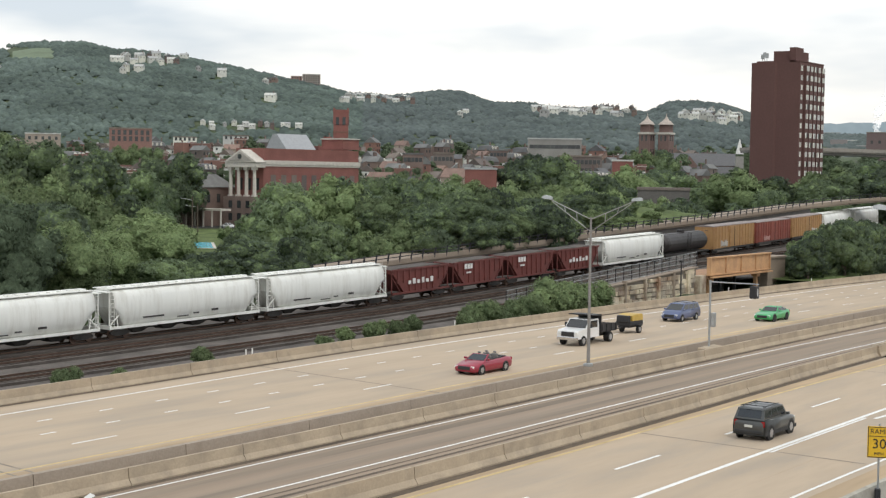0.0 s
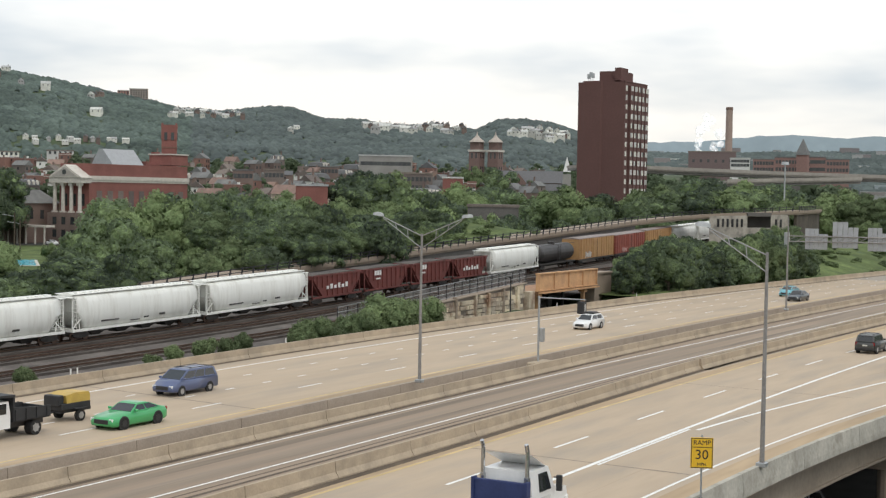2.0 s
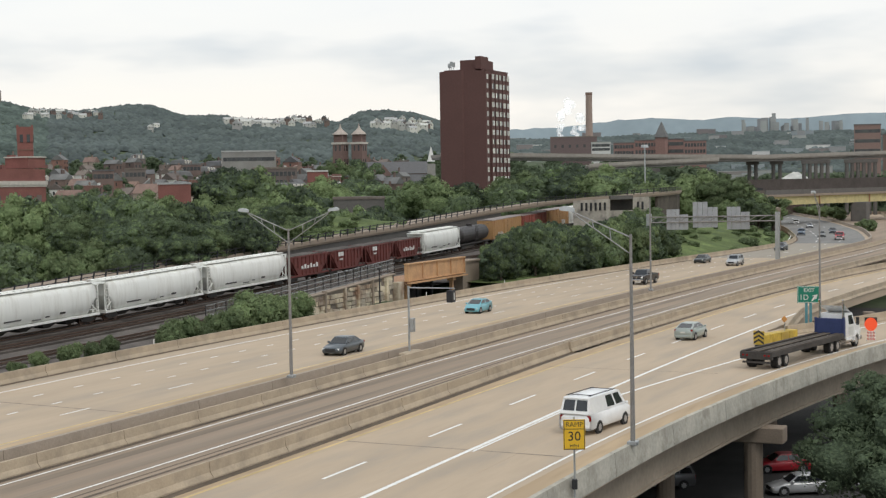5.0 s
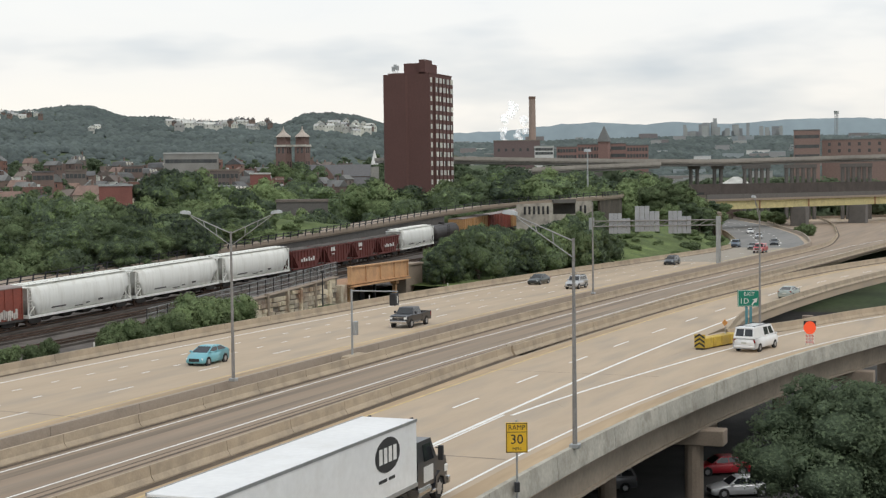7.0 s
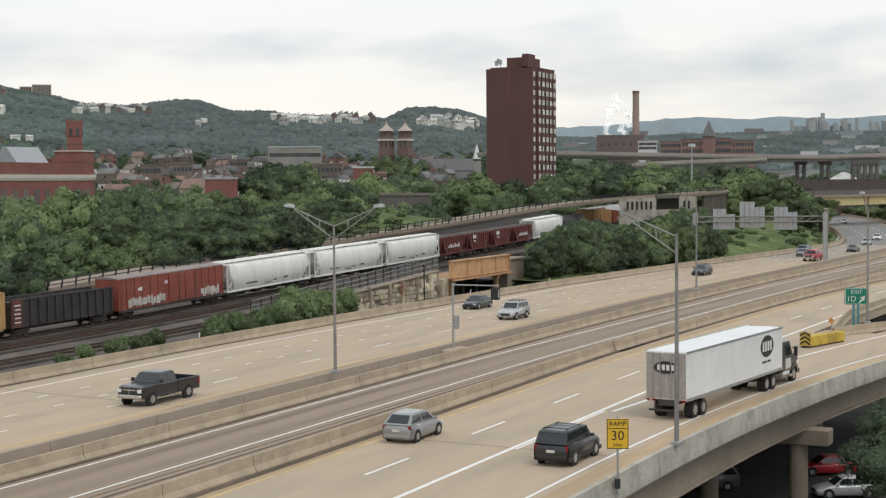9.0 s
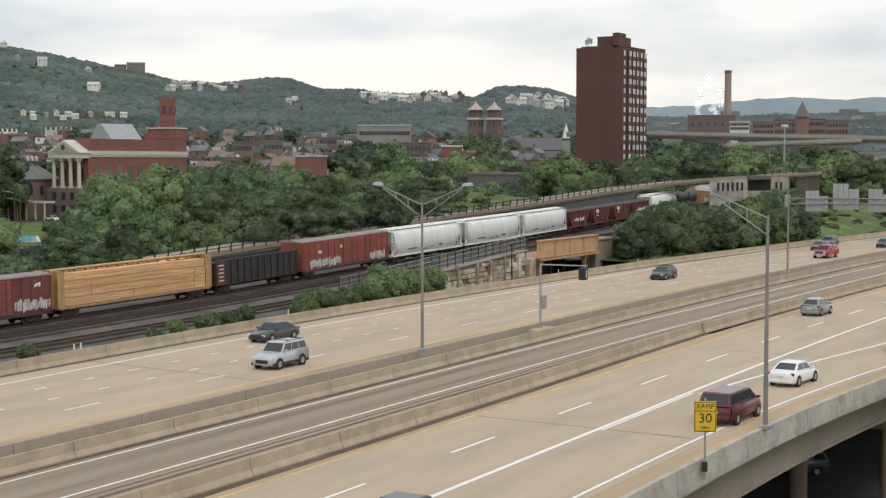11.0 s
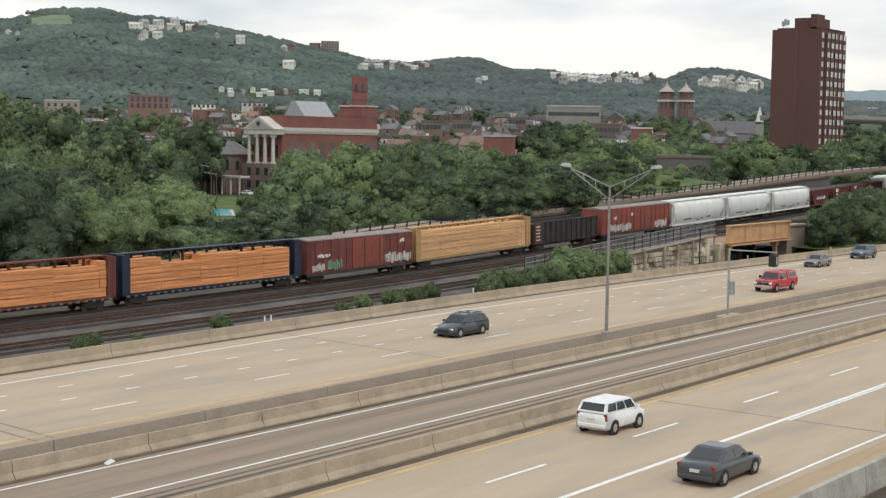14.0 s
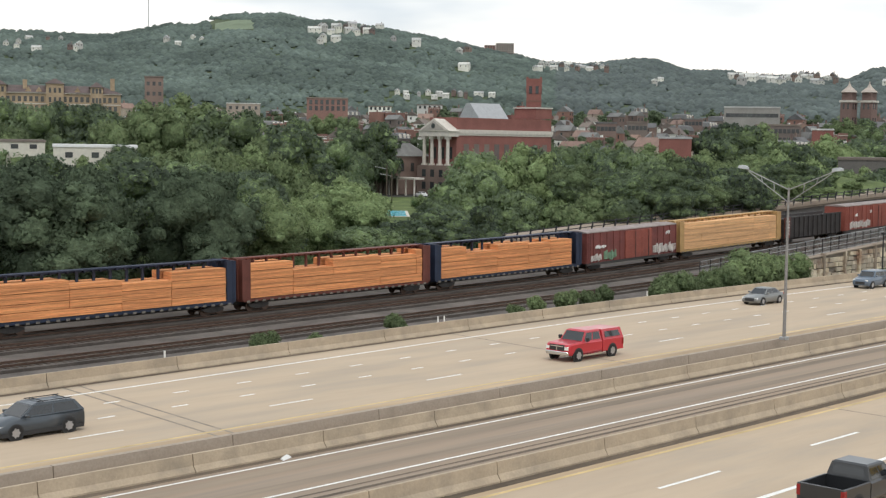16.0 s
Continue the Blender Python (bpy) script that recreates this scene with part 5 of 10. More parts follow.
def boxcar(length, height, material, doors, label, tags, ribs=14):
    c = thing("boxcar", pose(0, 0, 0), label, "railcar", "cars of the freight train")
    h = length / 2 - 0.5
    b = BM()
    box(b, -h, h, -1.5, 1.5, 1.05, height - 0.25)
    part("body", b, material, c)
    r = BM()
    loft(r, [[(x, -1.56, height - 0.27), (x, -1.5, height - 0.15), (x, 0, height), (x, 1.5, height - 0.15), (x, 1.56, height - 0.27)] for x in (-h - 0.05, h + 0.05)])
    part("roof", r, mat("dull_galvanised_roof", (0.26, 0.21, 0.19), 0.6, 0.2, var=0.2), c)
    for k in range(ribs + 1):
        x = -h + 0.08 + k * (2 * h - 0.16) / ribs
        if any(abs(x - dx) < dw / 2 + 0.05 for dx, dw in doors):
            continue
        part("rib", box(BM(), x - 0.07, x + 0.07, -1.58, -1.48, 1.1, height - 0.3), material, c)
        part("rib", box(BM(), x - 0.07, x + 0.07, 1.48, 1.58, 1.1, height - 0.3), material, c)
    for dx, dw in doors:
        d = BM()
        box(d, dx - dw / 2, dx + dw / 2, -1.63, -1.5, 1.15, height - 0.42, 0.02)
        for k in range(3):
            z = 1.6 + k * (height - 2.2) / 3
            box(d, dx - dw / 2 + 0.1, dx + dw / 2 - 0.1, -1.67, -1.62, z, z + 0.12)
        door = part("door", d, BOX_RED if material is BOX_MAROON else material, c)
        part("door_rod", rod(BM(), (dx + 0.3, -1.7, 1.2), (dx + 0.3, -1.7, height - 0.5), 0.035, n=5), GREY_TRIM, door)
    s = BM()
    box(s, -h, h, -1.56, -1.4, 0.82, 1.1)
    box(s, -h, h, 1.4, 1.56, 0.82, 1.1)
    part("side_sill", s, GREY_TRIM, c)
    for s in (-1, 1):
        ladder(c, s * (h - 0.4), -1.62, 1.0, 2.6 if s > 0 else height - 0.3, material)
        bogie(c, s * (h - 2.0))
    rng = random.Random(len(tags) + int(length * 10))
    for x, z, w, t, k in tags:
        m = BM()
        n = max(3, int(w / 0.32))
        for i in range(n):
            a = x + i * w / n
            z0, z1 = z + rng.uniform(0, t * 0.25), z + t * rng.uniform(0.65, 1)
            lean = rng.uniform(-0.12, 0.12)
            vs = [(a, z0), (a + w / n * rng.uniform(0.5, 0.95), z0 + rng.uniform(0, 0.15)), (a + w / n * 0.8 + lean, z1), (a + lean, z1 - rng.uniform(0, 0.2))]
            prism(m, vs, -1.6 - 0.006, -1.48)
        part("graffiti", m, SPRAY[k] if k < 3 else BRIGHT, c, "sprayed lettering too rough to read")
    underframe(c, h)
    return c


def gondola(length):
    c = thing("gondola", pose(0, 0, 0), "dark sooty ribbed gondola railcar with a red end", "railcar", "cars of the freight train")
    h = length / 2 - 0.5
    b = BM()
    for s in (-1, 1):
        box(b, -h, h, s * 1.42 - 0.05, s * 1.42 + 0.05, 1.0, 3.75)
        box(b, s * h - 0.06, s * h + 0.06, -1.4, 1.4, 1.0, 3.6)
    box(b, -h, h, -1.4, 1.4, 1.0, 1.3)
    part("body", b, BLACK_CAR, c)
    b = BM()
    box(b, -h + 0.1, h - 0.1, -1.35, 1.35, 1.3, 3.4)
    part("load", b, BALLAST_DARK, c)
    for s in (-1, 1):
        b = BM()
        box(b, -h, h, s * 1.48 - 0.1, s * 1.48 + 0.1, 3.68, 3.85)
        part("top_rail", b, BLACK_CAR, c)
        for k in range(13):
            x = -h + 0.2 + k * (2 * h - 0.4) / 12
            r = BM()
            box(r, x - 0.1, x + 0.1, s * 1.53 - 0.08, s * 1.53 + 0.08, 1.05, 3.7)
            part("rib", r, BLACK_CAR, c)
        bogie(c, s * (h - 1.8))
    b = BM()
    box(b, -h - 0.02, -h + 1.6, -1.60, -1.45, 1.05, 3.8)
    part("end_panel", b, BROWN_CAR, c, "oxide-red end panel")
    m = BM()
    for k in range(5):
        box(m, -h + 0.3 + 0.12 * (k % 2), -h + 1.2, -1.63, -1.58, 1.5 + k * 0.42, 1.62 + k * 0.42)
    part("stencil", m, BRIGHT, c, "white stencilled bars")
    underframe(c, h)
    return c


def tank_car(length):
    c = thing("tank_car", pose(0, 0, 0), "sooty black tank railcar with a top dome", "railcar", "cars of the freight train")
    h = length / 2 - 0.6
    b = BM()
    n = 18
    rings = []
    for x, r in ((-h + 0.3, 0.5), (-h + 0.45, 1.0), (-h + 0.9, 1.4), (-h + 1.4, 1.48), (h - 1.4, 1.48), (h - 0.9, 1.4), (h - 0.45, 1.0), (h - 0.3, 0.5)):
        rings.append([(x, r * math.cos(2 * math.pi * i / n), 2.75 + r * math.sin(2 * math.pi * i / n)) for i in range(n)])
    loft(b, rings)
    part("tank", b, BLACK_CAR, c)
    part("dome", rod(BM(), (0, 0, 4.1), (0, 0, 4.6), 0.6, n=14), BLACK_CAR, c)
    b = BM()
    for y in (-1.3, 1.3):
        rod(b, (-h + 0.6, y, 4.2), (h - 0.6, y, 4.2), 0.035, n=5)
    part("handrail", b, GREY_TRIM, c)
    b = BM()
    box(b, -h, h, -1.3, 1.3, 1.0, 1.15)
    part("deck", b, GREY_TRIM, c)
    for s in (-1, 1):
        ladder(c, s * 0.5, -1.52, 1.2, 4.2, GREY_TRIM)
        bogie(c, s * (h - 1.6))
    underframe(c, h)
    return c


def centre_beam(length, steel, seed, lumber, full, label):
    """A centre-beam flatcar with bulkheads, laden with bundles of sawn lumber."""
    c = thing("centerbeam_flatcar", pose(0, 0, 0), label, "railcar", "cars of the freight train")
    h = length / 2 - 0.55
    b = BM()
    box(b, -h, h, -1.45, 1.45, 0.95, 1.18)
    part("deck", b, steel, c)
    b = BM()
    for k in range(26):
        x = -h + 0.5 + k * (2 * h - 1) / 25
        box(b, x - 0.16, x + 0.16, -1.52, -1.42, 0.88, 1.05)
    tagged(part("tie_down", b, mat("pale_winch_steel", (0.20, 0.18, 0.15), 0.6, 0.3, var=0.3), c), kind="stuff")
    b = BM()
    box(b, -h, h, -0.12, 0.12, 4.5, 4.72)
    for k in range(15):
        x = -h + 0.6 + k * (2 * h - 1.2) / 14
        box(b, x - 0.1, x + 0.1, -0.1, 0.1, 1.15, 4.5)
    box(b, -h, h, -0.45, 0.45, 4.66, 4.76)
    for k in range(30):
        x = -h + 0.5 + k * (2 * h - 1) / 29
        box(b, x - 0.06, x + 0.06, -0.42, 0.42, 4.5, 4.66)
    part("centre_beam", b, steel, c)
    for s in (-1, 1):
        e = BM()
        box(e, s * (h - 0.1) - 0.1, s * (h - 0.1) + 0.1, -1.5, 1.5, 1.1, 4.72)
        wall_end = part("bulkhead", e, steel, c)
        for y in (-1.45, -0.7, 0, 0.7, 1.45):
            part("bulkhead_rib", box(BM(), s * (h + 0.08) - 0.1, s * (h + 0.08) + 0.1, y - 0.07, y + 0.07, 1.1, 4.7), steel, wall_end)
        for y in (-1.42, 1.42):
            part("bulkhead_wing", box(BM(), s * (h - 0.42) - 0.35, s * (h - 0.42) + 0.35, y - 0.05, y + 0.05, 1.15, 4.65), steel, wall_end)
        bogie(c, s * (h - 2.0))
    rng = random.Random(seed)
    x = -h + 0.85
    runs = []
    while x < h - 1.5:
        w = min(rng.choice((2.5, 3.7, 4.9, 4.9, 6.1)), h - 0.85 - x)
        runs.append((x, w))
        x += w + 0.03
    for k, (x, w) in enumerate(runs):
        top = 4.38 if full else (4.38 if k in (0, len(runs) - 1) else rng.choice((3.75, 3.95, 4.15)))
        z = 1.22
        while z < top - 0.3:
            hh = min(rng.choice((0.62, 0.78, 0.78)), top - z)
            for side in (-1, 1):
                courses = max(3, int(hh / 0.13))
                dx, e = rng.uniform(-0.03, 0.03), rng.uniform(-0.015, 0.015)
                sec = [(side * 0.2, z), (side * 0.2, z + hh)]
                for q in range(courses):
                    zt, zl = z + hh - q * hh / courses, z + hh - (q + 1) * hh / courses
                    o = side * (1.40 + e + 0.012 * (q % 2))
                    sec += [(o, zt - 0.008), (o, zl + 0.014), (o - side * 0.03, zl + 0.006)]
                bm = loft(BM(), [[(xx, yy, zz) for yy, zz in sec] for xx in (x + dx, x + w + dx)])
                part("lumber_pack", bm, lumber, c)
            z += hh + 0.03
    underframe(c, h)
    return c


TRAIN = []


def build_train():
    """Cars from the joint ahead of the first white hopper: those behind it, then those ahead of it."""
    order = []
    back = 0.0
    for length, make in ((20.7, lambda: covered_hopper(20.7)), (20.7, lambda: covered_hopper(20.7)), (20.7, lambda: covered_hopper(20.7)),
                         (20.9, lambda: boxcar(20.9, 4.75, BOX_RED, [(0.6, 3.0), (3.7, 3.0)], "red boxcar with sprayed graffiti on its side", [(-8.2, 1.15, 6.6, 1.3, 0), (3.0, 1.1, 6.0, 1.25, 0), (-6.5, 2.9, 0.7, 0.5, 3), (-1.6, 3.2, 0.5, 0.6, 3)])),
                         (16.6, lambda: gondola(16.6)),
                         (24.3, lambda: centre_beam(24.3, YELLOW_CAR, 3, LUMBER_PALE, True, "yellow centerbeam flatcar stacked with pale lumber")),
                         (18.6, lambda: boxcar(18.6, 4.75, BOX_MAROON, [(0.0, 3.2), (2.6, 2.0)], "maroon boxcar with green and white graffiti", [(-8.0, 1.15, 2.0, 1.0, 0), (-5.6, 1.15, 2.4, 1.4, 1), (4.0, 1.15, 4.6, 1.4, 0), (-7.2, 2.6, 2.0, 0.5, 3), (6.6, 3.4, 0.8, 0.5, 3), (0.5, 1.3, 2.4, 0.6, 2)])),
                         (24.5, lambda: centre_beam(24.5, BLUE_CAR, 8, LUMBER, False, "dark blue centerbeam flatcar stacked with lumber bundles")),
                         (24.5, lambda: centre_beam(24.5, BROWN_CAR, 12, LUMBER, False, "brown-red centerbeam flatcar stacked with lumber bundles")),
                         (24.5, lambda: centre_beam(24.5, BLUE_CAR, 5, LUMBER, False, "dark blue centerbeam flatcar stacked with lumber bundles")),
                         (24.5, lambda: centre_beam(24.5, BROWN_CAR, 15, LUMBER, False, "brown-red centerbeam flatcar stacked with lumber bundles"))):
        order.append((back - length / 2, length, make))
        back -= length
    ahead = 0.0
    for length, make in ((11.9, lambda: ore_hopper(11.9, 0)), (11.9, lambda: ore_hopper(11.9, 1)), (11.9, lambda: ore_hopper(11.9, 1)), (11.9, lambda: ore_hopper(11.9, 0)),
                         (20.0, lambda: covered_hopper(20.0)), (18.0, lambda: tank_car(18.0)),
                         (20.2, lambda: boxcar(20.2, 4.9, BOX_ORANGE, [(-0.5, 3.2)], "faded orange boxcar with a dark open door", [(-6, 1.2, 3, 1.2, 0)])),
                         (19.2, lambda: boxcar(19.2, 4.8, BOX_RED, [(0, 3.2)], "faded red boxcar with dark ribs", [(-5, 1.2, 3, 1.0, 2)])),
                         (18.8, lambda: boxcar(18.8, 4.9, BOX_ORANGE, [(0.5, 3.2)], "faded orange boxcar with dark ribs", [(3, 1.2, 3, 1.2, 0)])),
                         (20.7, lambda: covered_hopper(20.7)), (20.7, lambda: covered_hopper(20.7))):
        order.append((ahead + length / 2, length, make))
        ahead += length
    for s, length, make in order:
        TRAIN.append((make(), s))


build_train()


def train_pose(s):
    a, b = s - 6, s + 6
    dz, dy = RAIL_Z(b) - RAIL_Z(a), TRACK(b) - TRACK(a)
    return pose(s, TRACK(s), 0.5 * (RAIL_Z(a) + RAIL_Z(b)), 0, -math.degrees(math.atan2(dz, 12)), math.degrees(math.atan2(dy, 12)))


# ---- vehicles ----
GLASS = mat("tinted_glass", (0.020, 0.023, 0.026), 0.05, var=0.1, spec=0.75)
RUBBER = mat("tyre_rubber", (0.022, 0.022, 0.022), 0.85, var=0.15)
ALLOY = mat("wheel_alloy", (0.45, 0.45, 0.46), 0.35, 0.7, var=0.1)
PLASTIC = mat("black_plastic", (0.03, 0.03, 0.031), 0.6, var=0.1)
CHROME = mat("chrome", (0.6, 0.6, 0.6), 0.15, 0.9, var=0.05)
LENS = mat("lamp_lens", (0.75, 0.75, 0.72), 0.15, var=0.05)
TAIL = mat("red_lens", (0.26, 0.016, 0.016), 0.25, var=0.05)
AMBER = mat("amber_lens", (0.65, 0.25, 0.03), 0.3, var=0.05)
PLATE = mat("number_plate", (0.55, 0.55, 0.5), 0.5, var=0.1)


def wheel(parent, x, y, r, w, rim=ALLOY, name="wheel"):
    b = BM()
    s = 1 if y > 0 else -1
    rod(b, (x, y - w / 2, r), (x, y + w / 2, r), r, n=20)
    wh = part(name, b, RUBBER, parent)
    b = BM()
    y0 = y + s * w / 2
    star = []
    for yy in (y0 - 0.01 * s, y0 + 0.014 * s):
        star.append([(x + math.cos(math.pi * i / 7) * r * (0.68 if i % 2 else 0.50), yy, r + math.sin(math.pi * i / 7) * r * (0.68 if i % 2 else 0.50)) for i in range(14)])
    loft(b, star)
    part("rim", b, rim, wh)
    return wh


def car(name, L, W, H, colour, shape, label, category="car", rack="", cladding=False, rim=ALLOY, wr=0.33, open_top=False, panel=False):
    """A car from its length, width, height and the stations of its side view.
    shape: bonnet height and start of the windscreen, roof start and end, tail of the glass, deck height (fractions of L and H)."""
    c = thing(name, pose(0, 0, 0), label, category)
    f = lambda k: L / 2 - k * L      # distance from the nose
    nose, bonnet, ws, r0, r1, rg, deck, belt = shape
    hw = W / 2
    zb = 0.20 if H < 1.6 else 0.28
    st = [(0.0, 0.80, zb + 0.14, nose * 0.80), (0.018, 0.90, zb + 0.02, nose * 0.95), (0.07, 0.97, zb, nose), (ws * 0.6, 1.0, zb, (nose + bonnet) / 2 + 0.01), (ws, 1.0, zb, bonnet), (0.5, 1.0, zb, belt),
          (rg, 1.0, zb, deck), (0.94, 0.97, zb + 0.02, deck - 0.02), (0.985, 0.92, zb + 0.06, deck * 0.95 - 0.02), (1.0, 0.84, zb + 0.2, deck * 0.86)]
    b = BM()
    rings = []
    for k, wk, lo, hi in st:
        w, m = hw * wk, lo + (hi - lo) * 0.52
        rings.append([(f(k), -w * 0.9, lo), (f(k), -w * 0.985, lo + 0.1), (f(k), -w, m), (f(k), -w * 0.975, hi - 0.09), (f(k), -w * 0.88, hi),
                      (f(k), w * 0.88, hi), (f(k), w * 0.975, hi - 0.09), (f(k), w, m), (f(k), w * 0.985, lo + 0.1), (f(k), w * 0.9, lo)])
    loft(b, rings[::-1])
    for fc in b.faces:
        fc.smooth = True
    part("body", b, colour, c)
    # the glasshouse: panes between painted pillars, under a roof panel
    zr = H - 0.045
    q = {"wb": f(ws), "wt": f(r0), "rt": f(r1), "rb": f(rg + 0.01)}
    yb, yt = hw * 0.91, hw * (0.80 if H > 1.6 else 0.72)
    zw, zd = bonnet - 0.01, deck - 0.01

    def pane(nm, pts, thick, material=GLASS):
        n = (Vector(pts[1]) - Vector(pts[0])).cross(Vector(pts[2]) - Vector(pts[0])).normalized() * thick
        bm = BM()
        loft(bm, [[Vector(p) for p in pts], [Vector(p) + n for p in pts]])
        return part(nm, bm, material, c)
    if open_top:
        cloth = mat("grey_seat_cloth", (0.20, 0.19, 0.18), 0.85, var=0.15)
        part("cockpit", loft(BM(), [[(q["wb"] - 0.15, -yb * 0.86, z), (q["wb"] - 0.15, yb * 0.86, z), (q["rb"] + 0.25, yb * 0.86, z), (q["rb"] + 0.25, -yb * 0.86, z)] for z in (zd - 0.1, zd + 0.03)]), PLASTIC, c, "dark open cockpit")
        for x in (q["wb"] - 1.05, q["wb"] - 1.95):
            for y in (-0.36, 0.36):
                seat = part("seat", box(BM(), x - 0.13, x + 0.05, y - 0.26, y + 0.26, zd - 0.05, zd + 0.3, 0.05), cloth, c)
                part("headrest", box(BM(), x - 0.12, x, y - 0.13, y + 0.13, zd + 0.32, zd + 0.46, 0.04), cloth, seat)
        part("folded_roof", box(BM(), q["rb"] - 0.05, q["rb"] + 0.45, -yb * 0.85, yb * 0.85, zd - 0.02, zd + 0.1, 0.05), PLASTIC, c, "folded black cloth roof")
    b = BM()
    back_b, back_t = (q["wb"] - 0.1, q["wt"] - 0.1) if open_top else (q["rb"], q["rt"])
    loft(b, [[(q["wb"], -yb, zw), (q["wb"], yb, zw), (back_b, yb, zw if open_top else zd), (back_b, -yb, zw if open_top else zd)], [(q["wt"], -yt, zr), (q["wt"], yt, zr), (back_t, yt, zr), (back_t, -yt, zr)]])
    part("windscreen_frame" if open_top else "cabin_frame", b, colour, c)

    def mixp(a, d, t):
        return Vector(a).lerp(Vector(d), t)
    A, B_, C_, D_ = [(q["wb"], -yb, zw), (q["wb"], yb, zw), (q["wt"], yt, zr), (q["wt"], -yt, zr)]

    def inset(P, m0, m1, n0, n1):
        lo0, lo1, hi1, hi0 = P
        g = lambda u, v: mixp(mixp(lo0, lo1, u), mixp(hi0, hi1, u), v)
        return [g(m0, n0), g(m1, n0), g(m1, n1), g(m0, n1)]
    pane("windscreen", inset([A, B_, C_, D_], 0.05, 0.95, 0.06, 0.93), 0.012)
    E_, F_, G_, H_ = [(q["rb"], yb, zd), (q["rb"], -yb, zd), (q["rt"], -yt, zr), (q["rt"], yt, zr)]
    if panel:
        for m0, m1 in ((0.08, 0.47), (0.53, 0.92)):
            pane("rear_window", inset([E_, F_, G_, H_], m0, m1, 0.2, 0.85), 0.012)
    elif not open_top:
        pane("rear_window", inset([E_, F_, G_, H_], 0.09, 0.91, 0.15, 0.9), 0.012)
    for s in (-1, 1):
        P = [(q["rb"], -yb, zd), (q["wb"], -yb, zw), (q["wt"], -yt, zr), (q["rt"], -yt, zr)]
        if s > 0:
            P = [(x, -y, z) for x, y, z in (P[1], P[0], P[3], P[2])]
        spans = ((0.05, 0.33), (0.36, 0.63), (0.66, 0.94)) if H > 1.62 else ((0.06, 0.47), (0.51, 0.93))
        if panel:
            spans = ((0.50, 0.70), (0.75, 0.93)) if s < 0 else ((0.07, 0.25), (0.30, 0.50))
        for u0, u1 in () if open_top else spans:
            pane("side_window", inset(P, u0, u1, 0.12, 0.88), 0.012)
        b = BM()
        xm = q["wb"] - 0.28
        box(b, xm - 0.1, xm + 0.1, s * hw * 1.0 - 0.02 if s > 0 else -hw - 0.16, s * hw + 0.16 if s > 0 else -hw + 0.02, belt + 0.02, belt + 0.17, 0.03)
        part("door_mirror", b, colour, c)
        b = BM()
        box(b, L / 2 - 0.36, L / 2 - 0.035, s * hw * 0.72 - 0.16, s * hw * 0.72 + 0.14, nose - 0.24, nose - 0.06, 0.03)
        part("headlight", b, LENS, c)
        b = BM()
        tall = 0.34 if H > 1.6 else 0.2
        box(b, -L / 2 + 0.03, -L / 2 + 0.24, s * hw * 0.82 - 0.12, s * hw * 0.82 + 0.10, deck * 0.86 - tall + 0.1, deck * 0.86 + 0.08, 0.03)
        part("taillight", b, TAIL, c)
    b = BM()
    loft(b, [[(x, -y, z) for x, y, z in ring] for ring in ([(q["wt"] + 0.1, yt * 0.98, zr - 0.05), (q["wt"] + 0.1, -yt * 0.98, zr - 0.05), (q["wt"] - 0.2, -yt * 0.9, H), (q["wt"] - 0.2, yt * 0.9, H)],
                                                       [(q["rt"] - 0.08, yt * 0.98, zr - 0.05), (q["rt"] - 0.08, -yt * 0.98, zr - 0.05), (q["rt"] + 0.15, -yt * 0.9, H - 0.01), (q["rt"] + 0.15, yt * 0.9, H - 0.01)])])
    if open_top:
        b.free()
    else:
        part("roof", b, colour, c)
    b = BM()
    box(b, L / 2 - 0.1, L / 2 + 0.02, -hw * 0.55, hw * 0.55, zb + 0.16, zb + 0.42, 0.02)
    part("grille", b, PLASTIC, c)
    b = BM()
    box(b, -L / 2 - 0.03, -L / 2 + 0.12, -hw * 0.85, hw * 0.85, zb + 0.1, zb + 0.28, 0.03)
    part("rear_bumper", b, PLASTIC if cladding else colour, c)
    b = BM()
    box(b, -L / 2 - 0.035, -L / 2 + 0.03, -0.22, 0.22, deck * 0.62, deck * 0.62 + 0.13)
    part("plate", b, PLATE, c)
    if cladding:
        for s in (-1, 1):
            b = BM()
            box(b, -L / 2 + 0.1, L / 2 - 0.1, min(s * hw * 0.96, s * hw * 1.005), max(s * hw * 0.96, s * hw * 1.005), zb, zb + 0.2)
            part("sill_cladding", b, PLASTIC, c)
    for k in (0.19, 0.80):
        for s in (-1, 1):
            b = BM()
            rod(b, (f(k), s * (hw - 0.12), wr), (f(k), s * (hw + 0.004), wr), wr + 0.07, n=20)
            part("wheel_arch", b, PLASTIC, c)
            wheel(c, f(k), s * (hw - 0.1), wr, 0.22, rim)
    if rack:
        b = BM()
        for s in (-1, 1):
            rod(b, (q["wt"] - 0.3, s * yt * 0.85, H + 0.05), (q["rt"] + 0.1, s * yt * 0.85, H + 0.05), 0.025, n=6)
        for x in (q["wt"] - 0.6, q["rt"] + 0.4):
            rod(b, (x, -yt * 0.85, H + 0.06), (x, yt * 0.85, H + 0.06), 0.025, n=6)
            for s in (-1, 1):
                rod(b, (x, s * yt * 0.85, H - 0.03), (x, s * yt * 0.85, H + 0.06), 0.025, n=6)
        part("roof_rack", b, PLASTIC, c)
    if rack == "load":
        b = BM()
        box(b, q["rt"] + 0.5, q["wt"] - 0.3, -yt * 0.8, yt * 0.8, H + 0.08, H + 0.2, 0.05)
        part("roof_load", b, PLASTIC, c, "flat black roof carrier")
    return c


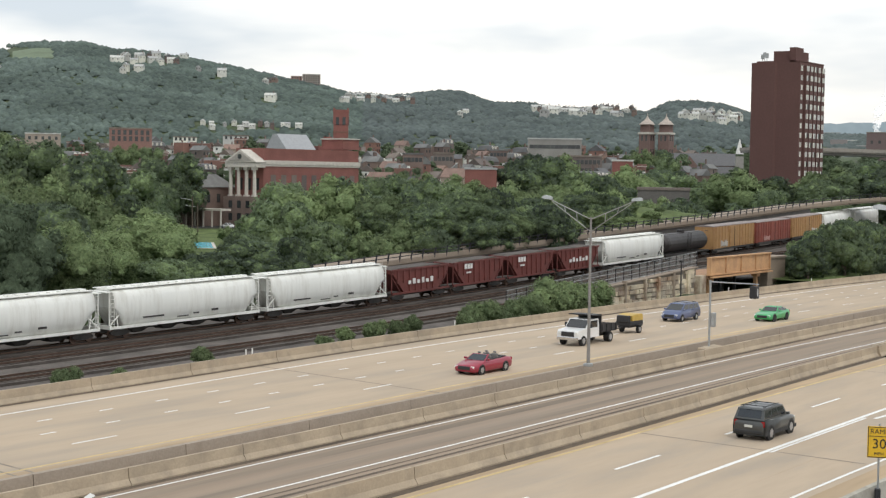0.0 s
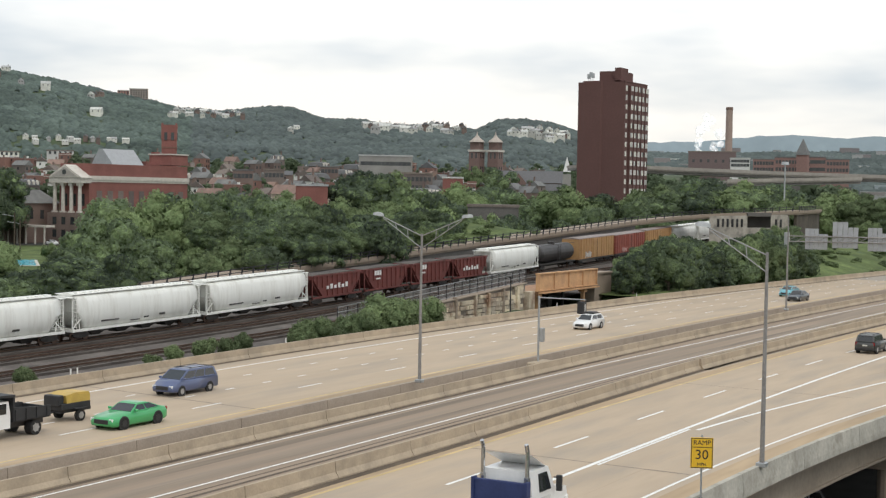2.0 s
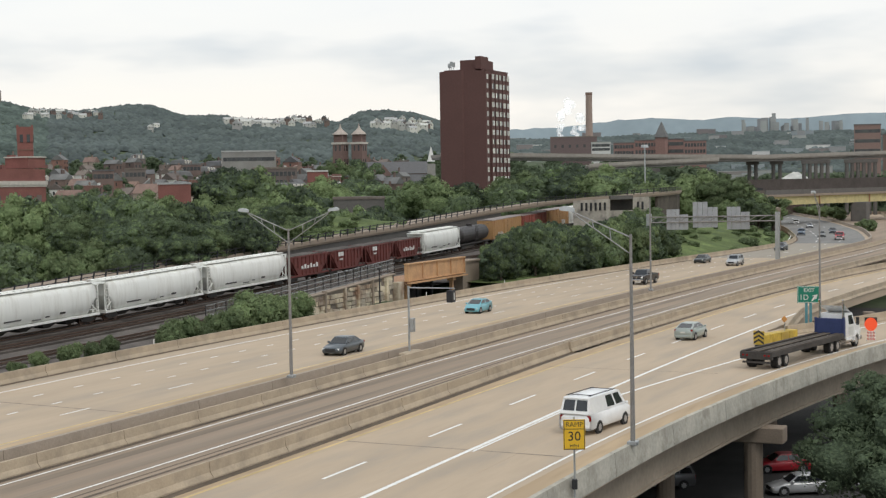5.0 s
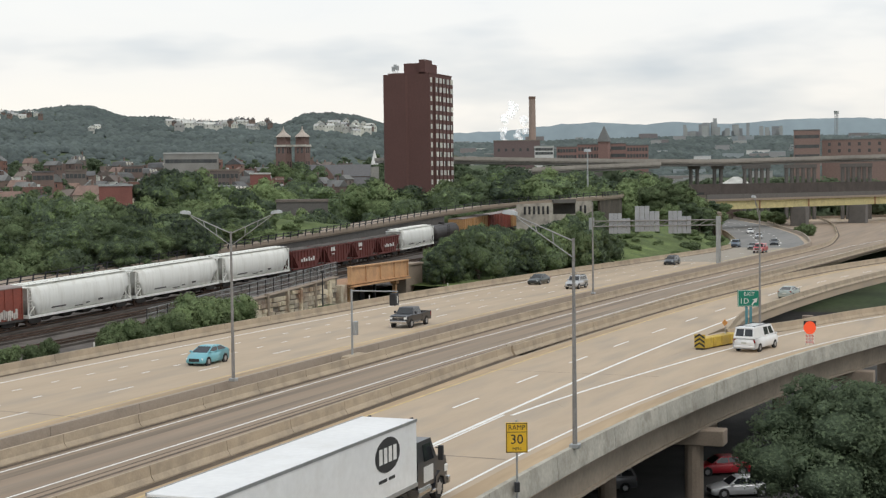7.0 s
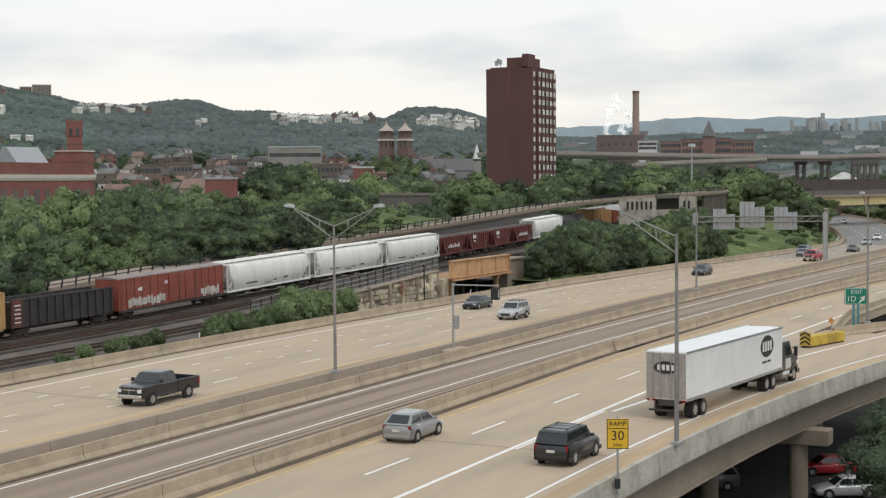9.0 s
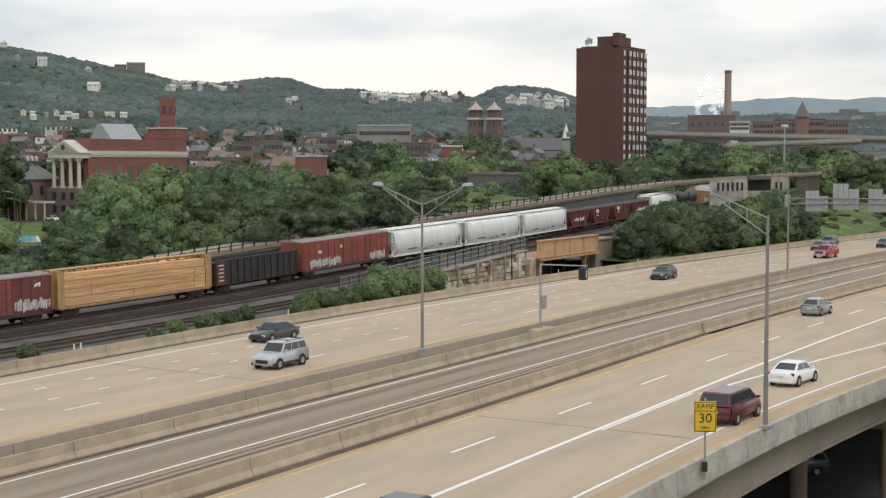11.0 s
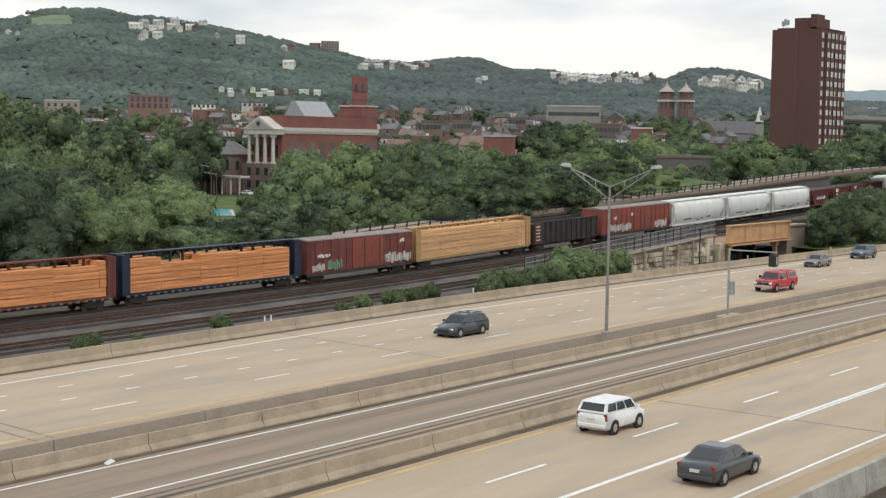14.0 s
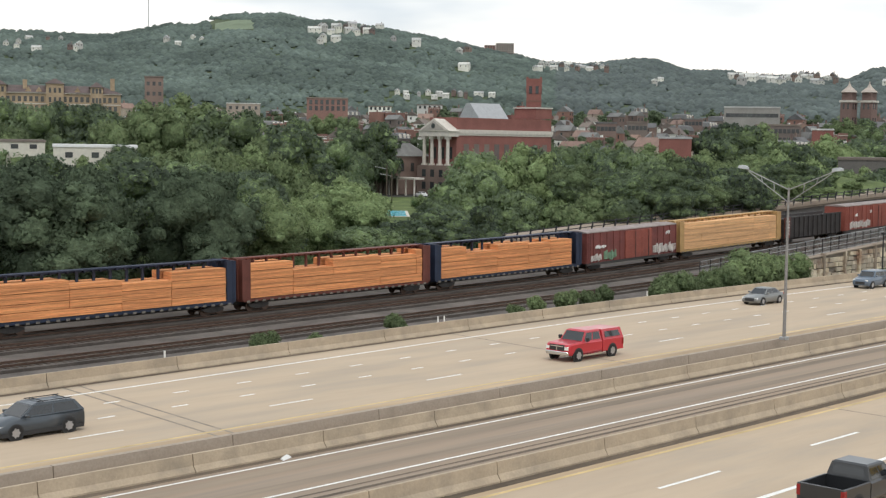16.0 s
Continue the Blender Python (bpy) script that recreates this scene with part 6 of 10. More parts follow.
# nose and bonnet heights, windscreen foot, roof start, roof end, glass tail, deck height, belt height
SEDAN = (0.70, 0.92, 0.27, 0.42, 0.70, 0.86, 0.98, 0.92)
COUPE = (0.74, 0.93, 0.33, 0.47, 0.68, 0.88, 0.99, 0.93)
HATCH = (0.74, 0.98, 0.24, 0.42, 0.84, 0.975, 1.02, 0.96)
PRIUS = (0.70, 1.0, 0.19, 0.42, 0.72, 0.955, 1.06, 0.97)
WAGON = (0.76, 0.99, 0.25, 0.41, 0.90, 0.985, 1.02, 0.98)
SUV = (0.95, 1.12, 0.27, 0.38, 0.93, 0.985, 1.15, 1.12)
MINIVAN = (0.80, 1.08, 0.17, 0.36, 0.93, 0.985, 1.10, 1.06)
SOUL = (0.88, 1.05, 0.21, 0.34, 0.92, 0.985, 1.12, 1.06)


def pickup(name, L, W, H, colour, label, cap=False, chrome=False, lifted=0.0):
    """A four-door pickup truck with an open bed, or with a cap on it."""
    c = thing(name, pose(0, 0, 0), label, "pickup truck")
    hw = W / 2
    f = lambda k: L / 2 - k * L
    z0, top = 0.42 + lifted, 1.18 + lifted * 1.6
    b = BM()
    rings = []
    for k, wk, lo, hi in ((0, 0.86, z0 + 0.1, top - 0.16), (0.02, 0.94, z0, top - 0.06), (0.06, 0.98, z0, top), (0.24, 1, z0, top + 0.05), (0.60, 1, z0, top + 0.03)):
        w = hw * wk
        rings.append([(f(k), -w * 0.92, lo), (f(k), -w, lo + 0.15), (f(k), -w, hi - 0.1), (f(k), -w * 0.9, hi), (f(k), w * 0.9, hi), (f(k), w, hi - 0.1), (f(k), w, lo + 0.15), (f(k), w * 0.92, lo)])
    loft(b, rings[::-1])
    part("body", b, colour, c)
    b = BM()
    zs = top + 0.03
    x0, x1 = f(0.61), f(1.0)
    for s in (-1, 1):
        box(b, x1, x0, min(s * hw, s * (hw - 0.1)), max(s * hw, s * (hw - 0.1)), z0, zs, 0.03)
    box(b, x1, x1 + 0.1, -hw + 0.02, hw - 0.02, z0 + 0.05, zs, 0.02)
    box(b, x0 - 0.06, x0, -hw + 0.02, hw - 0.02, z0, zs)
    box(b, x1 + 0.05, x0, -hw + 0.06, hw - 0.06, z0 + 0.02, z0 + 0.2)
    part("bed", b, colour, c)
    b = BM()
    box(b, x1 + 0.11, x0 - 0.07, -hw + 0.11, hw - 0.11, z0 + 0.2, z0 + 0.24)
    part("bed_liner", b, PLASTIC, c)
    wb, wt, rt, rb = f(0.25), f(0.335), f(0.585), f(0.605)
    yb, yt, zr = hw * 0.93, hw * 0.76, H - 0.06
    b = BM()
    loft(b, [[(wb, -yb, top), (wb, yb, top), (rb, yb, top), (rb, -yb, top)], [(wt, -yt, zr), (wt, yt, zr), (rt, yt, zr), (rt, -yt, zr)], [(wt - 0.15, -yt * 0.88, H), (wt - 0.15, yt * 0.88, H), (rt + 0.1, yt * 0.88, H), (rt + 0.1, -yt * 0.88, H)]])
    part("cab", b, colour, c)

    def pane(nm, P, m0, m1, n0, n1):
        lo0, lo1, hi1, hi0 = [Vector(p) for p in P]
        g = lambda u, v: lo0.lerp(lo1, u).lerp(hi0.lerp(hi1, u), v)
        pts = [g(m0, n0), g(m1, n0), g(m1, n1), g(m0, n1)]
        n = (pts[1] - pts[0]).cross(pts[2] - pts[0]).normalized() * 0.012
        part(nm, loft(BM(), [pts, [p + n for p in pts]]), GLASS, c)
    pane("windscreen", [(wb, -yb, top), (wb, yb, top), (wt, yt, zr), (wt, -yt, zr)], 0.05, 0.95, 0.1, 0.93)
    pane("rear_window", [(rb, yb, top), (rb, -yb, top), (rt, -yt, zr), (rt, yt, zr)], 0.1, 0.9, 0.2, 0.85)
    for P in ([(rb, -yb, top), (wb, -yb, top), (wt, -yt, zr), (rt, -yt, zr)], [(wb, yb, top), (rb, yb, top), (rt, yt, zr), (wt, yt, zr)]):
        pane("side_window", P, 0.07, 0.46, 0.14, 0.86)
        pane("side_window", P, 0.52, 0.93, 0.14, 0.86)
    if cap:
        b = BM()
        loft(b, [[(x1 + 0.02, -hw * 0.97, zs), (x1 + 0.02, hw * 0.97, zs), (x0, hw * 0.97, zs), (x0, -hw * 0.97, zs)], [(x1 + 0.18, -hw * 0.8, H - 0.05), (x1 + 0.18, hw * 0.8, H - 0.05), (x0 - 0.03, hw * 0.8, H - 0.05), (x0 - 0.03, -hw * 0.8, H - 0.05)]])
        cp = part("bed_cap", b, colour, c)
        for s in (-1, 1):
            b = BM()
            y0, y1 = s * hw * 0.955, s * hw * 0.83
            loft(b, [[(x1 + 0.35, y0, zs + 0.12), (x0 - 0.25, y0, zs + 0.12), (x0 - 0.3, y1, H - 0.2), (x1 + 0.45, y1, H - 0.2)], [(x1 + 0.35, y0 + s * 0.014, zs + 0.12), (x0 - 0.25, y0 + s * 0.014, zs + 0.12), (x0 - 0.3, y1 + s * 0.014, H - 0.2), (x1 + 0.45, y1 + s * 0.014, H - 0.2)]])
            part("cap_window", b, GLASS, cp)
    b = BM()
    box(b, L / 2 - 0.12, L / 2 + 0.06, -hw * 0.9, hw * 0.9, z0 + 0.02, z0 + 0.26, 0.04)
    part("front_bumper", b, CHROME if chrome else PLASTIC, c)
    b = BM()
    box(b, -L / 2 - 0.12, -L / 2 + 0.03, -hw * 0.9, hw * 0.9, z0 + 0.02, z0 + 0.2, 0.03)
    part("rear_bumper", b, CHROME if chrome else PLASTIC, c)
    b = BM()
    box(b, L / 2 - 0.06, L / 2 + 0.015, -hw * 0.6, hw * 0.6, z0 + 0.30, top - 0.08, 0.02)
    g = part("grille", b, PLASTIC, c)
    if chrome:
        b = BM()
        box(b, L / 2, L / 2 + 0.03, -hw * 0.5, hw * 0.5, z0 + 0.55, z0 + 0.61)
        box(b, L / 2, L / 2 + 0.03, -0.03, 0.03, z0 + 0.32, top - 0.12)
        part("grille_bar", b, CHROME, g)
        for s in (-1, 1):
            b = BM()
            box(b, -L * 0.1, L * 0.28, min(s * hw, s * (hw + 0.12)), max(s * hw, s * (hw + 0.12)), z0 - 0.1, z0)
            part("running_board", b, CHROME, c)
    for s in (-1, 1):
        b = BM()
        box(b, L / 2 - 0.22, L / 2 + 0.005, s * hw * 0.74 - 0.17, s * hw * 0.74 + 0.15, top - 0.42, top - 0.16, 0.03)
        part("headlight", b, LENS, c)
        b = BM()
        box(b, -L / 2 - 0.012, -L / 2 + 0.2, s * hw * 0.93 - 0.09, s * hw * 0.93 + 0.08, z0 + 0.3, zs - 0.06, 0.02)
        part("taillight", b, TAIL, c)
        b = BM()
        box(b, wb - 0.4, wb - 0.2, min(s * hw, s * (hw + 0.22)), max(s * hw, s * (hw + 0.22)), top + 0.06, top + 0.3, 0.03)
        part("door_mirror", b, PLASTIC, c)
        for k in (0.165, 0.79):
            r = 0.40 + lifted * 0.3
            part("wheel_arch", rod(BM(), (f(k), s * (hw - 0.14), r), (f(k), s * (hw + 0.006), r), r + 0.1, n=20), PLASTIC, c)
            wheel(c, f(k), s * (hw - 0.1), r, 0.27)
    return c


def van(L, W, H, label, ladder_rack):
    c = car("van", L, W, H, paint("white_van_paint", (0.78, 0.78, 0.77)), (1.02, 1.22, 0.14, 0.27, 0.95, 0.992, 1.18, 1.18), label, "van", rack="rack" if ladder_rack else "", panel=True)
    return c


def rig_wheels(c, xs, r=0.5, y=0.95, dual=True):
    for x in xs:
        for s in (-1, 1):
            wheel(c, x, s * y, r, 0.52 if dual else 0.3)


def semi(trailer, label):
    """A tractor with a long trailer; the origin is mid-way along."""
    c = thing("semi_truck", pose(0, 0, 0), label, "truck")
    white = paint("white_truck_paint", (0.76, 0.76, 0.75))
    colour = white if trailer == "flat" else paint("black_truck_paint", (0.03, 0.03, 0.035))
    n = 9.6                                    # nose
    b = BM()
    prism(b, [(n - 2.7, 0.9), (n, 0.75), (n, 1.3), (n - 0.15, 1.75), (n - 1.5, 1.95), (n - 1.75, 1.95), (n - 2.7, 1.95)], -0.95, 0.95)
    part("bonnet", b, colour, c)
    b = BM()
    loft(b, [[(x, -1.15, 0.85), (x, 1.15, 0.85), (x, 1.15, 2.0), (x - k, 1.05, 2.9), (x - k, -1.05, 2.9), (x, -1.15, 2.0)] for x, k in ((n - 3.9, 0.0), (n - 1.75, 0.45))])
    cab = part("cab", b, colour, c)
    for s in (-1, 1):
        g = BM()
        y0, y1 = s * 1.155, s * 1.075
        loft(g, [[(n - 3.2, y0, 1.98), (n - 2.1, y0, 1.98), (n - 2.4, y1, 2.72), (n - 3.2, y1, 2.72)], [(n - 3.2, y0 + s * 0.02, 1.98), (n - 2.1, y0 + s * 0.02, 1.98), (n - 2.4, y1 + s * 0.02, 2.72), (n - 3.2, y1 + s * 0.02, 2.72)]])
        part("side_window", g, GLASS, cab)
        g = BM()
        box(g, n - 1.9, n - 1.75, s * 1.4 - 0.12, s * 1.4 + 0.12, 1.85, 2.5, 0.02)
        rod(g, (n - 1.85, s * 1.15, 2.4), (n - 1.85, s * 1.4, 2.4), 0.03, n=5)
        part("door_mirror", g, PLASTIC, cab)
        g = BM()
        box(g, n - 0.3, n + 0.02, s * 0.82 - 0.18, s * 0.82 + 0.16, 1.0, 1.35, 0.04)
        part("headlight", g, LENS, c)
        g = BM()
        prism(g, [(n - 2.05, 0.55), (n - 1.9, 1.1), (n - 1.4, 1.3), (n - 0.85, 1.1), (n - 0.65, 0.55), (n - 0.85, 0.55), (n - 1.0, 0.95), (n - 1.4, 1.1), (n - 1.75, 0.95), (n - 1.85, 0.55)], min(s * 0.8, s * 1.2), max(s * 0.8, s * 1.2))
        part("fender", g, colour, c)
        part("fuel_tank", rod(BM(), (n - 3.9, s * 0.9, 0.72), (n - 2.5, s * 0.9, 0.72), 0.31, n=12), CHROME, c)
        wheel(c, n - 1.4, s * 0.98, 0.5, 0.3)
    g = BM()
    loft(g, [[(n - 1.72, -0.95, 2.05), (n - 1.72, 0.95, 2.05), (n - 2.1, 0.9, 2.8), (n - 2.1, -0.9, 2.8)], [(n - 1.69, -0.95, 2.06), (n - 1.69, 0.95, 2.06), (n - 2.07, 0.9, 2.81), (n - 2.07, -0.9, 2.81)]])
    part("windscreen", g, GLASS, cab)
    g = BM()
    box(g, n - 0.15, n + 0.08, -1.1, 1.1, 0.45, 0.8, 0.04)
    part("front_bumper", g, CHROME, c)
    g = BM()
    box(g, n - 7.6, n - 1.0, -0.42, 0.42, 0.62, 0.92)
    part("chassis", g, GREY_TRIM, c)
    rig_wheels(c, (n - 5.9, n - 7.2))
    for s in (-1, 1):
        g = BM()
        rod(g, (n - 4.05, s * 1.0, 0.9), (n - 4.05, s * 1.0, 3.75), 0.09, n=8)
        rod(g, (n - 4.05, s * 1.0, 3.75), (n - 4.18, s * 1.0, 4.05), 0.09, n=8)
        rod(g, (n - 4.05, s * 1.0, 1.5), (n - 4.05, s * 1.0, 2.7), 0.13, n=8)
        part("exhaust_stack", g, CHROME if trailer == "flat" else GREY_TRIM, c)
        part("step", box(BM(), n - 2.4, n - 1.95, min(s * 1.0, s * 1.22), max(s * 1.0, s * 1.22), 0.45, 0.6, 0.02), CHROME, c)
        part("door_panel", box(BM(), n - 3.25, n - 2.15, min(s * 1.15, s * 1.165), max(s * 1.15, s * 1.165), 1.05, 1.75), mat("white_door_marking", (0.6, 0.6, 0.58), 0.5), c)
    if trailer == "flat":
        g = BM()
        loft(g, [[(n - 2.3, -1.0, 2.9), (n - 2.3, 1.0, 2.9), (n - 2.5, 0.95, 2.96), (n - 2.5, -0.95, 2.96)], [(n - 3.7, -1.1, 3.5), (n - 3.7, 1.1, 3.5), (n - 3.75, 1.05, 3.55), (n - 3.75, -1.05, 3.55)]])
        part("roof_fairing", g, white, cab)
        g = BM()
        box(g, n - 4.5, n - 4.35, -1.2, 1.2, 1.2, 2.55, 0.03)
        box(g, n - 4.6, n - 4.25, -1.25, -1.15, 1.1, 2.6)
        box(g, n - 4.6, n - 4.25, 1.15, 1.25, 1.1, 2.6)
        part("headboard", g, mat("navy_blue_board", (0.03, 0.045, 0.13), 0.6, var=0.15), c, "navy blue headboard")
        wood = mat("dark_worn_timber", (0.085, 0.068, 0.058), 0.85, var=0.3, scale=1, fine=8, stretch=(0.2, 2, 1), island=0.4)
        x0, x1 = -9.6, n - 4.6
        g = BM()
        for y in (-1.2, -0.5, 0.5, 1.2):
            box(g, x0, x1, y - 0.09, y + 0.09, 0.95, 1.3)
        for k in range(12):
            x = x0 + 0.3 + k * (x1 - x0 - 0.6) / 11
            box(g, x - 0.08, x + 0.08, -1.2, 1.2, 1.0, 1.22)
        part("trailer_frame", g, GREY_TRIM, c)
        g = BM()
        for k in range(7):
            y = -1.22 + k * 0.36
            if k in (2, 5):
                continue
            box(g, x0 + 0.05, x1, y, y + 0.28, 1.3, 1.38)
        part("trailer_deck", g, wood, c, "dark worn timber planks")
        g = BM()
        box(g, x0 - 0.1, x0 + 0.1, -1.28, 1.28, 0.75, 1.32, 0.02)
        box(g, x0 - 0.05, x0 + 0.05, -1.1, 1.1, 0.45, 0.6)
        t = part("rear_beam", g, GREY_TRIM, c)
        for y in (-1.0, -0.7, 0.7, 1.0):
            part("taillight", box(BM(), x0 - 0.14, x0 - 0.09, y - 0.08, y + 0.08, 1.0, 1.12), TAIL, t)
        rig_wheels(c, (x0 + 1.4, x0 + 2.7))
    else:
        x0, x1 = -11.6, n - 4.3
        skin = mat("white_trailer_skin", (0.77, 0.77, 0.76), 0.45, var=0.05, scale=0.3, fine=3, stain=(0.6, 0.58, 0.54), stain_amount=0.4, stain_scale=0.4)
        g = BM()
        box(g, x0, x1, -1.28, 1.28, 1.2, 4.05, 0.03)
        t = part("trailer_box", g, skin, c)
        g = BM()
        for s in (-1, 1):
            box(g, x0 - 0.01, x1 + 0.01, s * 1.29 - 0.02, s * 1.29 + 0.02, 1.14, 1.32)
            box(g, x0 - 0.01, x1 + 0.01, s * 1.29 - 0.02, s * 1.29 + 0.02, 3.95, 4.07)
        part("trailer_rail", g, STEEL, t)
        g = BM()
        door = mat("weathered_trailer_door", (0.33, 0.30, 0.27), 0.6, var=0.15, scale=0.6, fine=4)
        for y0, y1 in ((-1.24, -0.03), (0.03, 1.24)):
            box(g, x0 - 0.05, x0 - 0.005, y0, y1, 1.28, 3.95, 0.01)
        d = part("rear_door", g, door, t, "weathered grey double rear doors")
        g = BM()
        for y in (-0.8, -0.35, 0.35, 0.8):
            rod(g, (x0 - 0.08, y, 1.25), (x0 - 0.08, y, 3.95), 0.03, n=6)
        part("lock_rod", g, STEEL, d)
        logo_mark(t, x0 - 0.07, 0, 3.1, 1.5, 0.75, "rear")
        logo_mark(t, x1 - 3.1, -1.285, 3.05, 2.5, 1.45, "side")
        g = BM()
        box(g, x1 - 4.0, x1 - 3.2, -1.3, -1.27, 1.97, 2.1)
        box(g, x1 - 3.0, x1 - 2.4, -1.3, -1.27, 1.97, 2.1)
        part("lettering", g, PLASTIC, t, "small dark lettering drawn as bars")
        g = BM()
        box(g, x0, x0 + 3.8, -0.5, 0.5, 0.85, 1.2)
        box(g, x0 - 0.02, x0 + 0.08, -1.1, 1.1, 0.5, 0.62)
        for y in (-0.7, 0.7):
            box(g, x0, x0 + 0.08, y - 0.05, y + 0.05, 0.6, 1.2)
        part("trailer_frame", g, GREY_TRIM, c)
        for y in (-1.1, -0.8, 0.8, 1.1):
            part("taillight", box(BM(), x0 - 0.06, x0 + 0.02, y - 0.09, y + 0.09, 1.1, 1.22), TAIL, t)
        rig_wheels(c, (x0 + 1.5, x0 + 2.8))
        for s in (-1, 1):
            g = rod(BM(), (n - 4.05, s * 1.0, 0.9), (n - 4.05, s * 1.0, 3.7), 0.08, n=8)
            part("exhaust_stack", g, CHROME, c)
    return c


def logo_mark(parent, x, y, z, w, h, face):
    """A plain dark oval with pale bars."""
    g = BM()
    n = 20
    oval = [(w / 2 * math.cos(2 * math.pi * i / n), h / 2 * math.sin(2 * math.pi * i / n)) for i in range(n)]
    if face == "side":
        loft(g, [[(x + a, y - 0.006, z + b) for a, b in oval], [(x + a, y - 0.012, z + b) for a, b in oval]])
    else:
        loft(g, [[(x, y + a, z + b) for a, b in oval], [(x - 0.01, y + a, z + b) for a, b in oval]])
    o = part("emblem", g, PLASTIC, parent, "dark oval emblem with pale bars")
    g = BM()
    for k in range(4):
        a = (k - 1.5) * w * 0.19
        if face == "side":
            box(g, x + a - w * 0.065, x + a + w * 0.065, y - 0.02, y - 0.013, z - h * 0.22, z + h * 0.22)
        else:
            box(g, x - 0.02, x - 0.012, y + a - w * 0.065, y + a + w * 0.065, z - h * 0.22, z + h * 0.22)
    part("emblem_bar", g, BRIGHT, o)


def dump_truck():
    c = thing("dump_truck", pose(0, 0, 0), "small white dump truck with a black tipper body", "truck")
    white = paint("white_truck_paint", (0.76, 0.76, 0.75))
    b = BM()
    prism(b, [(1.0, 0.6), (3.2, 0.6), (3.25, 1.0), (3.1, 1.3), (1.9, 1.42), (1.25, 2.1), (-0.1, 2.12), (-0.25, 1.4), (-0.25, 0.6)], -1.0, 1.0)
    cab = part("cab", b, white, c)
    for s in (-1, 1):
        g = BM()
        prism(g, [(0.05, 1.42), (1.6, 1.42), (1.15, 2.0), (0.05, 2.0)], min(s * 1.0, s * 1.012), max(s * 1.0, s * 1.012))
        part("side_window", g, GLASS, cab)
        part("headlight", box(BM(), 3.08, 3.27, s * 0.8 - 0.15, s * 0.8 + 0.13, 0.98, 1.2, 0.02), LENS, cab)
        part("door_mirror", box(BM(), 1.4, 1.55, s * 1.2 - 0.1, s * 1.2 + 0.1, 1.45, 1.8, 0.02), PLASTIC, cab)
        wheel(c, 2.35, s * 0.9, 0.42, 0.28)
        wheel(c, -2.1, s * 0.85, 0.42, 0.5)
    g = BM()
    loft(g, [[(1.92, -0.92, 1.44), (1.92, 0.92, 1.44), (1.3, 0.88, 2.05), (1.3, -0.88, 2.05)], [(1.94, -0.92, 1.46), (1.94, 0.92, 1.46), (1.32, 0.88, 2.07), (1.32, -0.88, 2.07)]])
    part("windscreen", g, GLASS, cab)
    part("grille", box(BM(), 3.2, 3.29, -0.6, 0.6, 0.8, 1.18, 0.02), PLASTIC, cab)
    part("front_bumper", box(BM(), 3.15, 3.35, -1.0, 1.0, 0.5, 0.74, 0.03), CHROME, cab)
    g = BM()
    for s in (-1, 1):
        prism(g, [(-3.2, 1.0), (-0.4, 1.0), (-0.4, 1.75), (-3.2, 1.55)], s * 1.08 - 0.05, s * 1.08 + 0.05)
        for k in range(4):
            box(g, -3.0 + k * 0.8, -2.88 + k * 0.8, s * 1.15 - 0.04, s * 1.15 + 0.04, 1.0, 1.6)
    box(g, -0.5, -0.38, -1.1, 1.1, 1.0, 2.35)
    prism(g, [(-0.5, 2.3), (1.2, 2.42), (1.25, 2.52), (-0.5, 2.45)], -1.12, 1.12)
    box(g, -3.25, -3.15, -1.1, 1.1, 0.95, 1.5)
    box(g, -3.2, -0.4, -1.05, 1.05, 0.9, 1.1)
    part("tipper_body", g, STEEL_DARK, c, "black steel tipper body")
    part("chassis", box(BM(), -3.3, 3.0, -0.45, 0.45, 0.5, 0.85), GREY_TRIM, c)
    return c


def compressor():
    c = thing("compressor_trailer", pose(0, 0, 0), "yellow compressor trailer towed behind the truck", "trailer")
    g = BM()
    prism(g, [(-1.1, 1.12), (0.85, 1.12), (0.95, 1.6), (0.2, 1.72), (-1.0, 1.68), (-1.12, 1.4)], -0.72, 0.72)
    part("engine_bay", box(BM(), -1.15, 1.3, -0.74, 0.74, 0.72, 1.12, 0.04), STEEL_DARK, c)
    part("tool_box", box(BM(), 0.98, 1.45, -0.6, 0.6, 1.0, 1.62, 0.04), STEEL_DARK, c)
    part("housing", g, mat("machine_yellow", (0.52, 0.35, 0.08), 0.5, var=0.15), c)
    g = BM()
    box(g, -1.3, 1.2, -0.6, 0.6, 0.55, 0.75)
    rod(g, (1.1, 0, 0.6), (2.4, 0, 0.55), 0.06, n=6)
    part("frame", g, STEEL_DARK, c)
    for s in (-1, 1):
        wheel(c, -0.1, s * 0.85, 0.35, 0.24)
        part("fender", box(BM(), -0.6, 0.4, s * 0.88 - 0.15, s * 0.88 + 0.15, 0.74, 0.8), STEEL_DARK, c)
    return c


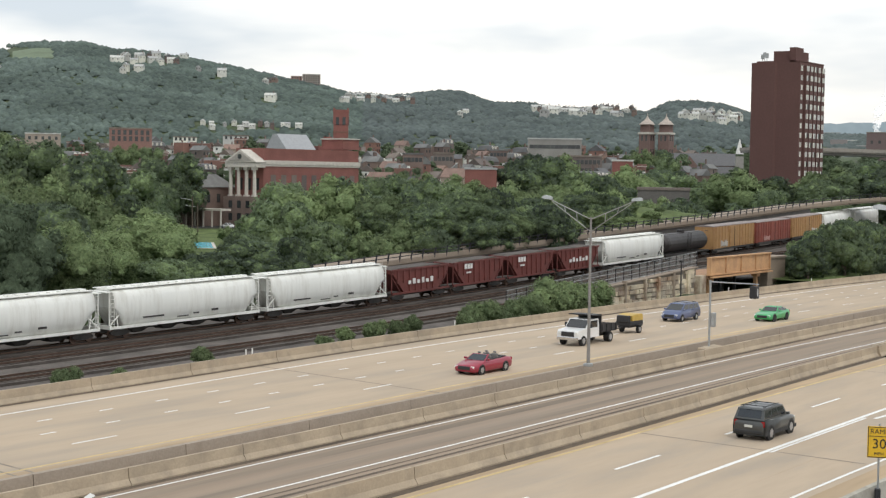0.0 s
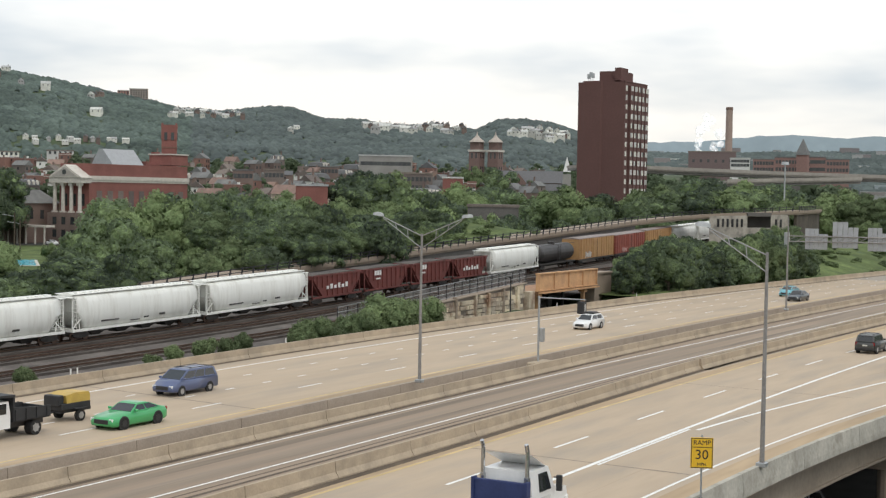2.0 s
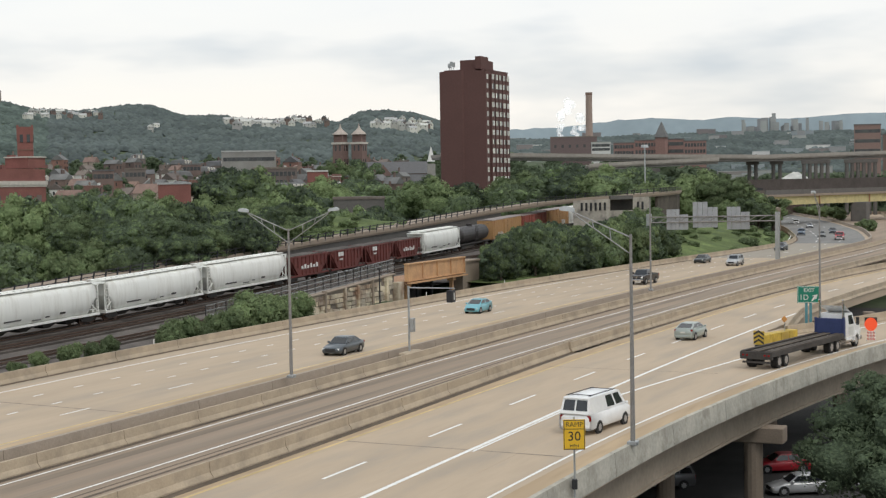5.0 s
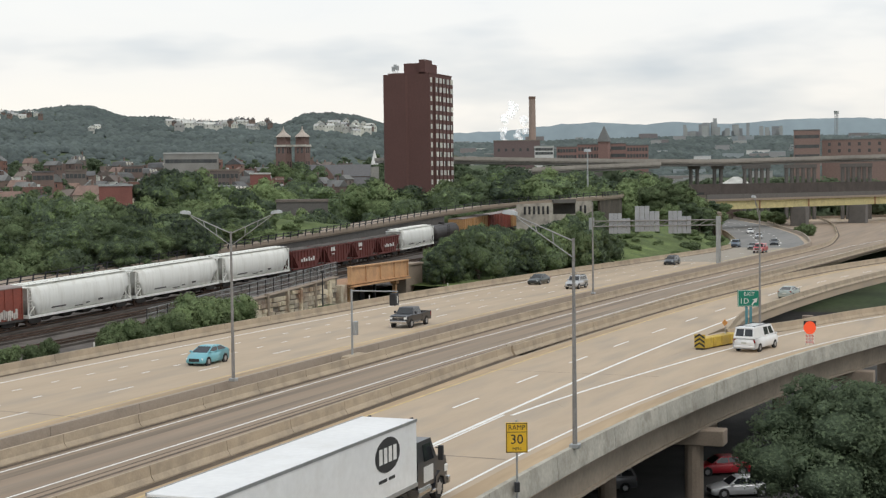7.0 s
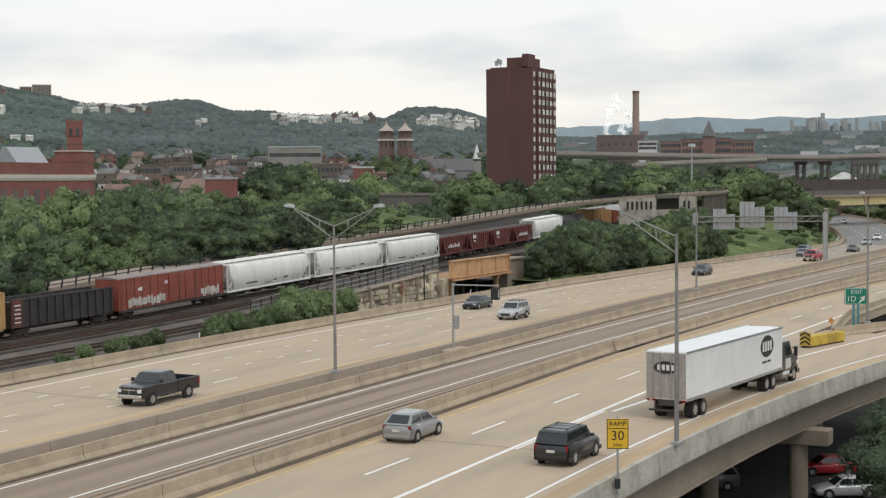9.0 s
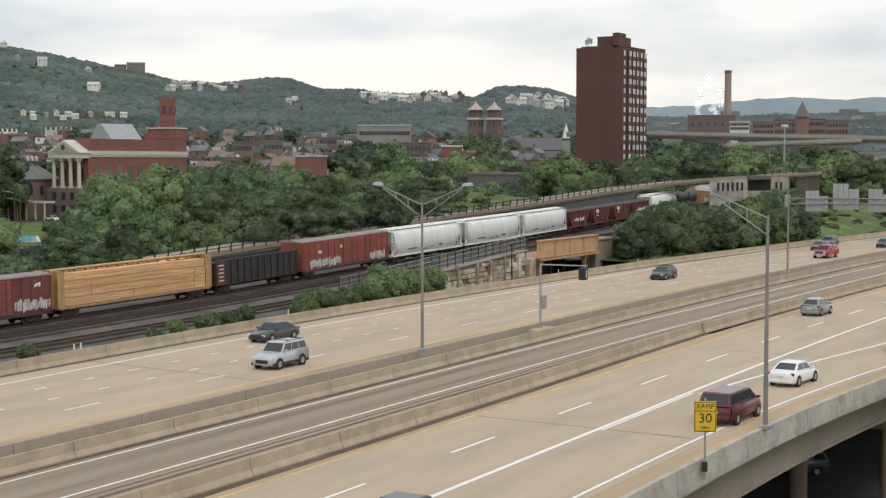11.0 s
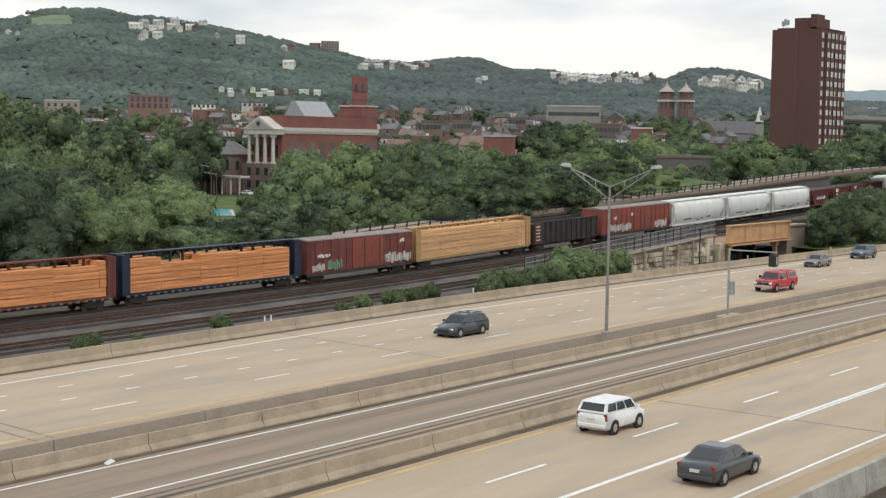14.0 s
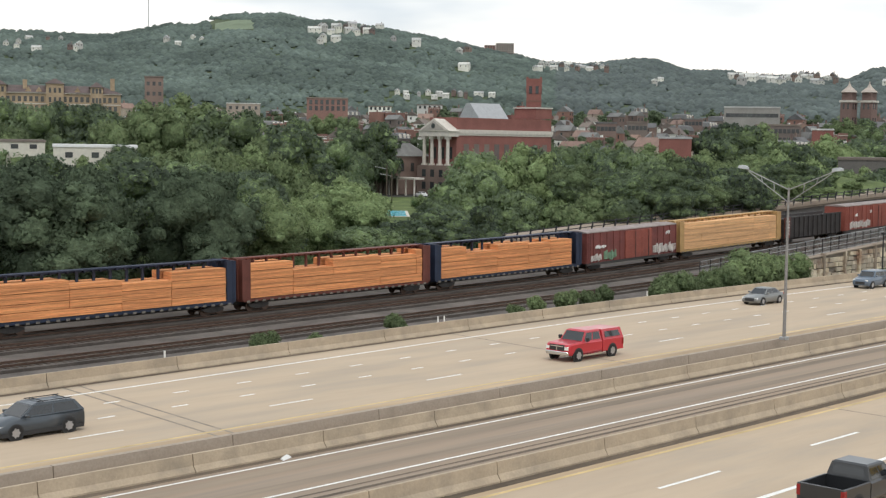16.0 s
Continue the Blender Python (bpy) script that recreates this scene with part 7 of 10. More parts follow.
def box_truck():
    c = thing("box_truck", pose(0, 0, 0), "white box truck with a blue and orange rear door", "truck")
    white = paint("white_truck_paint", (0.76, 0.76, 0.75))
    g = BM()
    box(g, -3.4, 1.2, -1.1, 1.1, 0.85, 2.8, 0.05)
    b = part("cargo_box", g, white, c)
    g = BM()
    box(g, -3.43, -3.38, -1.0, 1.0, 0.95, 2.7, 0.02)
    d = part("rear_door", g, mat("blue_door_print", (0.035, 0.06, 0.22), 0.5, var=0.15), b, "blue printed rear door")
    part("print", loft(BM(), [[(-3.45, -0.9, 1.75), (-3.45, 0.1, 1.6), (-3.45, -0.3, 2.05), (-3.45, -0.95, 2.05)], [(-3.44, -0.9, 1.75), (-3.44, 0.1, 1.6), (-3.44, -0.3, 2.05), (-3.44, -0.95, 2.05)]]), mat("orange_print", (0.6, 0.15, 0.05), 0.5), d)
    part("print_bar", box(BM(), -3.455, -3.44, -0.75, 0.75, 2.25, 2.5), BRIGHT, d, "white lettering drawn as a bar")
    for s in (-1, 1):
        y0, y1 = min(s * 1.1, s * 1.11), max(s * 1.1, s * 1.11)
        g = BM()
        prism(g, [(-1.9, 1.9), (-1.55, 1.9), (-1.35, 2.35), (-1.9, 2.35)], y0, y1)
        part("emblem", g, mat("orange_print", (0.6, 0.15, 0.05), 0.5), b, "orange slanted emblem")
        g = BM()
        box(g, -1.2, 0.25, y0, y1, 1.95, 2.25)
        part("lettering", g, mat("navy_print", (0.03, 0.04, 0.14), 0.5), b, "dark blue lettering drawn as a bar")
        wheel(c, 2.55, s * 0.85, 0.38, 0.25)
        wheel(c, -2.1, s * 0.8, 0.38, 0.45)
    g = BM()
    prism(g, [(1.55, 0.5), (3.3, 0.5), (3.35, 0.9), (3.2, 1.15), (2.5, 1.28), (2.0, 1.95), (1.55, 2.0)], -0.95, 0.95)
    cab = part("cab", g, white, c)
    for s in (-1, 1):
        g = BM()
        prism(g, [(1.65, 1.3), (2.42, 1.3), (2.02, 1.85), (1.65, 1.85)], min(s * 0.95, s * 0.962), max(s * 0.95, s * 0.962))
        part("side_window", g, GLASS, cab)
        part("headlight", box(BM(), 3.15, 3.36, s * 0.75 - 0.15, s * 0.75 + 0.13, 0.85, 1.05, 0.02), LENS, cab)
        part("door_mirror", box(BM(), 2.25, 2.4, s * 1.15 - 0.1, s * 1.15 + 0.1, 1.3, 1.65, 0.02), PLASTIC, cab)
        part("taillight", box(BM(), -3.46, -3.4, s * 0.95 - 0.08, s * 0.95 + 0.08, 0.75, 0.9), TAIL, c)
    g = BM()
    loft(g, [[(2.54, -0.85, 1.3), (2.54, 0.85, 1.3), (2.06, 0.8, 1.93), (2.06, -0.8, 1.93)], [(2.56, -0.85, 1.32), (2.56, 0.85, 1.32), (2.08, 0.8, 1.95), (2.08, -0.8, 1.95)]])
    part("windscreen", g, GLASS, cab)
    part("rear_bumper", box(BM(), -3.6, -3.35, -1.0, 1.0, 0.5, 0.7, 0.02), GREY_TRIM, c)
    part("chassis", box(BM(), -3.4, 3.0, -0.4, 0.4, 0.5, 0.85), GREY_TRIM, c)
    return c


# ---- who drives where ----
DRIVES = []
CURVES = {"far": smooth_curve([(-520, 0), (140, 0.2), (178, -0.4), (206, -2.6), (234, -4.9), (262, -7.0), (290, -8.8), (309, -9.5), (325, -8.6), (340, -6.7), (399, 3.5), (484, 24.3), (600, 60)], 22),
          "near": smooth_curve([(-520, 0), (103, 0.1), (119, -0.9), (142, -2.5), (166, -4.4), (190, -6.9), (213, -9.9), (240, -14.2), (300, -27), (1000, -290)], 30),
          "ramp": RAMP}


def drive(v, road, known):
    """Known places (seconds, metres along the road, metres across it) joined up, and carried on at the speeds of the ends."""
    curve = CURVES[road]
    ts, xs, ws = ([k[i] for k in known] for i in range(3))
    va, vb = (xs[1] - xs[0]) / (ts[1] - ts[0]), (xs[-1] - xs[-2]) / (ts[-1] - ts[-2])
    way = 1 if xs[-1] > xs[0] else -1

    def at(t):
        if t < ts[0]:
            return xs[0] + va * (t - ts[0])
        if t > ts[-1]:
            return xs[-1] + vb * (t - ts[-1])
        return float(np.interp(t, ts, xs))

    def across(t):
        return curve(at(t)) + float(np.interp(t, ts, ws))
    rows = []
    for i in range(0, 33):
        t = i * 0.5
        dx, dy = at(t + 0.15) - at(t - 0.15), across(t + 0.15) - across(t - 0.15)
        rows.append((t, pose(at(t), across(t), 0.0, 0, 0, math.degrees(math.atan2(dy, dx)))))
    DRIVES.append((v, rows))


drive(car("convertible", 4.9, 1.85, 1.36, paint("dark_red_paint", (0.29, 0.018, 0.042)), SEDAN, "dark red convertible with its roof folded down", open_top=True), "far", [(0, 85.5, 57.7), (0.5, 70.0, 57.7), (1, 56.0, 57.7)])
drive(dump_truck(), "far", [(0, 106.3, 61.3), (1.5, 70.2, 60.6)])
drive(compressor(), "far", [(0, 116.0, 62.5), (1.5, 78.0, 61.9)])
drive(car("minivan", 5.0, 1.95, 1.72, paint("slate_blue_paint", (0.085, 0.11, 0.21)), MINIVAN, "slate blue minivan with roof rails", "minivan", "rails"), "far", [(0, 129.7, 64.3), (1.5, 91.0, 64.0), (2.5, 66.3, 63.6)])
drive(car("sports_coupe", 4.84, 1.92, 1.38, paint("bright_green_paint", (0.055, 0.36, 0.125)), COUPE, "bright green sports coupe with black wheels", rim=PLASTIC, wr=0.36), "far", [(0, 136.3, 57.6), (1.5, 83.5, 57.6)])
drive(car("station_wagon", 4.6, 1.78, 1.56, paint("white_car_paint", (0.78, 0.78, 0.77)), WAGON, "white station wagon with a black roof carrier", "car", "load"), "far", [(1.5, 155.6, 61.2), (2.5, 128.1, 61.2), (3.5, 101.7, 61.2)])
drive(car("sedan", 4.7, 1.8, 1.45, paint("steel_grey_paint", (0.055, 0.066, 0.075)), SEDAN, "steel grey four-door sedan"), "far", [(1.5, 215.1, 57.4), (3.5, 156.6, 57.2), (5, 108.3, 57.2)])
drive(car("hatchback", 4.3, 1.74, 1.5, paint("pale_teal_paint", (0.16, 0.42, 0.48)), PRIUS, "pale teal five-door hatchback car"), "far", [(1.5, 218.6, 61.8), (3.5, 180.0, 61.4), (5, 147.3, 61.2), (7.5, 90.8, 61.0)])
drive(pickup("pickup_truck", 6.2, 2.03, 1.98, paint("black_pickup_paint", (0.025, 0.026, 0.03)), "black four-door pickup truck with a chrome grille", chrome=True, lifted=0.08), "far", [(3.5, 231.0, 57.9), (5, 194.4, 57.7), (7.5, 121.4, 57.6), (9, 76.9, 57.4)])
drive(car("sedan", 4.75, 1.82, 1.44, paint("dark_green_grey_paint", (0.035, 0.045, 0.042)), SEDAN, "dark green-grey four-door sedan"), "far", [(5, 245.6, 66.2), (7.5, 187.7, 66.7), (9, 147.9, 66.9), (11.5, 79.8, 67.3)])
drive(car("suv", 4.4, 1.84, 1.78, paint("silver_paint", (0.50, 0.51, 0.52), 0.3, 0.3), SUV, "boxy silver sport utility vehicle", "SUV", "rails", True, wr=0.37), "far", [(5, 238.5, 58.5), (7.5, 180.2, 58.2), (9, 137.9, 58.2), (11.5, 67.3, 58.0)])
drive(car("station_wagon", 4.6, 1.82, 1.56, paint("graphite_paint", (0.045, 0.055, 0.065)), WAGON, "graphite grey station wagon with roof rails", "car", "rails", True, wr=0.35), "far", [(5, 291.0, 64.5), (7.5, 243.3, 63.3), (9, 212.2, 62.4), (11.5, 153.6, 62.1), (12.5, 125.7, 61.7), (13.5, 98.5, 61.3), (14.5, 72.3, 61.0), (15.2, 54.6, 60.5), (16, 36.0, 60.0)])
drive(pickup("pickup_truck", 5.8, 2.02, 1.9, paint("bright_red_paint", (0.46, 0.022, 0.035)), "bright red pickup truck with a matching bed cap", cap=True, chrome=True), "far", [(7.5, 288.0, 58.4), (9, 256.0, 58.3), (11.5, 203.4, 58.2), (12.5, 176.6, 57.8), (13.5, 148.0, 57.8), (14.5, 118.6, 58.0), (15.2, 98.7, 58.1), (16, 75.3, 57.9)])
drive(car("sedan", 4.5, 1.76, 1.43, paint("warm_grey_paint", (0.17, 0.175, 0.17)), SEDAN, "warm grey four-door sedan"), "far", [(7.5, 303, 62.5), (9, 270, 63.8), (12.5, 203.6, 66.4), (13.5, 176.3, 66.2), (14.5, 151.3, 66.6), (15.2, 134.4, 67.3), (16, 113.3, 67.4)])
drive(car("suv", 4.6, 1.85, 1.7, paint("blue_grey_paint", (0.10, 0.135, 0.18)), SUV, "blue-grey sport utility vehicle", "SUV", wr=0.36), "far", [(7.5, 313, 67.4), (9, 279, 66.3), (12.5, 215.3, 68.2), (13.5, 193.3, 68.0), (14.5, 168.5, 67.8), (16, 135.1, 68.2)])
drive(car("sedan", 4.6, 1.78, 1.45, paint("silver_paint", (0.50, 0.51, 0.52), 0.3, 0.3), SEDAN, "silver four-door sedan in traffic"), "far", [(5, 425, 63.5), (7.5, 364, 63), (9, 321, 62.1), (12, 252, 61)])
drive(car("sedan", 4.6, 1.78, 1.45, paint("graphite_paint", (0.045, 0.055, 0.065)), SEDAN, "graphite grey four-door sedan"), "far", [(7.5, 325, 59.5), (9, 290, 59.6), (12, 222, 58.6)])
for c, rows in (("white_car_paint", [(5, 462, 65), (7.5, 402, 64), (9, 348, 61), (12, 276, 60)]), ("white_car_paint", [(7.5, 515, 64), (9, 477, 64), (12, 402, 64)])):
    drive(car("sedan", 4.6, 1.78, 1.45, MATS[c], SEDAN, "white four-door sedan in traffic"), "far", rows)

drive(car("suv", 4.5, 1.86, 1.74, paint("dark_grey_metallic_paint", (0.065, 0.068, 0.066), 0.35, 0.3), SUV, "boxy dark grey sport utility vehicle with roof rails", "SUV", "rails", True, wr=0.38), "near", [(0, 74.7, 31.8), (1.5, 121.0, 32.7), (2.5, 153.5, 33.3)])
drive(car("hatchback", 4.45, 1.73, 1.49, paint("sage_silver_paint", (0.35, 0.39, 0.36), 0.3, 0.2), PRIUS, "sage silver hatchback with a sloping tail"), "near", [(2.5, 57.0, 35.2), (3.5, 83.6, 34.4), (5, 127.2, 33.9), (7.5, 194.2, 32.1)])
drive(semi("flat", "white tractor pulling an empty flatbed trailer with dark timber"), "ramp", [(2, 46.7, 26.0), (2.5, 58.2, 26.0), (3.5, 81.4, 26.0), (5, 116.8, 25.7)])
drive(van(5.7, 2.0, 2.1, "white panel van with a roof rack", True), "ramp", [(3.8, 52.0, 28.0), (4.5, 69.0, 28.0), (5, 79.3, 26.2), (7.5, 135.3, 28.1)])
drive(semi("box", "black tractor pulling a long white box trailer"), "ramp", [(7.5, 62.5, 25.4), (8.5, 83.1, 25.5), (9, 93.7, 25.5)])
drive(car("hatchback", 4.3, 1.77, 1.56, paint("warm_silver_paint", (0.30, 0.305, 0.30), 0.3, 0.2), HATCH, "warm silver five-door hatchback car"), "near", [(8.5, 57.4, 36), (9, 71.1, 36), (11.5, 149.0, 37.2)])
drive(car("suv", 4.65, 1.86, 1.76, paint("black_paint", (0.022, 0.023, 0.025)), SUV, "black sport utility vehicle with a roof rack", "SUV", "rails", True, wr=0.38), "ramp", [(8.5, 57.6, 26.2), (9, 68.6, 26.1), (11.5, 122, 26.4)])
drive(car("sedan", 4.6, 1.78, 1.46, paint("white_car_paint", (0.78, 0.78, 0.77)), SEDAN, "white four-door sedan on the ramp"), "ramp", [(9.2, 52.0, 26.6), (11.3, 97.6, 26.7), (11.5, 102, 26.7)])
drive(car("minivan", 5.1, 1.96, 1.75, paint("maroon_paint", (0.10, 0.018, 0.025)), MINIVAN, "dark maroon family minivan", "minivan"), "ramp", [(11.3, 82.8, 25.0), (11.5, 87.0, 24.9), (13, 118.0, 26)])
drive(pickup("pickup_truck", 5.45, 1.98, 1.78, paint("black_paint", (0.022, 0.023, 0.025)), "black four-door pickup truck with an open bed"), "ramp", [(11.5, 54.9, 26.9), (12.5, 74.3, 26.4), (13, 85.0, 26.4)])
drive(car("compact_suv", 3.95, 1.77, 1.63, paint("white_car_paint", (0.78, 0.78, 0.77)), SOUL, "boxy white compact car with a black rear panel", "car", wr=0.34), "near", [(13.5, 48.6, 35.3), (14.5, 75.5, 35.3)])
drive(car("sedan", 4.75, 1.82, 1.46, paint("dark_slate_paint", (0.045, 0.052, 0.058)), SEDAN, "dark slate four-door sedan"), "ramp", [(13.5, 47.0, 26.6), (14.5, 65.1, 26.5)])
drive(box_truck(), "ramp", [(14.5, 39.8, 26.9), (15.2, 54.4, 26.9)])
drive(pickup("pickup_truck", 5.45, 1.98, 1.78, paint("black_paint", (0.022, 0.023, 0.025)), "black four-door pickup truck with an open bed"), "ramp", [(15, 30.5, 26.5), (16, 52.0, 26.6)])

# parked below the viaduct
def parked(v, x, y, turn, group="parked cars"):
    v.matrix_basis = pose(x, y, -8.5, 0, 0, turn)
    tagged(v, "", "", group)


parked(car("sedan", 4.6, 1.78, 1.46, paint("silver_paint", (0.50, 0.51, 0.52), 0.3, 0.3), SEDAN, "silver sedan parked below the viaduct"), 105, 18.9, 118)
parked(car("sedan", 4.6, 1.78, 1.46, paint("bright_red_paint", (0.46, 0.022, 0.035)), SEDAN, "red sedan parked below the viaduct"), 112.5, 21.6, 118)
parked(car("sedan", 4.6, 1.78, 1.46, paint("white_car_paint", (0.78, 0.78, 0.77)), SEDAN, "white sedan parked below the viaduct"), 108.5, 14.6, 118)
parked(car("suv", 4.6, 1.85, 1.7, paint("dark_grey_paint", (0.12, 0.12, 0.125), 0.3, 0.3), SUV, "grey utility vehicle parked below the viaduct", "SUV"), 103.5, 28.6, 118)


# ---- lamps, signs and gantries ----
POLE = mat("weathered_pole_steel", (0.27, 0.255, 0.24), 0.6, 0.25, var=0.2, scale=0.6, fine=8)


def street_lamp(x, y, z, h, arms, label):
    l = thing("street_lamp", pose(x, y, z), label, "street lamp", "lamps along the motorway")
    part("base_plate", box(BM(), -0.25, 0.25, -0.25, 0.25, 0, 0.22, 0.03), STEEL, l)
    part("pole", rod(BM(), (0, 0, 0.1), (0, 0, h), 0.125, 0.07, n=10), POLE, l)
    for dx, dy in arms:
        a = BM()
        rod(a, (0, 0, h - 0.15), (dx, dy, h + 1.15), 0.036, n=6)
        rod(a, (0, 0, h - 1.0), (dx * 0.95, dy * 0.95, h + 1.0), 0.03, n=6)
        for k in (0.35, 0.65):
            rod(a, (dx * k, dy * k, h - 0.15 + 1.3 * k), (dx * k * 0.95, dy * k * 0.95, h - 1.0 + 2.0 * k), 0.03, n=5)
        arm = part("bracket_arm", a, mat("weathered_arm_steel", (0.34, 0.34, 0.33), 0.5, 0.4, var=0.15), l)
        n = Vector((dx, dy, 0)).normalized()
        b = BM()
        p, q = Vector((dx, dy, h + 1.2)) - n * 0.15, Vector((dx, dy, h + 1.28)) + n * 0.62
        s = Vector((-n.y, n.x, 0))
        rings = []
        for t, w, up in ((0, 0.1, 0.1), (0.25, 0.2, 0.16), (0.7, 0.24, 0.17), (1.0, 0.14, 0.09)):
            c = p.lerp(q, t)
            rings.append([c - s * w + Vector((0, 0, -0.06)), c + s * w + Vector((0, 0, -0.06)), c + s * w * 0.7 + Vector((0, 0, up)), c - s * w * 0.7 + Vector((0, 0, up))])
        loft(b, rings)
        part("lamp_head", b, mat("lamp_housing", (0.42, 0.43, 0.43), 0.5, 0.2, var=0.08), arm)
    return l


street_lamp(87.1, 50.25, 0.9, 10.3, [(0, 3.3), (0, -3.3)], "tall grey steel lamp with two bracket arms on the median")
street_lamp(70.2, 20.9, 0.8, 10.6, [(0.3, 3.2)], "tall grey steel lamp with one bracket arm on the parapet")
street_lamp(171.5, 48.6, 0.8, 11.2, [], "tall plain grey steel pole on the median")
street_lamp(138.0, 22.9, 0.7, 10.8, [(-2.2, 0.1)], "tall grey steel lamp with one bracket arm in the gore")


def camera_post():
    """A short post with a control box, and a mast arm that carries a hooded lane signal."""
    p = thing("signal_post", pose(104.2, 49.3, 0.8), "grey post with a control box and a hooded lane signal", "signal")
    part("base_block", box(BM(), -1.3, 1.6, -0.36, 0.4, -0.8, 0.06, 0.08), CONCRETE, p, "bulging concrete base")
    part("pole", rod(BM(), (0, 0, 0), (0, 0, 5.25), 0.09, n=8), STEEL, p)
    part("control_box", box(BM(), -0.05, 0.45, -0.35, -0.09, 1.6, 2.7, 0.03), STEEL, p)
    part("mast_arm", rod(BM(), (0, 0, 5.12), (6.2, -1.3, 4.65), 0.06, n=6), STEEL, p)
    h = part("signal_head", box(BM(), 5.1, 5.85, -1.55, -1.0, 3.55, 4.55, 0.05), STEEL_DARK, p, "black hooded signal head")
    part("lens", box(BM(), 5.42, 5.54, -1.58, -1.54, 3.75, 4.35), BRIGHT, h)


camera_post()


def gantry():
    g = thing("sign_gantry", pose(0, 0, 0), "grey steel sign gantry seen from behind its signs", "sign gantry")
    a, b = Vector((242.5, 68.9, 0)), Vector((250.5, 48.6, 0.8))
    for p in (a, b):
        m = BM()
        for k in (-0.45, 0.45):
            box(m, p.x + k - 0.28, p.x + k + 0.28, p.y - 0.28, p.y + 0.28, -1.0, 8.5)
        part("post", m, STEEL, g)
    m = BM()
    d = b - a
    for up in (7.0, 7.9):
        for s in (-0.4, 0.4):
            rod(m, (a.x + s, a.y, up), (b.x + s, b.y, up), 0.09, n=6)
    for k in range(13):
        p0, p1 = a + d * (k / 13), a + d * ((k + 1) / 13)
        rod(m, (p0.x - 0.4, p0.y, 7.0), (p1.x - 0.4, p1.y, 7.9), 0.05, n=5)
    part("truss", m, POLE, g)
    back = mat("sign_back_aluminium", (0.38, 0.39, 0.40), 0.45, 0.4, var=0.08)
    for k0, k1, z0, z1 in ((0.13, 0.30, 5.7, 9.2), (0.335, 0.53, 6.0, 10.4), (0.60, 0.78, 5.6, 9.5)):
        p, q = a + d * k0, a + d * k1
        n = 5
        board = thing("sign_board", pose(0, 0, 0), "", "")
        board.parent = g
        for i in range(n):
            u, v = p.lerp(q, (i + 0.04) / n), p.lerp(q, (i + 0.96) / n)
            zt = z1 - (0.9 if i in (3, 4) and z1 < 11 else 0)
            m = BM()
            loft(m, [[(u.x + 0.5, u.y, z0), (v.x + 0.5, v.y, z0), (v.x + 0.5, v.y, zt), (u.x + 0.5, u.y, zt)], [(u.x + 0.6, u.y, z0), (v.x + 0.6, v.y, z0), (v.x + 0.6, v.y, zt), (u.x + 0.6, u.y, zt)]])
            part("sign_panel", m, back, g)
        bpy.data.objects.remove(board)


gantry()


def words(text, size, m, material, parent, name="lettering"):
    cu = bpy.data.curves.new(name, "FONT")
    cu.body, cu.size, cu.align_x, cu.align_y, cu.extrude = text, size, "CENTER", "CENTER", 0.004
    cu.resolution_u = 3
    tmp = bpy.data.objects.new(name, cu)
    me = bpy.data.meshes.new_from_object(tmp)
    bpy.data.objects.remove(tmp)
    me.materials.append(material)
    ob = new(name, me)
    ob.parent = parent
    ob.matrix_basis = m
    ob["label"] = text.lower() + " in plain letters"
    return ob


def ramp_sign():
    s = thing("speed_sign", pose(61.2, 20.92, 0.75, 0, 0, -66), "yellow ramp speed sign on a post at the parapet", "road sign")
    part("post", rod(BM(), (0, 0.06, -0.75), (0, 0.06, 2.85), 0.045, n=8), STEEL, s)
    part("clamp", box(BM(), -0.12, 0.12, -0.05, 0.2, -0.4, 0.05, 0.03), STEEL_DARK, s)
    yel = mat("sign_yellow", (0.78, 0.47, 0.03), 0.5, var=0.05)
    b = part("board", box(BM(), -0.49, 0.49, -0.02, 0.02, 1.38, 2.74, 0.015), yel, s)
    f = BM()
    for x0, x1, z0, z1 in ((-0.47, 0.47, 1.40, 1.43), (-0.47, 0.47, 2.69, 2.72), (-0.47, -0.44, 1.40, 2.72), (0.44, 0.47, 1.40, 2.72), (-0.47, 0.47, 2.3, 2.325)):
        box(f, x0, x1, -0.03, -0.021, z0, z1)
    part("border", f, PLASTIC, b)
    for t, size, z in (("RAMP", 0.3, 2.51), ("30", 0.6, 1.97), ("MPH", 0.2, 1.55)):
        words(t, size, pose(0, -0.026, z, 90, 0, 0), PLASTIC, b)


ramp_sign()


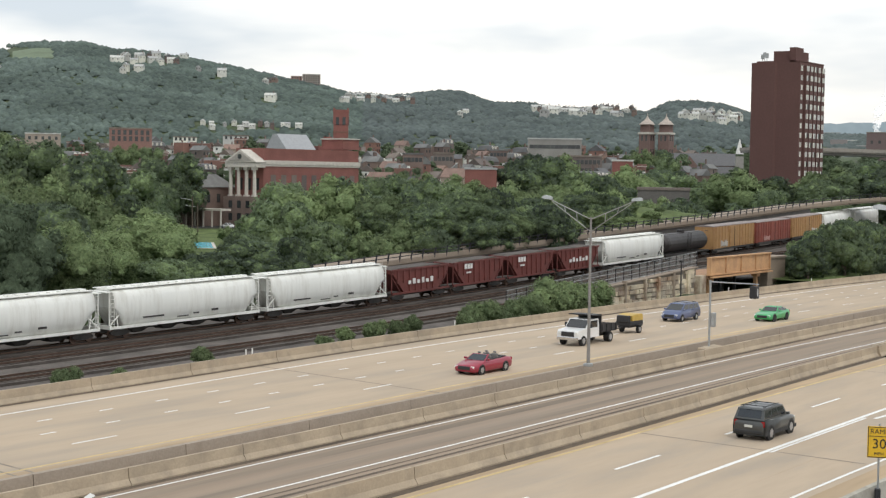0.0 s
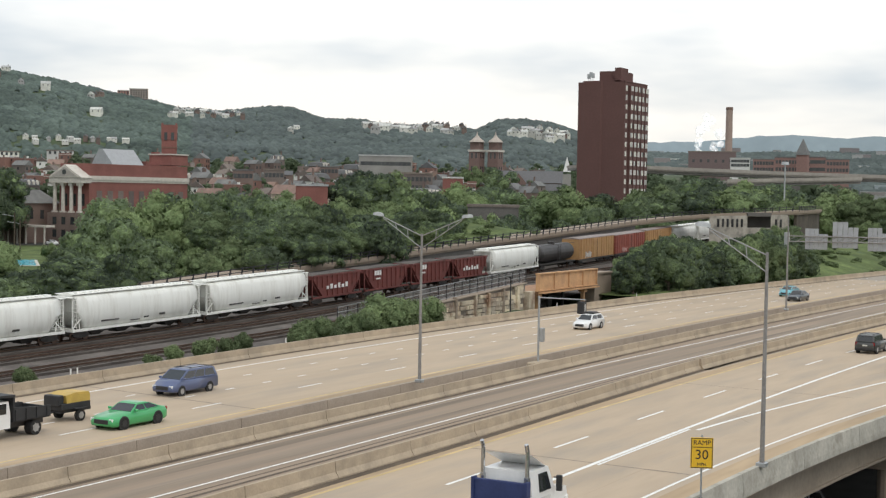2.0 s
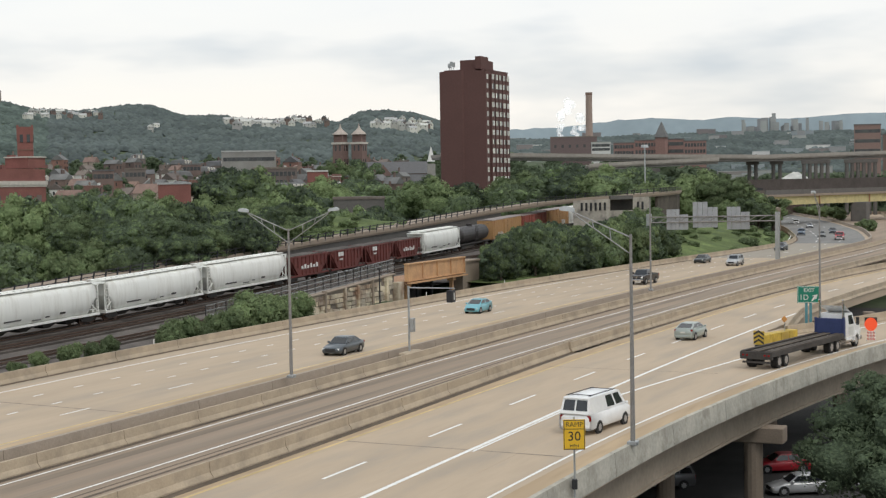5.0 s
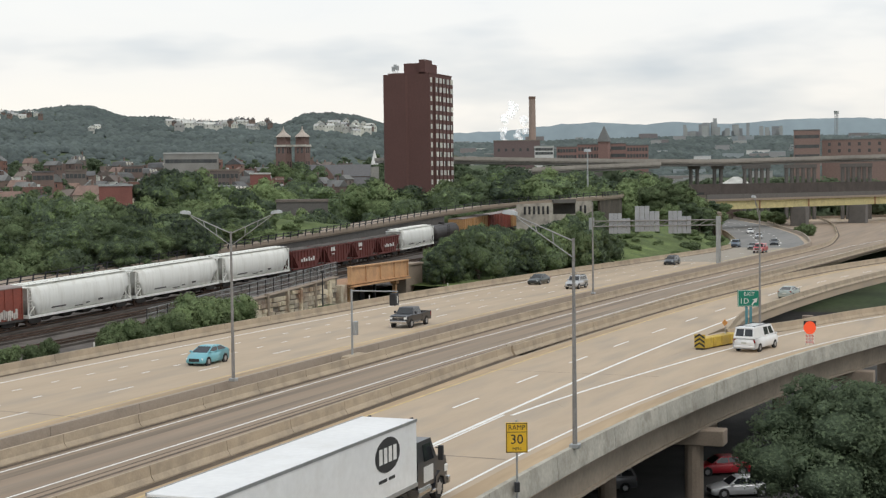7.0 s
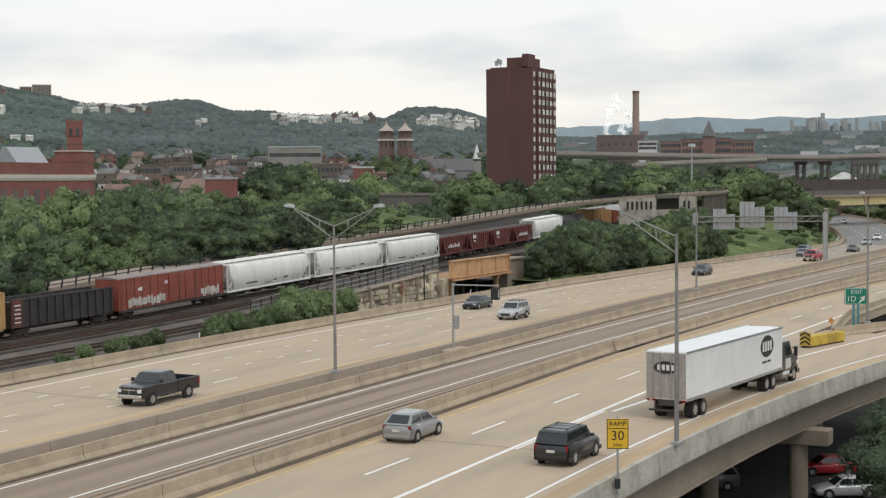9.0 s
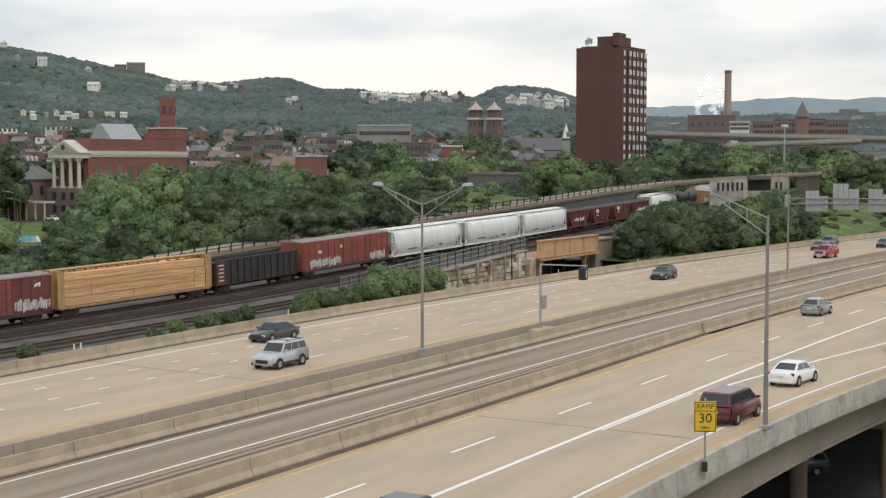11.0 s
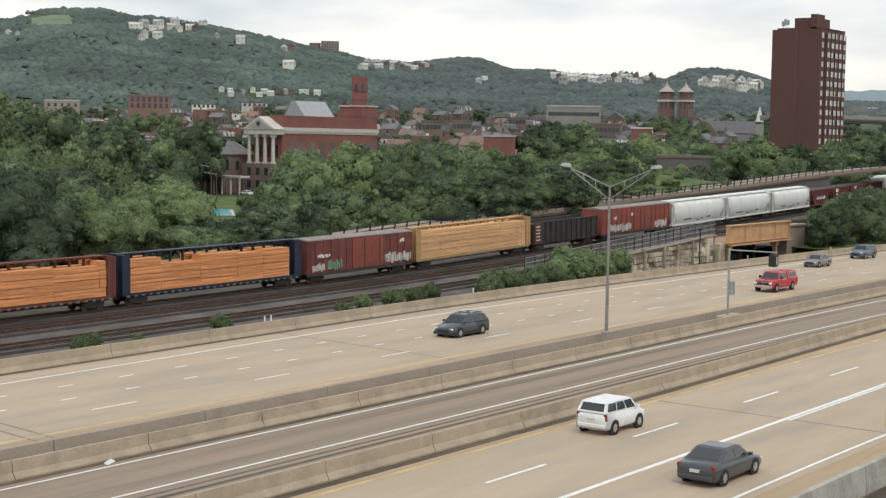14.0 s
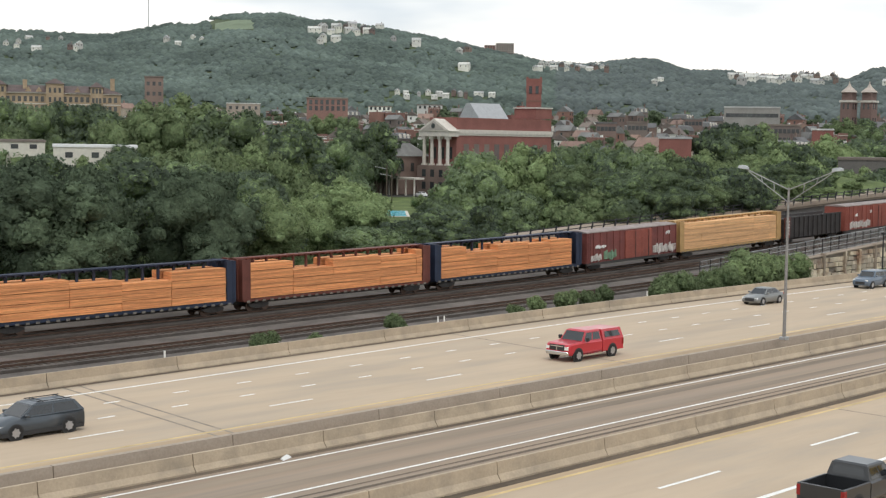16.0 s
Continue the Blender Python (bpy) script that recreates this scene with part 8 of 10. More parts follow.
def exit_sign():
    s = thing("exit_sign", pose(139.5, 24.2, 0.0, 0, 0, -75), "green exit sign on two posts in the gore", "road sign")
    green = mat("sign_green", (0.012, 0.20, 0.13), 0.5, var=0.06)
    for x in (-0.2, 0.2):
        part("post", box(BM(), x - 0.12, x + 0.12, 0.03, 0.2, -0.3, 3.4), mat("teal_post", (0.10, 0.27, 0.30), 0.6, var=0.1), s)
    b = part("board", box(BM(), -1.05, 1.05, -0.03, 0.03, 2.3, 3.9, 0.03), green, s)
    f = BM()
    for x0, x1, z0, z1 in ((-1.0, 1.0, 2.34, 2.38), (-1.0, 1.0, 3.82, 3.86), (-1.0, -0.96, 2.34, 3.86), (0.96, 1.0, 2.34, 3.86)):
        box(f, x0, x1, -0.04, -0.031, z0, z1)
    part("border", f, BRIGHT, b)
    words("EXIT", 0.5, pose(0.05, -0.036, 3.5, 90, 0, 0), BRIGHT, b)
    words("1D", 0.72, pose(-0.42, -0.036, 2.82, 90, 0, 0), BRIGHT, b)
    a = BM()
    prism(a, [(0.25, 2.52), (0.33, 2.45), (0.62, 2.74), (0.7, 2.62), (0.82, 3.12), (0.32, 3.0), (0.5, 2.9)], -0.04, -0.031)
    part("arrow", a, BRIGHT, b)


exit_sign()


def attenuator():
    a = thing("crash_cushion", pose(122.5, 25.35, 0, 0, 0, -17), "yellow crash cushion with a striped nose plate", "crash cushion")
    a.scale = (0.86, 0.86, 0.86)
    yel = mat("cushion_yellow", (0.55, 0.38, 0.05), 0.6, var=0.2, scale=1, fine=6, stain=(0.25, 0.17, 0.05), stain_amount=0.6)
    for k in range(4):
        part("bay", box(BM(), k * 1.75, k * 1.75 + 1.7, -0.55, 0.55, 0.12, 1.1, 0.05), yel, a)
    part("track", box(BM(), -0.3, 7.2, -0.35, 0.35, 0, 0.12), STEEL_DARK, a)
    n = part("nose_plate", box(BM(), -0.12, -0.02, -0.6, 0.6, 0.15, 1.5, 0.03), yel, a, "yellow plate with black chevrons")
    f = BM()
    for k in range(3):
        z = 0.3 + k * 0.42
        for s in (-1, 1):
            loft(f, [[(-0.14, 0, z + 0.25), (-0.14, 0, z + 0.45), (-0.14, s * 0.56, z + 0.12), (-0.14, s * 0.56, z - 0.08)], [(-0.125, 0, z + 0.25), (-0.125, 0, z + 0.45), (-0.125, s * 0.56, z + 0.12), (-0.125, s * 0.56, z - 0.08)]])
    part("chevron", f, PLASTIC, n)
    d = part("marker_post", rod(BM(), (5.2, 0, 1.0), (5.2, 0, 2.3), 0.04, n=6), STEEL, a)
    m = BM()
    loft(m, [[(5.15, 0, 1.9), (5.15, 0.34, 2.25), (5.15, 0, 2.6), (5.15, -0.34, 2.25)], [(5.12, 0, 1.9), (5.12, 0.34, 2.25), (5.12, 0, 2.6), (5.12, -0.34, 2.25)]])
    part("marker", m, mat("marker_orange", (0.6, 0.28, 0.08), 0.6), d)


attenuator()


def work_sign(x, y, z, s, turn):
    t = thing("work_sign", pose(x, y, z, 0, 0, turn), "orange road-work sign on a striped stand", "road sign")
    r = 0.72 * s
    ring = [(math.cos(math.pi * (i + 0.5) / 8) * r * (1.0 if i % 4 in (0, 3) else 0.94), math.sin(math.pi * (i + 0.5) / 8) * r * 1.08) for i in range(16)]
    # The board glows faintly of itself to look bright; it is no lamp.
    part("board", loft(BM(), [[(x0, u, 1.95 * s + w) for u, w in ring] for x0 in (-0.03, 0.0)]), glow("glowing_orange", (0.95, 0.10, 0.03), 0.25), t)
    part("backing", box(BM(), 0.02, 0.06, -0.7 * s, 0.7 * s, 1.75 * s, 2.75 * s, 0.01), PLASTIC, t, "black backing panel")
    b = BM()
    rod(b, (0, 0, 0), (0, 0, 1.4 * s), 0.04, n=6)
    for k in (-1, 1):
        rod(b, (0, k * 0.5 * s, 0), (0, 0, 0.6 * s), 0.03, n=5)
    part("stand", b, STEEL, t)
    white, red = mat("barricade_white", (0.72, 0.70, 0.66), 0.6, var=0.1), mat("barricade_red", (0.62, 0.06, 0.035), 0.6, var=0.1)
    for k in range(3):
        z0 = (0.15 + k * 0.36) * s
        board = part("stripe_board", box(BM(), -0.05, -0.01, -0.5 * s, 0.5 * s, z0, z0 + 0.24 * s), white, t)
        for j in range(3):
            y0 = (-0.46 + j * 0.32) * s
            part("stripe", loft(BM(), [[(x0, y0, z0), (x0, y0 + 0.15 * s, z0), (x0, y0 + 0.3 * s, z0 + 0.24 * s), (x0, y0 + 0.15 * s, z0 + 0.24 * s)] for x0 in (-0.056, -0.05)]), red, board)


work_sign(121, 16.05, 0.85, 0.7, 10)
work_sign(290, 17.0, 0, 1.4, 10)

# short delineators and clutter along the outer barrier
for x in (51.4, 76.3, 77.0, 103.5, 158.0, 181.0):
    d = thing("delineator", pose(x, OUTER(x) + 0.1, 0.84), "short white marker post on the concrete barrier", "marker post", "markers on the barrier")
    part("post", box(BM(), -0.05, 0.05, -0.03, 0.03, 0, 0.4), BRIGHT, d)
for x, y in ((80.5, 77.6), (102.5, 78.8), (61, 75.4)):
    d = thing("trackside_cabinet", pose(x, y, RAIL_Z(x) - 0.6), "small dark trackside cabinet among weeds", "cabinet")
    part("body", box(BM(), -0.4, 0.4, -0.3, 0.3, 0, 1.5, 0.05), STEEL_DARK, d)
    part("lid", box(BM(), -0.46, 0.46, -0.36, 0.36, 1.5, 1.6, 0.03), STEEL_DARK, d)
d = thing("paper_scrap", pose(41.1, 48.0, 0.0, 0, 0, 20), "crumpled white litter lying on the road", "litter")
part("sheet", loft(BM(), [[(-0.35, -0.1, 0.002), (0.35, -0.12, 0.03), (0.3, 0.12, 0.1), (-0.3, 0.1, 0.05)], [(-0.3, -0.05, 0.06), (0.3, -0.06, 0.1), (0.25, 0.08, 0.16), (-0.25, 0.06, 0.11)]]), BRIGHT, d)


# ---- the town ----
# Town bricks are greyed a little for the haze over the houses.
BRICKS = [mat("town_brick_%s" % n, c, 0.9, var=0.14, scale=0.2, fine=2.2, per_object=0.2) for n, c in
          (("red", (0.215, 0.118, 0.100)), ("brown", (0.19, 0.138, 0.122)), ("dark", (0.155, 0.128, 0.120)), ("tan", (0.38, 0.32, 0.27)), ("grey", (0.27, 0.26, 0.25)), ("white", (0.62, 0.61, 0.58)))]
RED_BRICK = mat("red_brick", (0.235, 0.098, 0.082), 0.9, var=0.12, scale=0.2, fine=2.5)
TRIM = mat("pale_stone_trim", (0.56, 0.52, 0.46), 0.85, var=0.1)
ROOFS = [mat("roof_%s" % n, c, 0.9, var=0.18, scale=0.3, fine=3, per_object=0.25) for n, c in (("slate", (0.15, 0.15, 0.155)), ("brown", (0.18, 0.15, 0.135)), ("light", (0.48, 0.48, 0.48)), ("red", (0.22, 0.15, 0.13)))]
WINDOW = mat("window_pane", (0.05, 0.055, 0.06), 0.15, var=0.2, spec=0.6, per_object=0.3)
BLIND = mat("window_with_blind", (0.62, 0.62, 0.60), 0.5, var=0.15, per_object=0.25)
WHITE_WALL = mat("white_siding", (0.68, 0.67, 0.65), 0.8, var=0.08, per_object=0.12)


def windows(parent, face, x0, x1, z0, z1, nx, nz, w, h, at, material=WINDOW, sill=False):
    """A grid of panes on a wall: face '-y' (at y = at), or '-x' (at x = at)."""
    for i in range(nx):
        for j in range(nz):
            u = x0 + (i + 0.5) * (x1 - x0) / nx
            z = z0 + (j + 0.5) * (z1 - z0) / nz
            b = BM()
            if face == "-y":
                box(b, u - w / 2, u + w / 2, at - 0.07, at + 0.03, z - h / 2, z + h / 2)
            else:
                box(b, at - 0.07, at + 0.03, u - w / 2, u + w / 2, z - h / 2, z + h / 2)
            part("window", b, material, parent)


def house(name, w, d, h, roof, wall, roofing, label, floors=2, panes=True):
    """A small town house, its front towards -Y."""
    t = thing(name, pose(0, 0, -600), label, "house", "houses of the town")
    part("wall", box(BM(), -w / 2, w / 2, 0, d, -3, h), wall, t)
    b = BM()
    if roof == "gable_x":
        loft(b, [[(x, -0.4, h - 0.1), (x, d + 0.4, h - 0.1), (x, d / 2, h + d * 0.33)] for x in (-w / 2 - 0.3, w / 2 + 0.3)])
    elif roof == "gable_y":
        loft(b, [[(-w / 2 - 0.4, y, h - 0.1), (w / 2 + 0.4, y, h - 0.1), (0, y, h + w * 0.42)] for y in (-0.3, d + 0.3)])
    elif roof == "mansard":
        loft(b, [[(-w / 2 - 0.3, -0.3, h), (w / 2 + 0.3, -0.3, h), (w / 2 + 0.3, d + 0.3, h), (-w / 2 - 0.3, d + 0.3, h)], [(-w / 2 + 0.8, 0.8, h + 2.6), (w / 2 - 0.8, 0.8, h + 2.6), (w / 2 - 0.8, d - 0.8, h + 2.6), (-w / 2 + 0.8, d - 0.8, h + 2.6)],
                 [(-w / 2 + 2.5, 3, h + 3.2), (w / 2 - 2.5, 3, h + 3.2), (w / 2 - 2.5, d - 3, h + 3.2), (-w / 2 + 2.5, d - 3, h + 3.2)]])
    else:
        box(b, -w / 2 + 0.1, w / 2 - 0.1, 0.1, d - 0.1, h, h + 0.12)
    part("roof", b, roofing, t)
    if roof == "flat":
        part("parapet", box(BM(), -w / 2 - 0.12, w / 2 + 0.12, -0.14, 0.12, h - 0.3, h + 0.7), wall, t)
        part("cornice", box(BM(), -w / 2 - 0.15, w / 2 + 0.15, -0.35, -0.02, h - 0.5, h - 0.25), TRIM, t)
        part("roof_vent", box(BM(), -w * 0.2, -w * 0.2 + 1.1, d * 0.3, d * 0.3 + 1.0, h, h + 1.3), ROOFS[2], t)
    elif roof == "mansard":
        for k in (-0.28, 0.05, 0.34):
            part("dormer", loft(BM(), [[(w * k - 0.7, y0, h + 0.4), (w * k + 0.7, y0, h + 0.4), (w * k + 0.7, y0, h + 1.9), (w * k, y0, h + 2.6), (w * k - 0.7, y0, h + 1.9)] for y0 in (-0.2, 1.4)]), TRIM, t)
    part("chimney", box(BM(), w * 0.25, w * 0.25 + 0.8, d * 0.5, d * 0.5 + 0.8, h, h + (d * 0.33 if roof != "flat" else 0) + 1.8), BRICKS[1], t)
    windows(t, "-y", -w / 2, w / 2, h - 3.6 if not panes else 0.3, h - 0.3, 2, min(2, floors) if panes else 1, 1.2, 1.7, 0)
    if panes:
        windows(t, "-x", 0.5, d, h - 3.2, h - 0.4, 1, 1, 1.1, 1.6, -w / 2)
    return t


HOUSES = [house("row_house", 6.5, 11, 7.5, "gable_x", BRICKS[0], ROOFS[0], "narrow red brick row house with a slate roof"),
          house("row_house", 7.5, 12, 8.5, "flat", BRICKS[1], ROOFS[1], "flat-roofed brown brick row house", 3),
          house("row_house", 6.0, 10, 7.0, "gable_y", BRICKS[2], ROOFS[0], "dark brick gabled town house"),
          house("row_house", 9.0, 13, 9.5, "flat", BRICKS[0], ROOFS[2], "three-storey red brick house with a pale flat roof", 3),
          house("row_house", 7.0, 9, 6.5, "gable_x", WHITE_WALL, ROOFS[1], "white-sided house with a brown roof"),
          house("row_house", 8.0, 10, 6.5, "gable_y", BRICKS[3], ROOFS[3], "tan brick house with a reddish roof"),
          house("row_house", 6.5, 9, 9.5, "gable_y", BRICKS[1], ROOFS[0], "tall narrow brown brick house with a steep slate gable", 3),
          house("row_house", 10.0, 12, 7.5, "mansard", BRICKS[2], ROOFS[0], "dark brick house with a slate mansard roof and dormers"),
          house("row_house", 12.0, 10, 6.0, "flat", BRICKS[2], ROOFS[0], "low dark brick building with a tarred flat roof")]
HILL_WALL = mat("weathered_siding", (0.50, 0.49, 0.475), 0.85, var=0.1, per_object=0.35)
HILL_HOUSES = [house("hill_house", 9, 9, 7.5, "gable_y", HILL_WALL, ROOFS[2], "white gabled house on the wooded hill", panes=False),
               house("hill_house", 13, 9, 6.5, "gable_x", BRICKS[5], ROOFS[2], "pale house on the wooded hill", panes=False),
               house("hill_house", 8, 9, 9.0, "gable_y", BRICKS[1], ROOFS[0], "brown brick house on the wooded hill", panes=False)]
FAR_TREES = [make_tree(31, 10, 4.6, LEAF[0], 1200, 0.42, 0.1, lobes=5), make_tree(32, 10, 4.0, LEAF[1], 1100, 0.4, 0.1, lobes=4)]


def set_house(proto, az, d, turn, rng, scale=1.0, lift=0.0, label=""):
    x, y = polar(az, d)
    c = copy_thing(proto, pose(x, y, ground_z(x, y) + lift, 0, 0, turn))
    s = scale * rng.uniform(0.9, 1.15)
    c.scale = (s, s, s * rng.uniform(0.9, 1.15))
    return c


def build_town():
    rng = random.Random(3)
    # rows of houses between the strip of trees and the foot of the hills
    for d0, step in ((500, 1.0), (540, 0.9), (585, 0.85), (630, 0.85), (685, 0.85), (745, 0.85), (815, 0.9), (890, 0.9)):
        az = 24.6
        while az < 60.5:
            az += step * rng.uniform(0.65, 1.35)
            if d0 < 560 and (38.2 < az < 45.2 or az > 49 or 27 < az < 29.2 or az < 25.5):
                continue
            if d0 < 700 and az > 54:
                continue
            if rng.random() < 0.16:
                continue
            set_house(rng.choice(HOUSES + [HOUSES[4], HOUSES[5], HOUSES[3], HOUSES[7]]), az + rng.uniform(-0.2, 0.2), d0 + rng.uniform(-20, 20), rng.choice((0, 0, 8, -12, 90, -50, 35)), rng, 0.8, lift=rng.uniform(-1.5, 2.2))
    # houses along the crest and on the slopes
    for az, d, size in SPOTS:
        set_house(rng.choice(HILL_HOUSES[:2] * 3 + HILL_HOUSES[2:]), az, d, rng.uniform(-25, 25) + az - 90, rng, size, 1.5)


def grove(name, spots, label):
    """Many far trees in one sheet of stuff: (x, y, base, height, turn)."""
    V, F, NR, k = [], [], [], 0
    protos = []
    for t in FAR_TREES:
        me = [c for c in t.children if c.name.startswith("crown")][0].data
        v = np.array([q.co[:] for q in me.vertices])
        n = np.zeros((len(v), 3))
        for p in me.polygons:
            for li in p.loop_indices:
                n[me.loops[li].vertex_index] = me.corner_normals[li].vector
        protos.append((v, [tuple(p.vertices) for p in me.polygons], n))
    for i, (x, y, z, h, turn) in enumerate(spots):
        v, f, n = protos[i % len(protos)]
        c, s = math.cos(turn), math.sin(turn)
        m = np.array([[c, s, 0], [-s, c, 0], [0, 0, 1]])
        V.append((v @ m) * (h / 10.2) * np.array([1.2, 1.2, 1]) + np.array([x, y, z - 0.2 * h]))
        NR.append(n @ m)
        F += [tuple(k + j for j in q) for q in f]
        k += len(v)
    ob = raw(name, np.concatenate(V), F, LEAF[0], smooth=True)
    ob.data.normals_split_custom_set_from_vertices(np.concatenate(NR).tolist())
    tagged(ob, label, "trees", kind="stuff")


def town_trees():
    rng = random.Random(12)
    spots = []
    for i in range(430):
        az, d = rng.uniform(15, 61), rng.uniform(470, 980)
        if d < 520 and 38 < az < 46:
            continue
        x, y = polar(az, d)
        spots.append((x, y, ground_z(x, y), rng.uniform(6, 13), rng.uniform(0, 6.28)))
    grove("town_trees", spots, "leafy green trees between the houses of the town")
    spots = []
    for i in range(128):
        az = 2.5 + i * 0.14
        d = rng.uniform(640, 740)
        spots.append((*polar(az, d), -2.5, rng.uniform(19, 27) - 6 * (rng.random() < 0.3) + (9 if az > 13.5 else 0), rng.uniform(0, 6.28)))
    grove("valley_trees", spots, "leafy green trees behind the piers of the viaduct")


build_town()
town_trees()


def portico_hall():
    """A red brick hall: a columned temple front towards -X, a long wing along X."""
    t = thing("brick_hall", pose(322.6, 299, -3), "red brick hall with a white columned portico", "building")
    part("main_wall", box(BM(), 0, 45, 0, 11.6, 0, 19.6), RED_BRICK, t)
    b = BM()
    box(b, -0.5, 45.4, -0.45, 12.0, 19.2, 20.4)
    box(b, -0.3, 45.2, -0.25, 11.8, 18.6, 19.2)
    part("cornice", b, TRIM, t)
    part("parapet", box(BM(), 0.3, 45, 0.1, 11.6, 20.4, 24.0), RED_BRICK, t)
    part("corner_tower", box(BM(), 37, 45, 0.0, 9, 24.4, 27.6), RED_BRICK, t)
    b = BM()
    box(b, 36.7, 45.3, -0.3, 9.3, 27.6, 28.0)
    part("tower_cap", b, TRIM, t)
    # the portico
    for k in range(4):
        y = 0.8 + k * 3.25
        c = BM()
        rod(c, (-3.0, y, 10.0), (-3.0, y, 17.4), 0.58, 0.5, n=14)
        box(c, -3.7, -2.3, y - 0.7, y + 0.7, 9.5, 10.0)
        box(c, -3.7, -2.3, y - 0.75, y + 0.75, 17.4, 18.2)
        part("column", c, TRIM, t)
    b = BM()
    box(b, -4.0, 0.2, -0.6, 12.0, 18.2, 19.8)
    part("entablature", b, TRIM, t)
    b = BM()
    loft(b, [[(x, -1.0, 19.8), (x, 12.2, 19.8), (x, 5.6, 23.6)] for x in (-4.3, 0.3)])
    p = part("pediment", b, TRIM, t)
    # Tympanum colour is the trim darkened, with the pediment's shade put in.
    part("tympanum", loft(BM(), [[(x, 0.8, 20.2), (x, 10.4, 20.2), (x, 5.6, 22.9)] for x in (-4.4, -4.31)]), mat("shaded_stucco", (0.38, 0.35, 0.31), 0.85, var=0.1), p)
    part("oculus", rod(BM(), (-4.55, 5.6, 21.4), (-4.38, 5.6, 21.4), 0.75, n=14), WINDOW, p)
    part("podium", box(BM(), -4.4, 0, -0.8, 12.2, 0, 9.5), BRICKS[1], t)
    windows(t, "-x", 0.8, 11, 10.5, 16, 3, 1, 1.6, 3.6, 0)
    windows(t, "-x", 0.5, 11, 1.5, 9, 3, 2, 1.5, 2.2, -4.4)
    windows(t, "-y", 2, 44, 9.5, 17.8, 9, 1, 2.3, 4.8, 0, BRICKS[2])
    windows(t, "-y", 2, 44, 2.5, 8, 9, 1, 1.8, 3.2, 0)
    w = BM()
    box(w, 0, 14, -0.5, 0.3, 7.6, 8.0)
    part("string_course", w, TRIM, t)
    # a wing with a white veranda
    v = thing("veranda_house", pose(314, 316, -3), "dark brick house with a white columned veranda", "house")
    part("wall", box(BM(), 0, 14, 0, 14, 0, 12), BRICKS[1], v)
    b = BM()
    loft(b, [[(-0.5, -0.5, 12), (14.5, -0.5, 12), (14.5, 14.5, 12), (-0.5, 14.5, 12)], [(4, 4, 16), (10, 4, 16), (10, 10, 16), (4, 10, 16)]])
    part("roof", b, ROOFS[0], v)
    part("veranda_roof", box(BM(), -4.2, 0, -12, 14.5, 5.2, 5.8), TRIM, v)
    for k in range(8):
        y = -11.4 + k * 3.6
        part("column", rod(BM(), (-3.6, y, 0), (-3.6, y, 5.2), 0.28, n=8), TRIM, v)
    windows(v, "-x", 0.5, 13.5, 5.8, 11.6, 4, 1, 1.4, 2.6, 0)
    windows(v, "-y", 0.5, 13.5, 5.8, 11.6, 3, 1, 1.4, 2.6, 0)


portico_hall()


def clock_tower():
    x, y = polar(39.83, 505)
    t = thing("church_tower", pose(x, y, 0, 0, 0, 38), "square red brick church tower with arched belfry", "church tower")
    t.scale = (1.16, 1.16, 1.02)
    part("shaft", box(BM(), -2.15, 2.15, -2.15, 2.15, -4, 30), RED_BRICK, t)
    part("belfry", box(BM(), -2.25, 2.25, -2.25, 2.25, 30, 34), RED_BRICK, t)
    for a in (-2.0, 2.0):
        for b in (-2.0, 2.0):
            part("pinnacle", box(BM(), a - 0.35, a + 0.35, b - 0.35, b + 0.35, 34, 35.5, 0.0, 0.15), RED_BRICK, t)
    part("parapet", box(BM(), -2.15, 2.15, -2.15, 2.15, 34, 34.9), RED_BRICK, t)
    for z, h in ((29.5, 3.2), (22, 2.6), (16, 2.6)):
        windows(t, "-x", -1.9, 1.9, z, z + h, 2, 1, 0.9, h * 0.8, -2.27 if z > 28 else -2.17)
        windows(t, "-y", -1.9, 1.9, z, z + h, 2, 1, 0.9, h * 0.8, -2.27 if z > 28 else -2.17)
    for z in (20.4, 27.2):
        part("stone_band", box(BM(), -2.25, 2.25, -2.25, 2.25, z, z + 0.4), mat("brown_stone", (0.20, 0.11, 0.085), 0.9, var=0.1), t)
    x, y = polar(41.3, 520)
    n = thing("church_nave", pose(x, y, 0, 0, 0, -8), "grey-roofed brick church hall behind the portico", "church")
    part("wall", box(BM(), -6, 9, 0, 14, -4, 20), RED_BRICK, n)
    part("roof", loft(BM(), [[(a, -0.4, 20), (a, 14.4, 20), (a, 9, 27.5), (a, 7, 27.5)] for a in (-6.4, 7.5)]), mat("grey_membrane_roof", (0.36, 0.37, 0.38), 0.8, var=0.08), n)
    part("stair_block", box(BM(), 9.01, 14, 2, 12, -4, 23.5), RED_BRICK, n)
    part("chimney", box(BM(), 15, 17.2, 4, 6.2, -4, 27), RED_BRICK, n)


clock_tower()


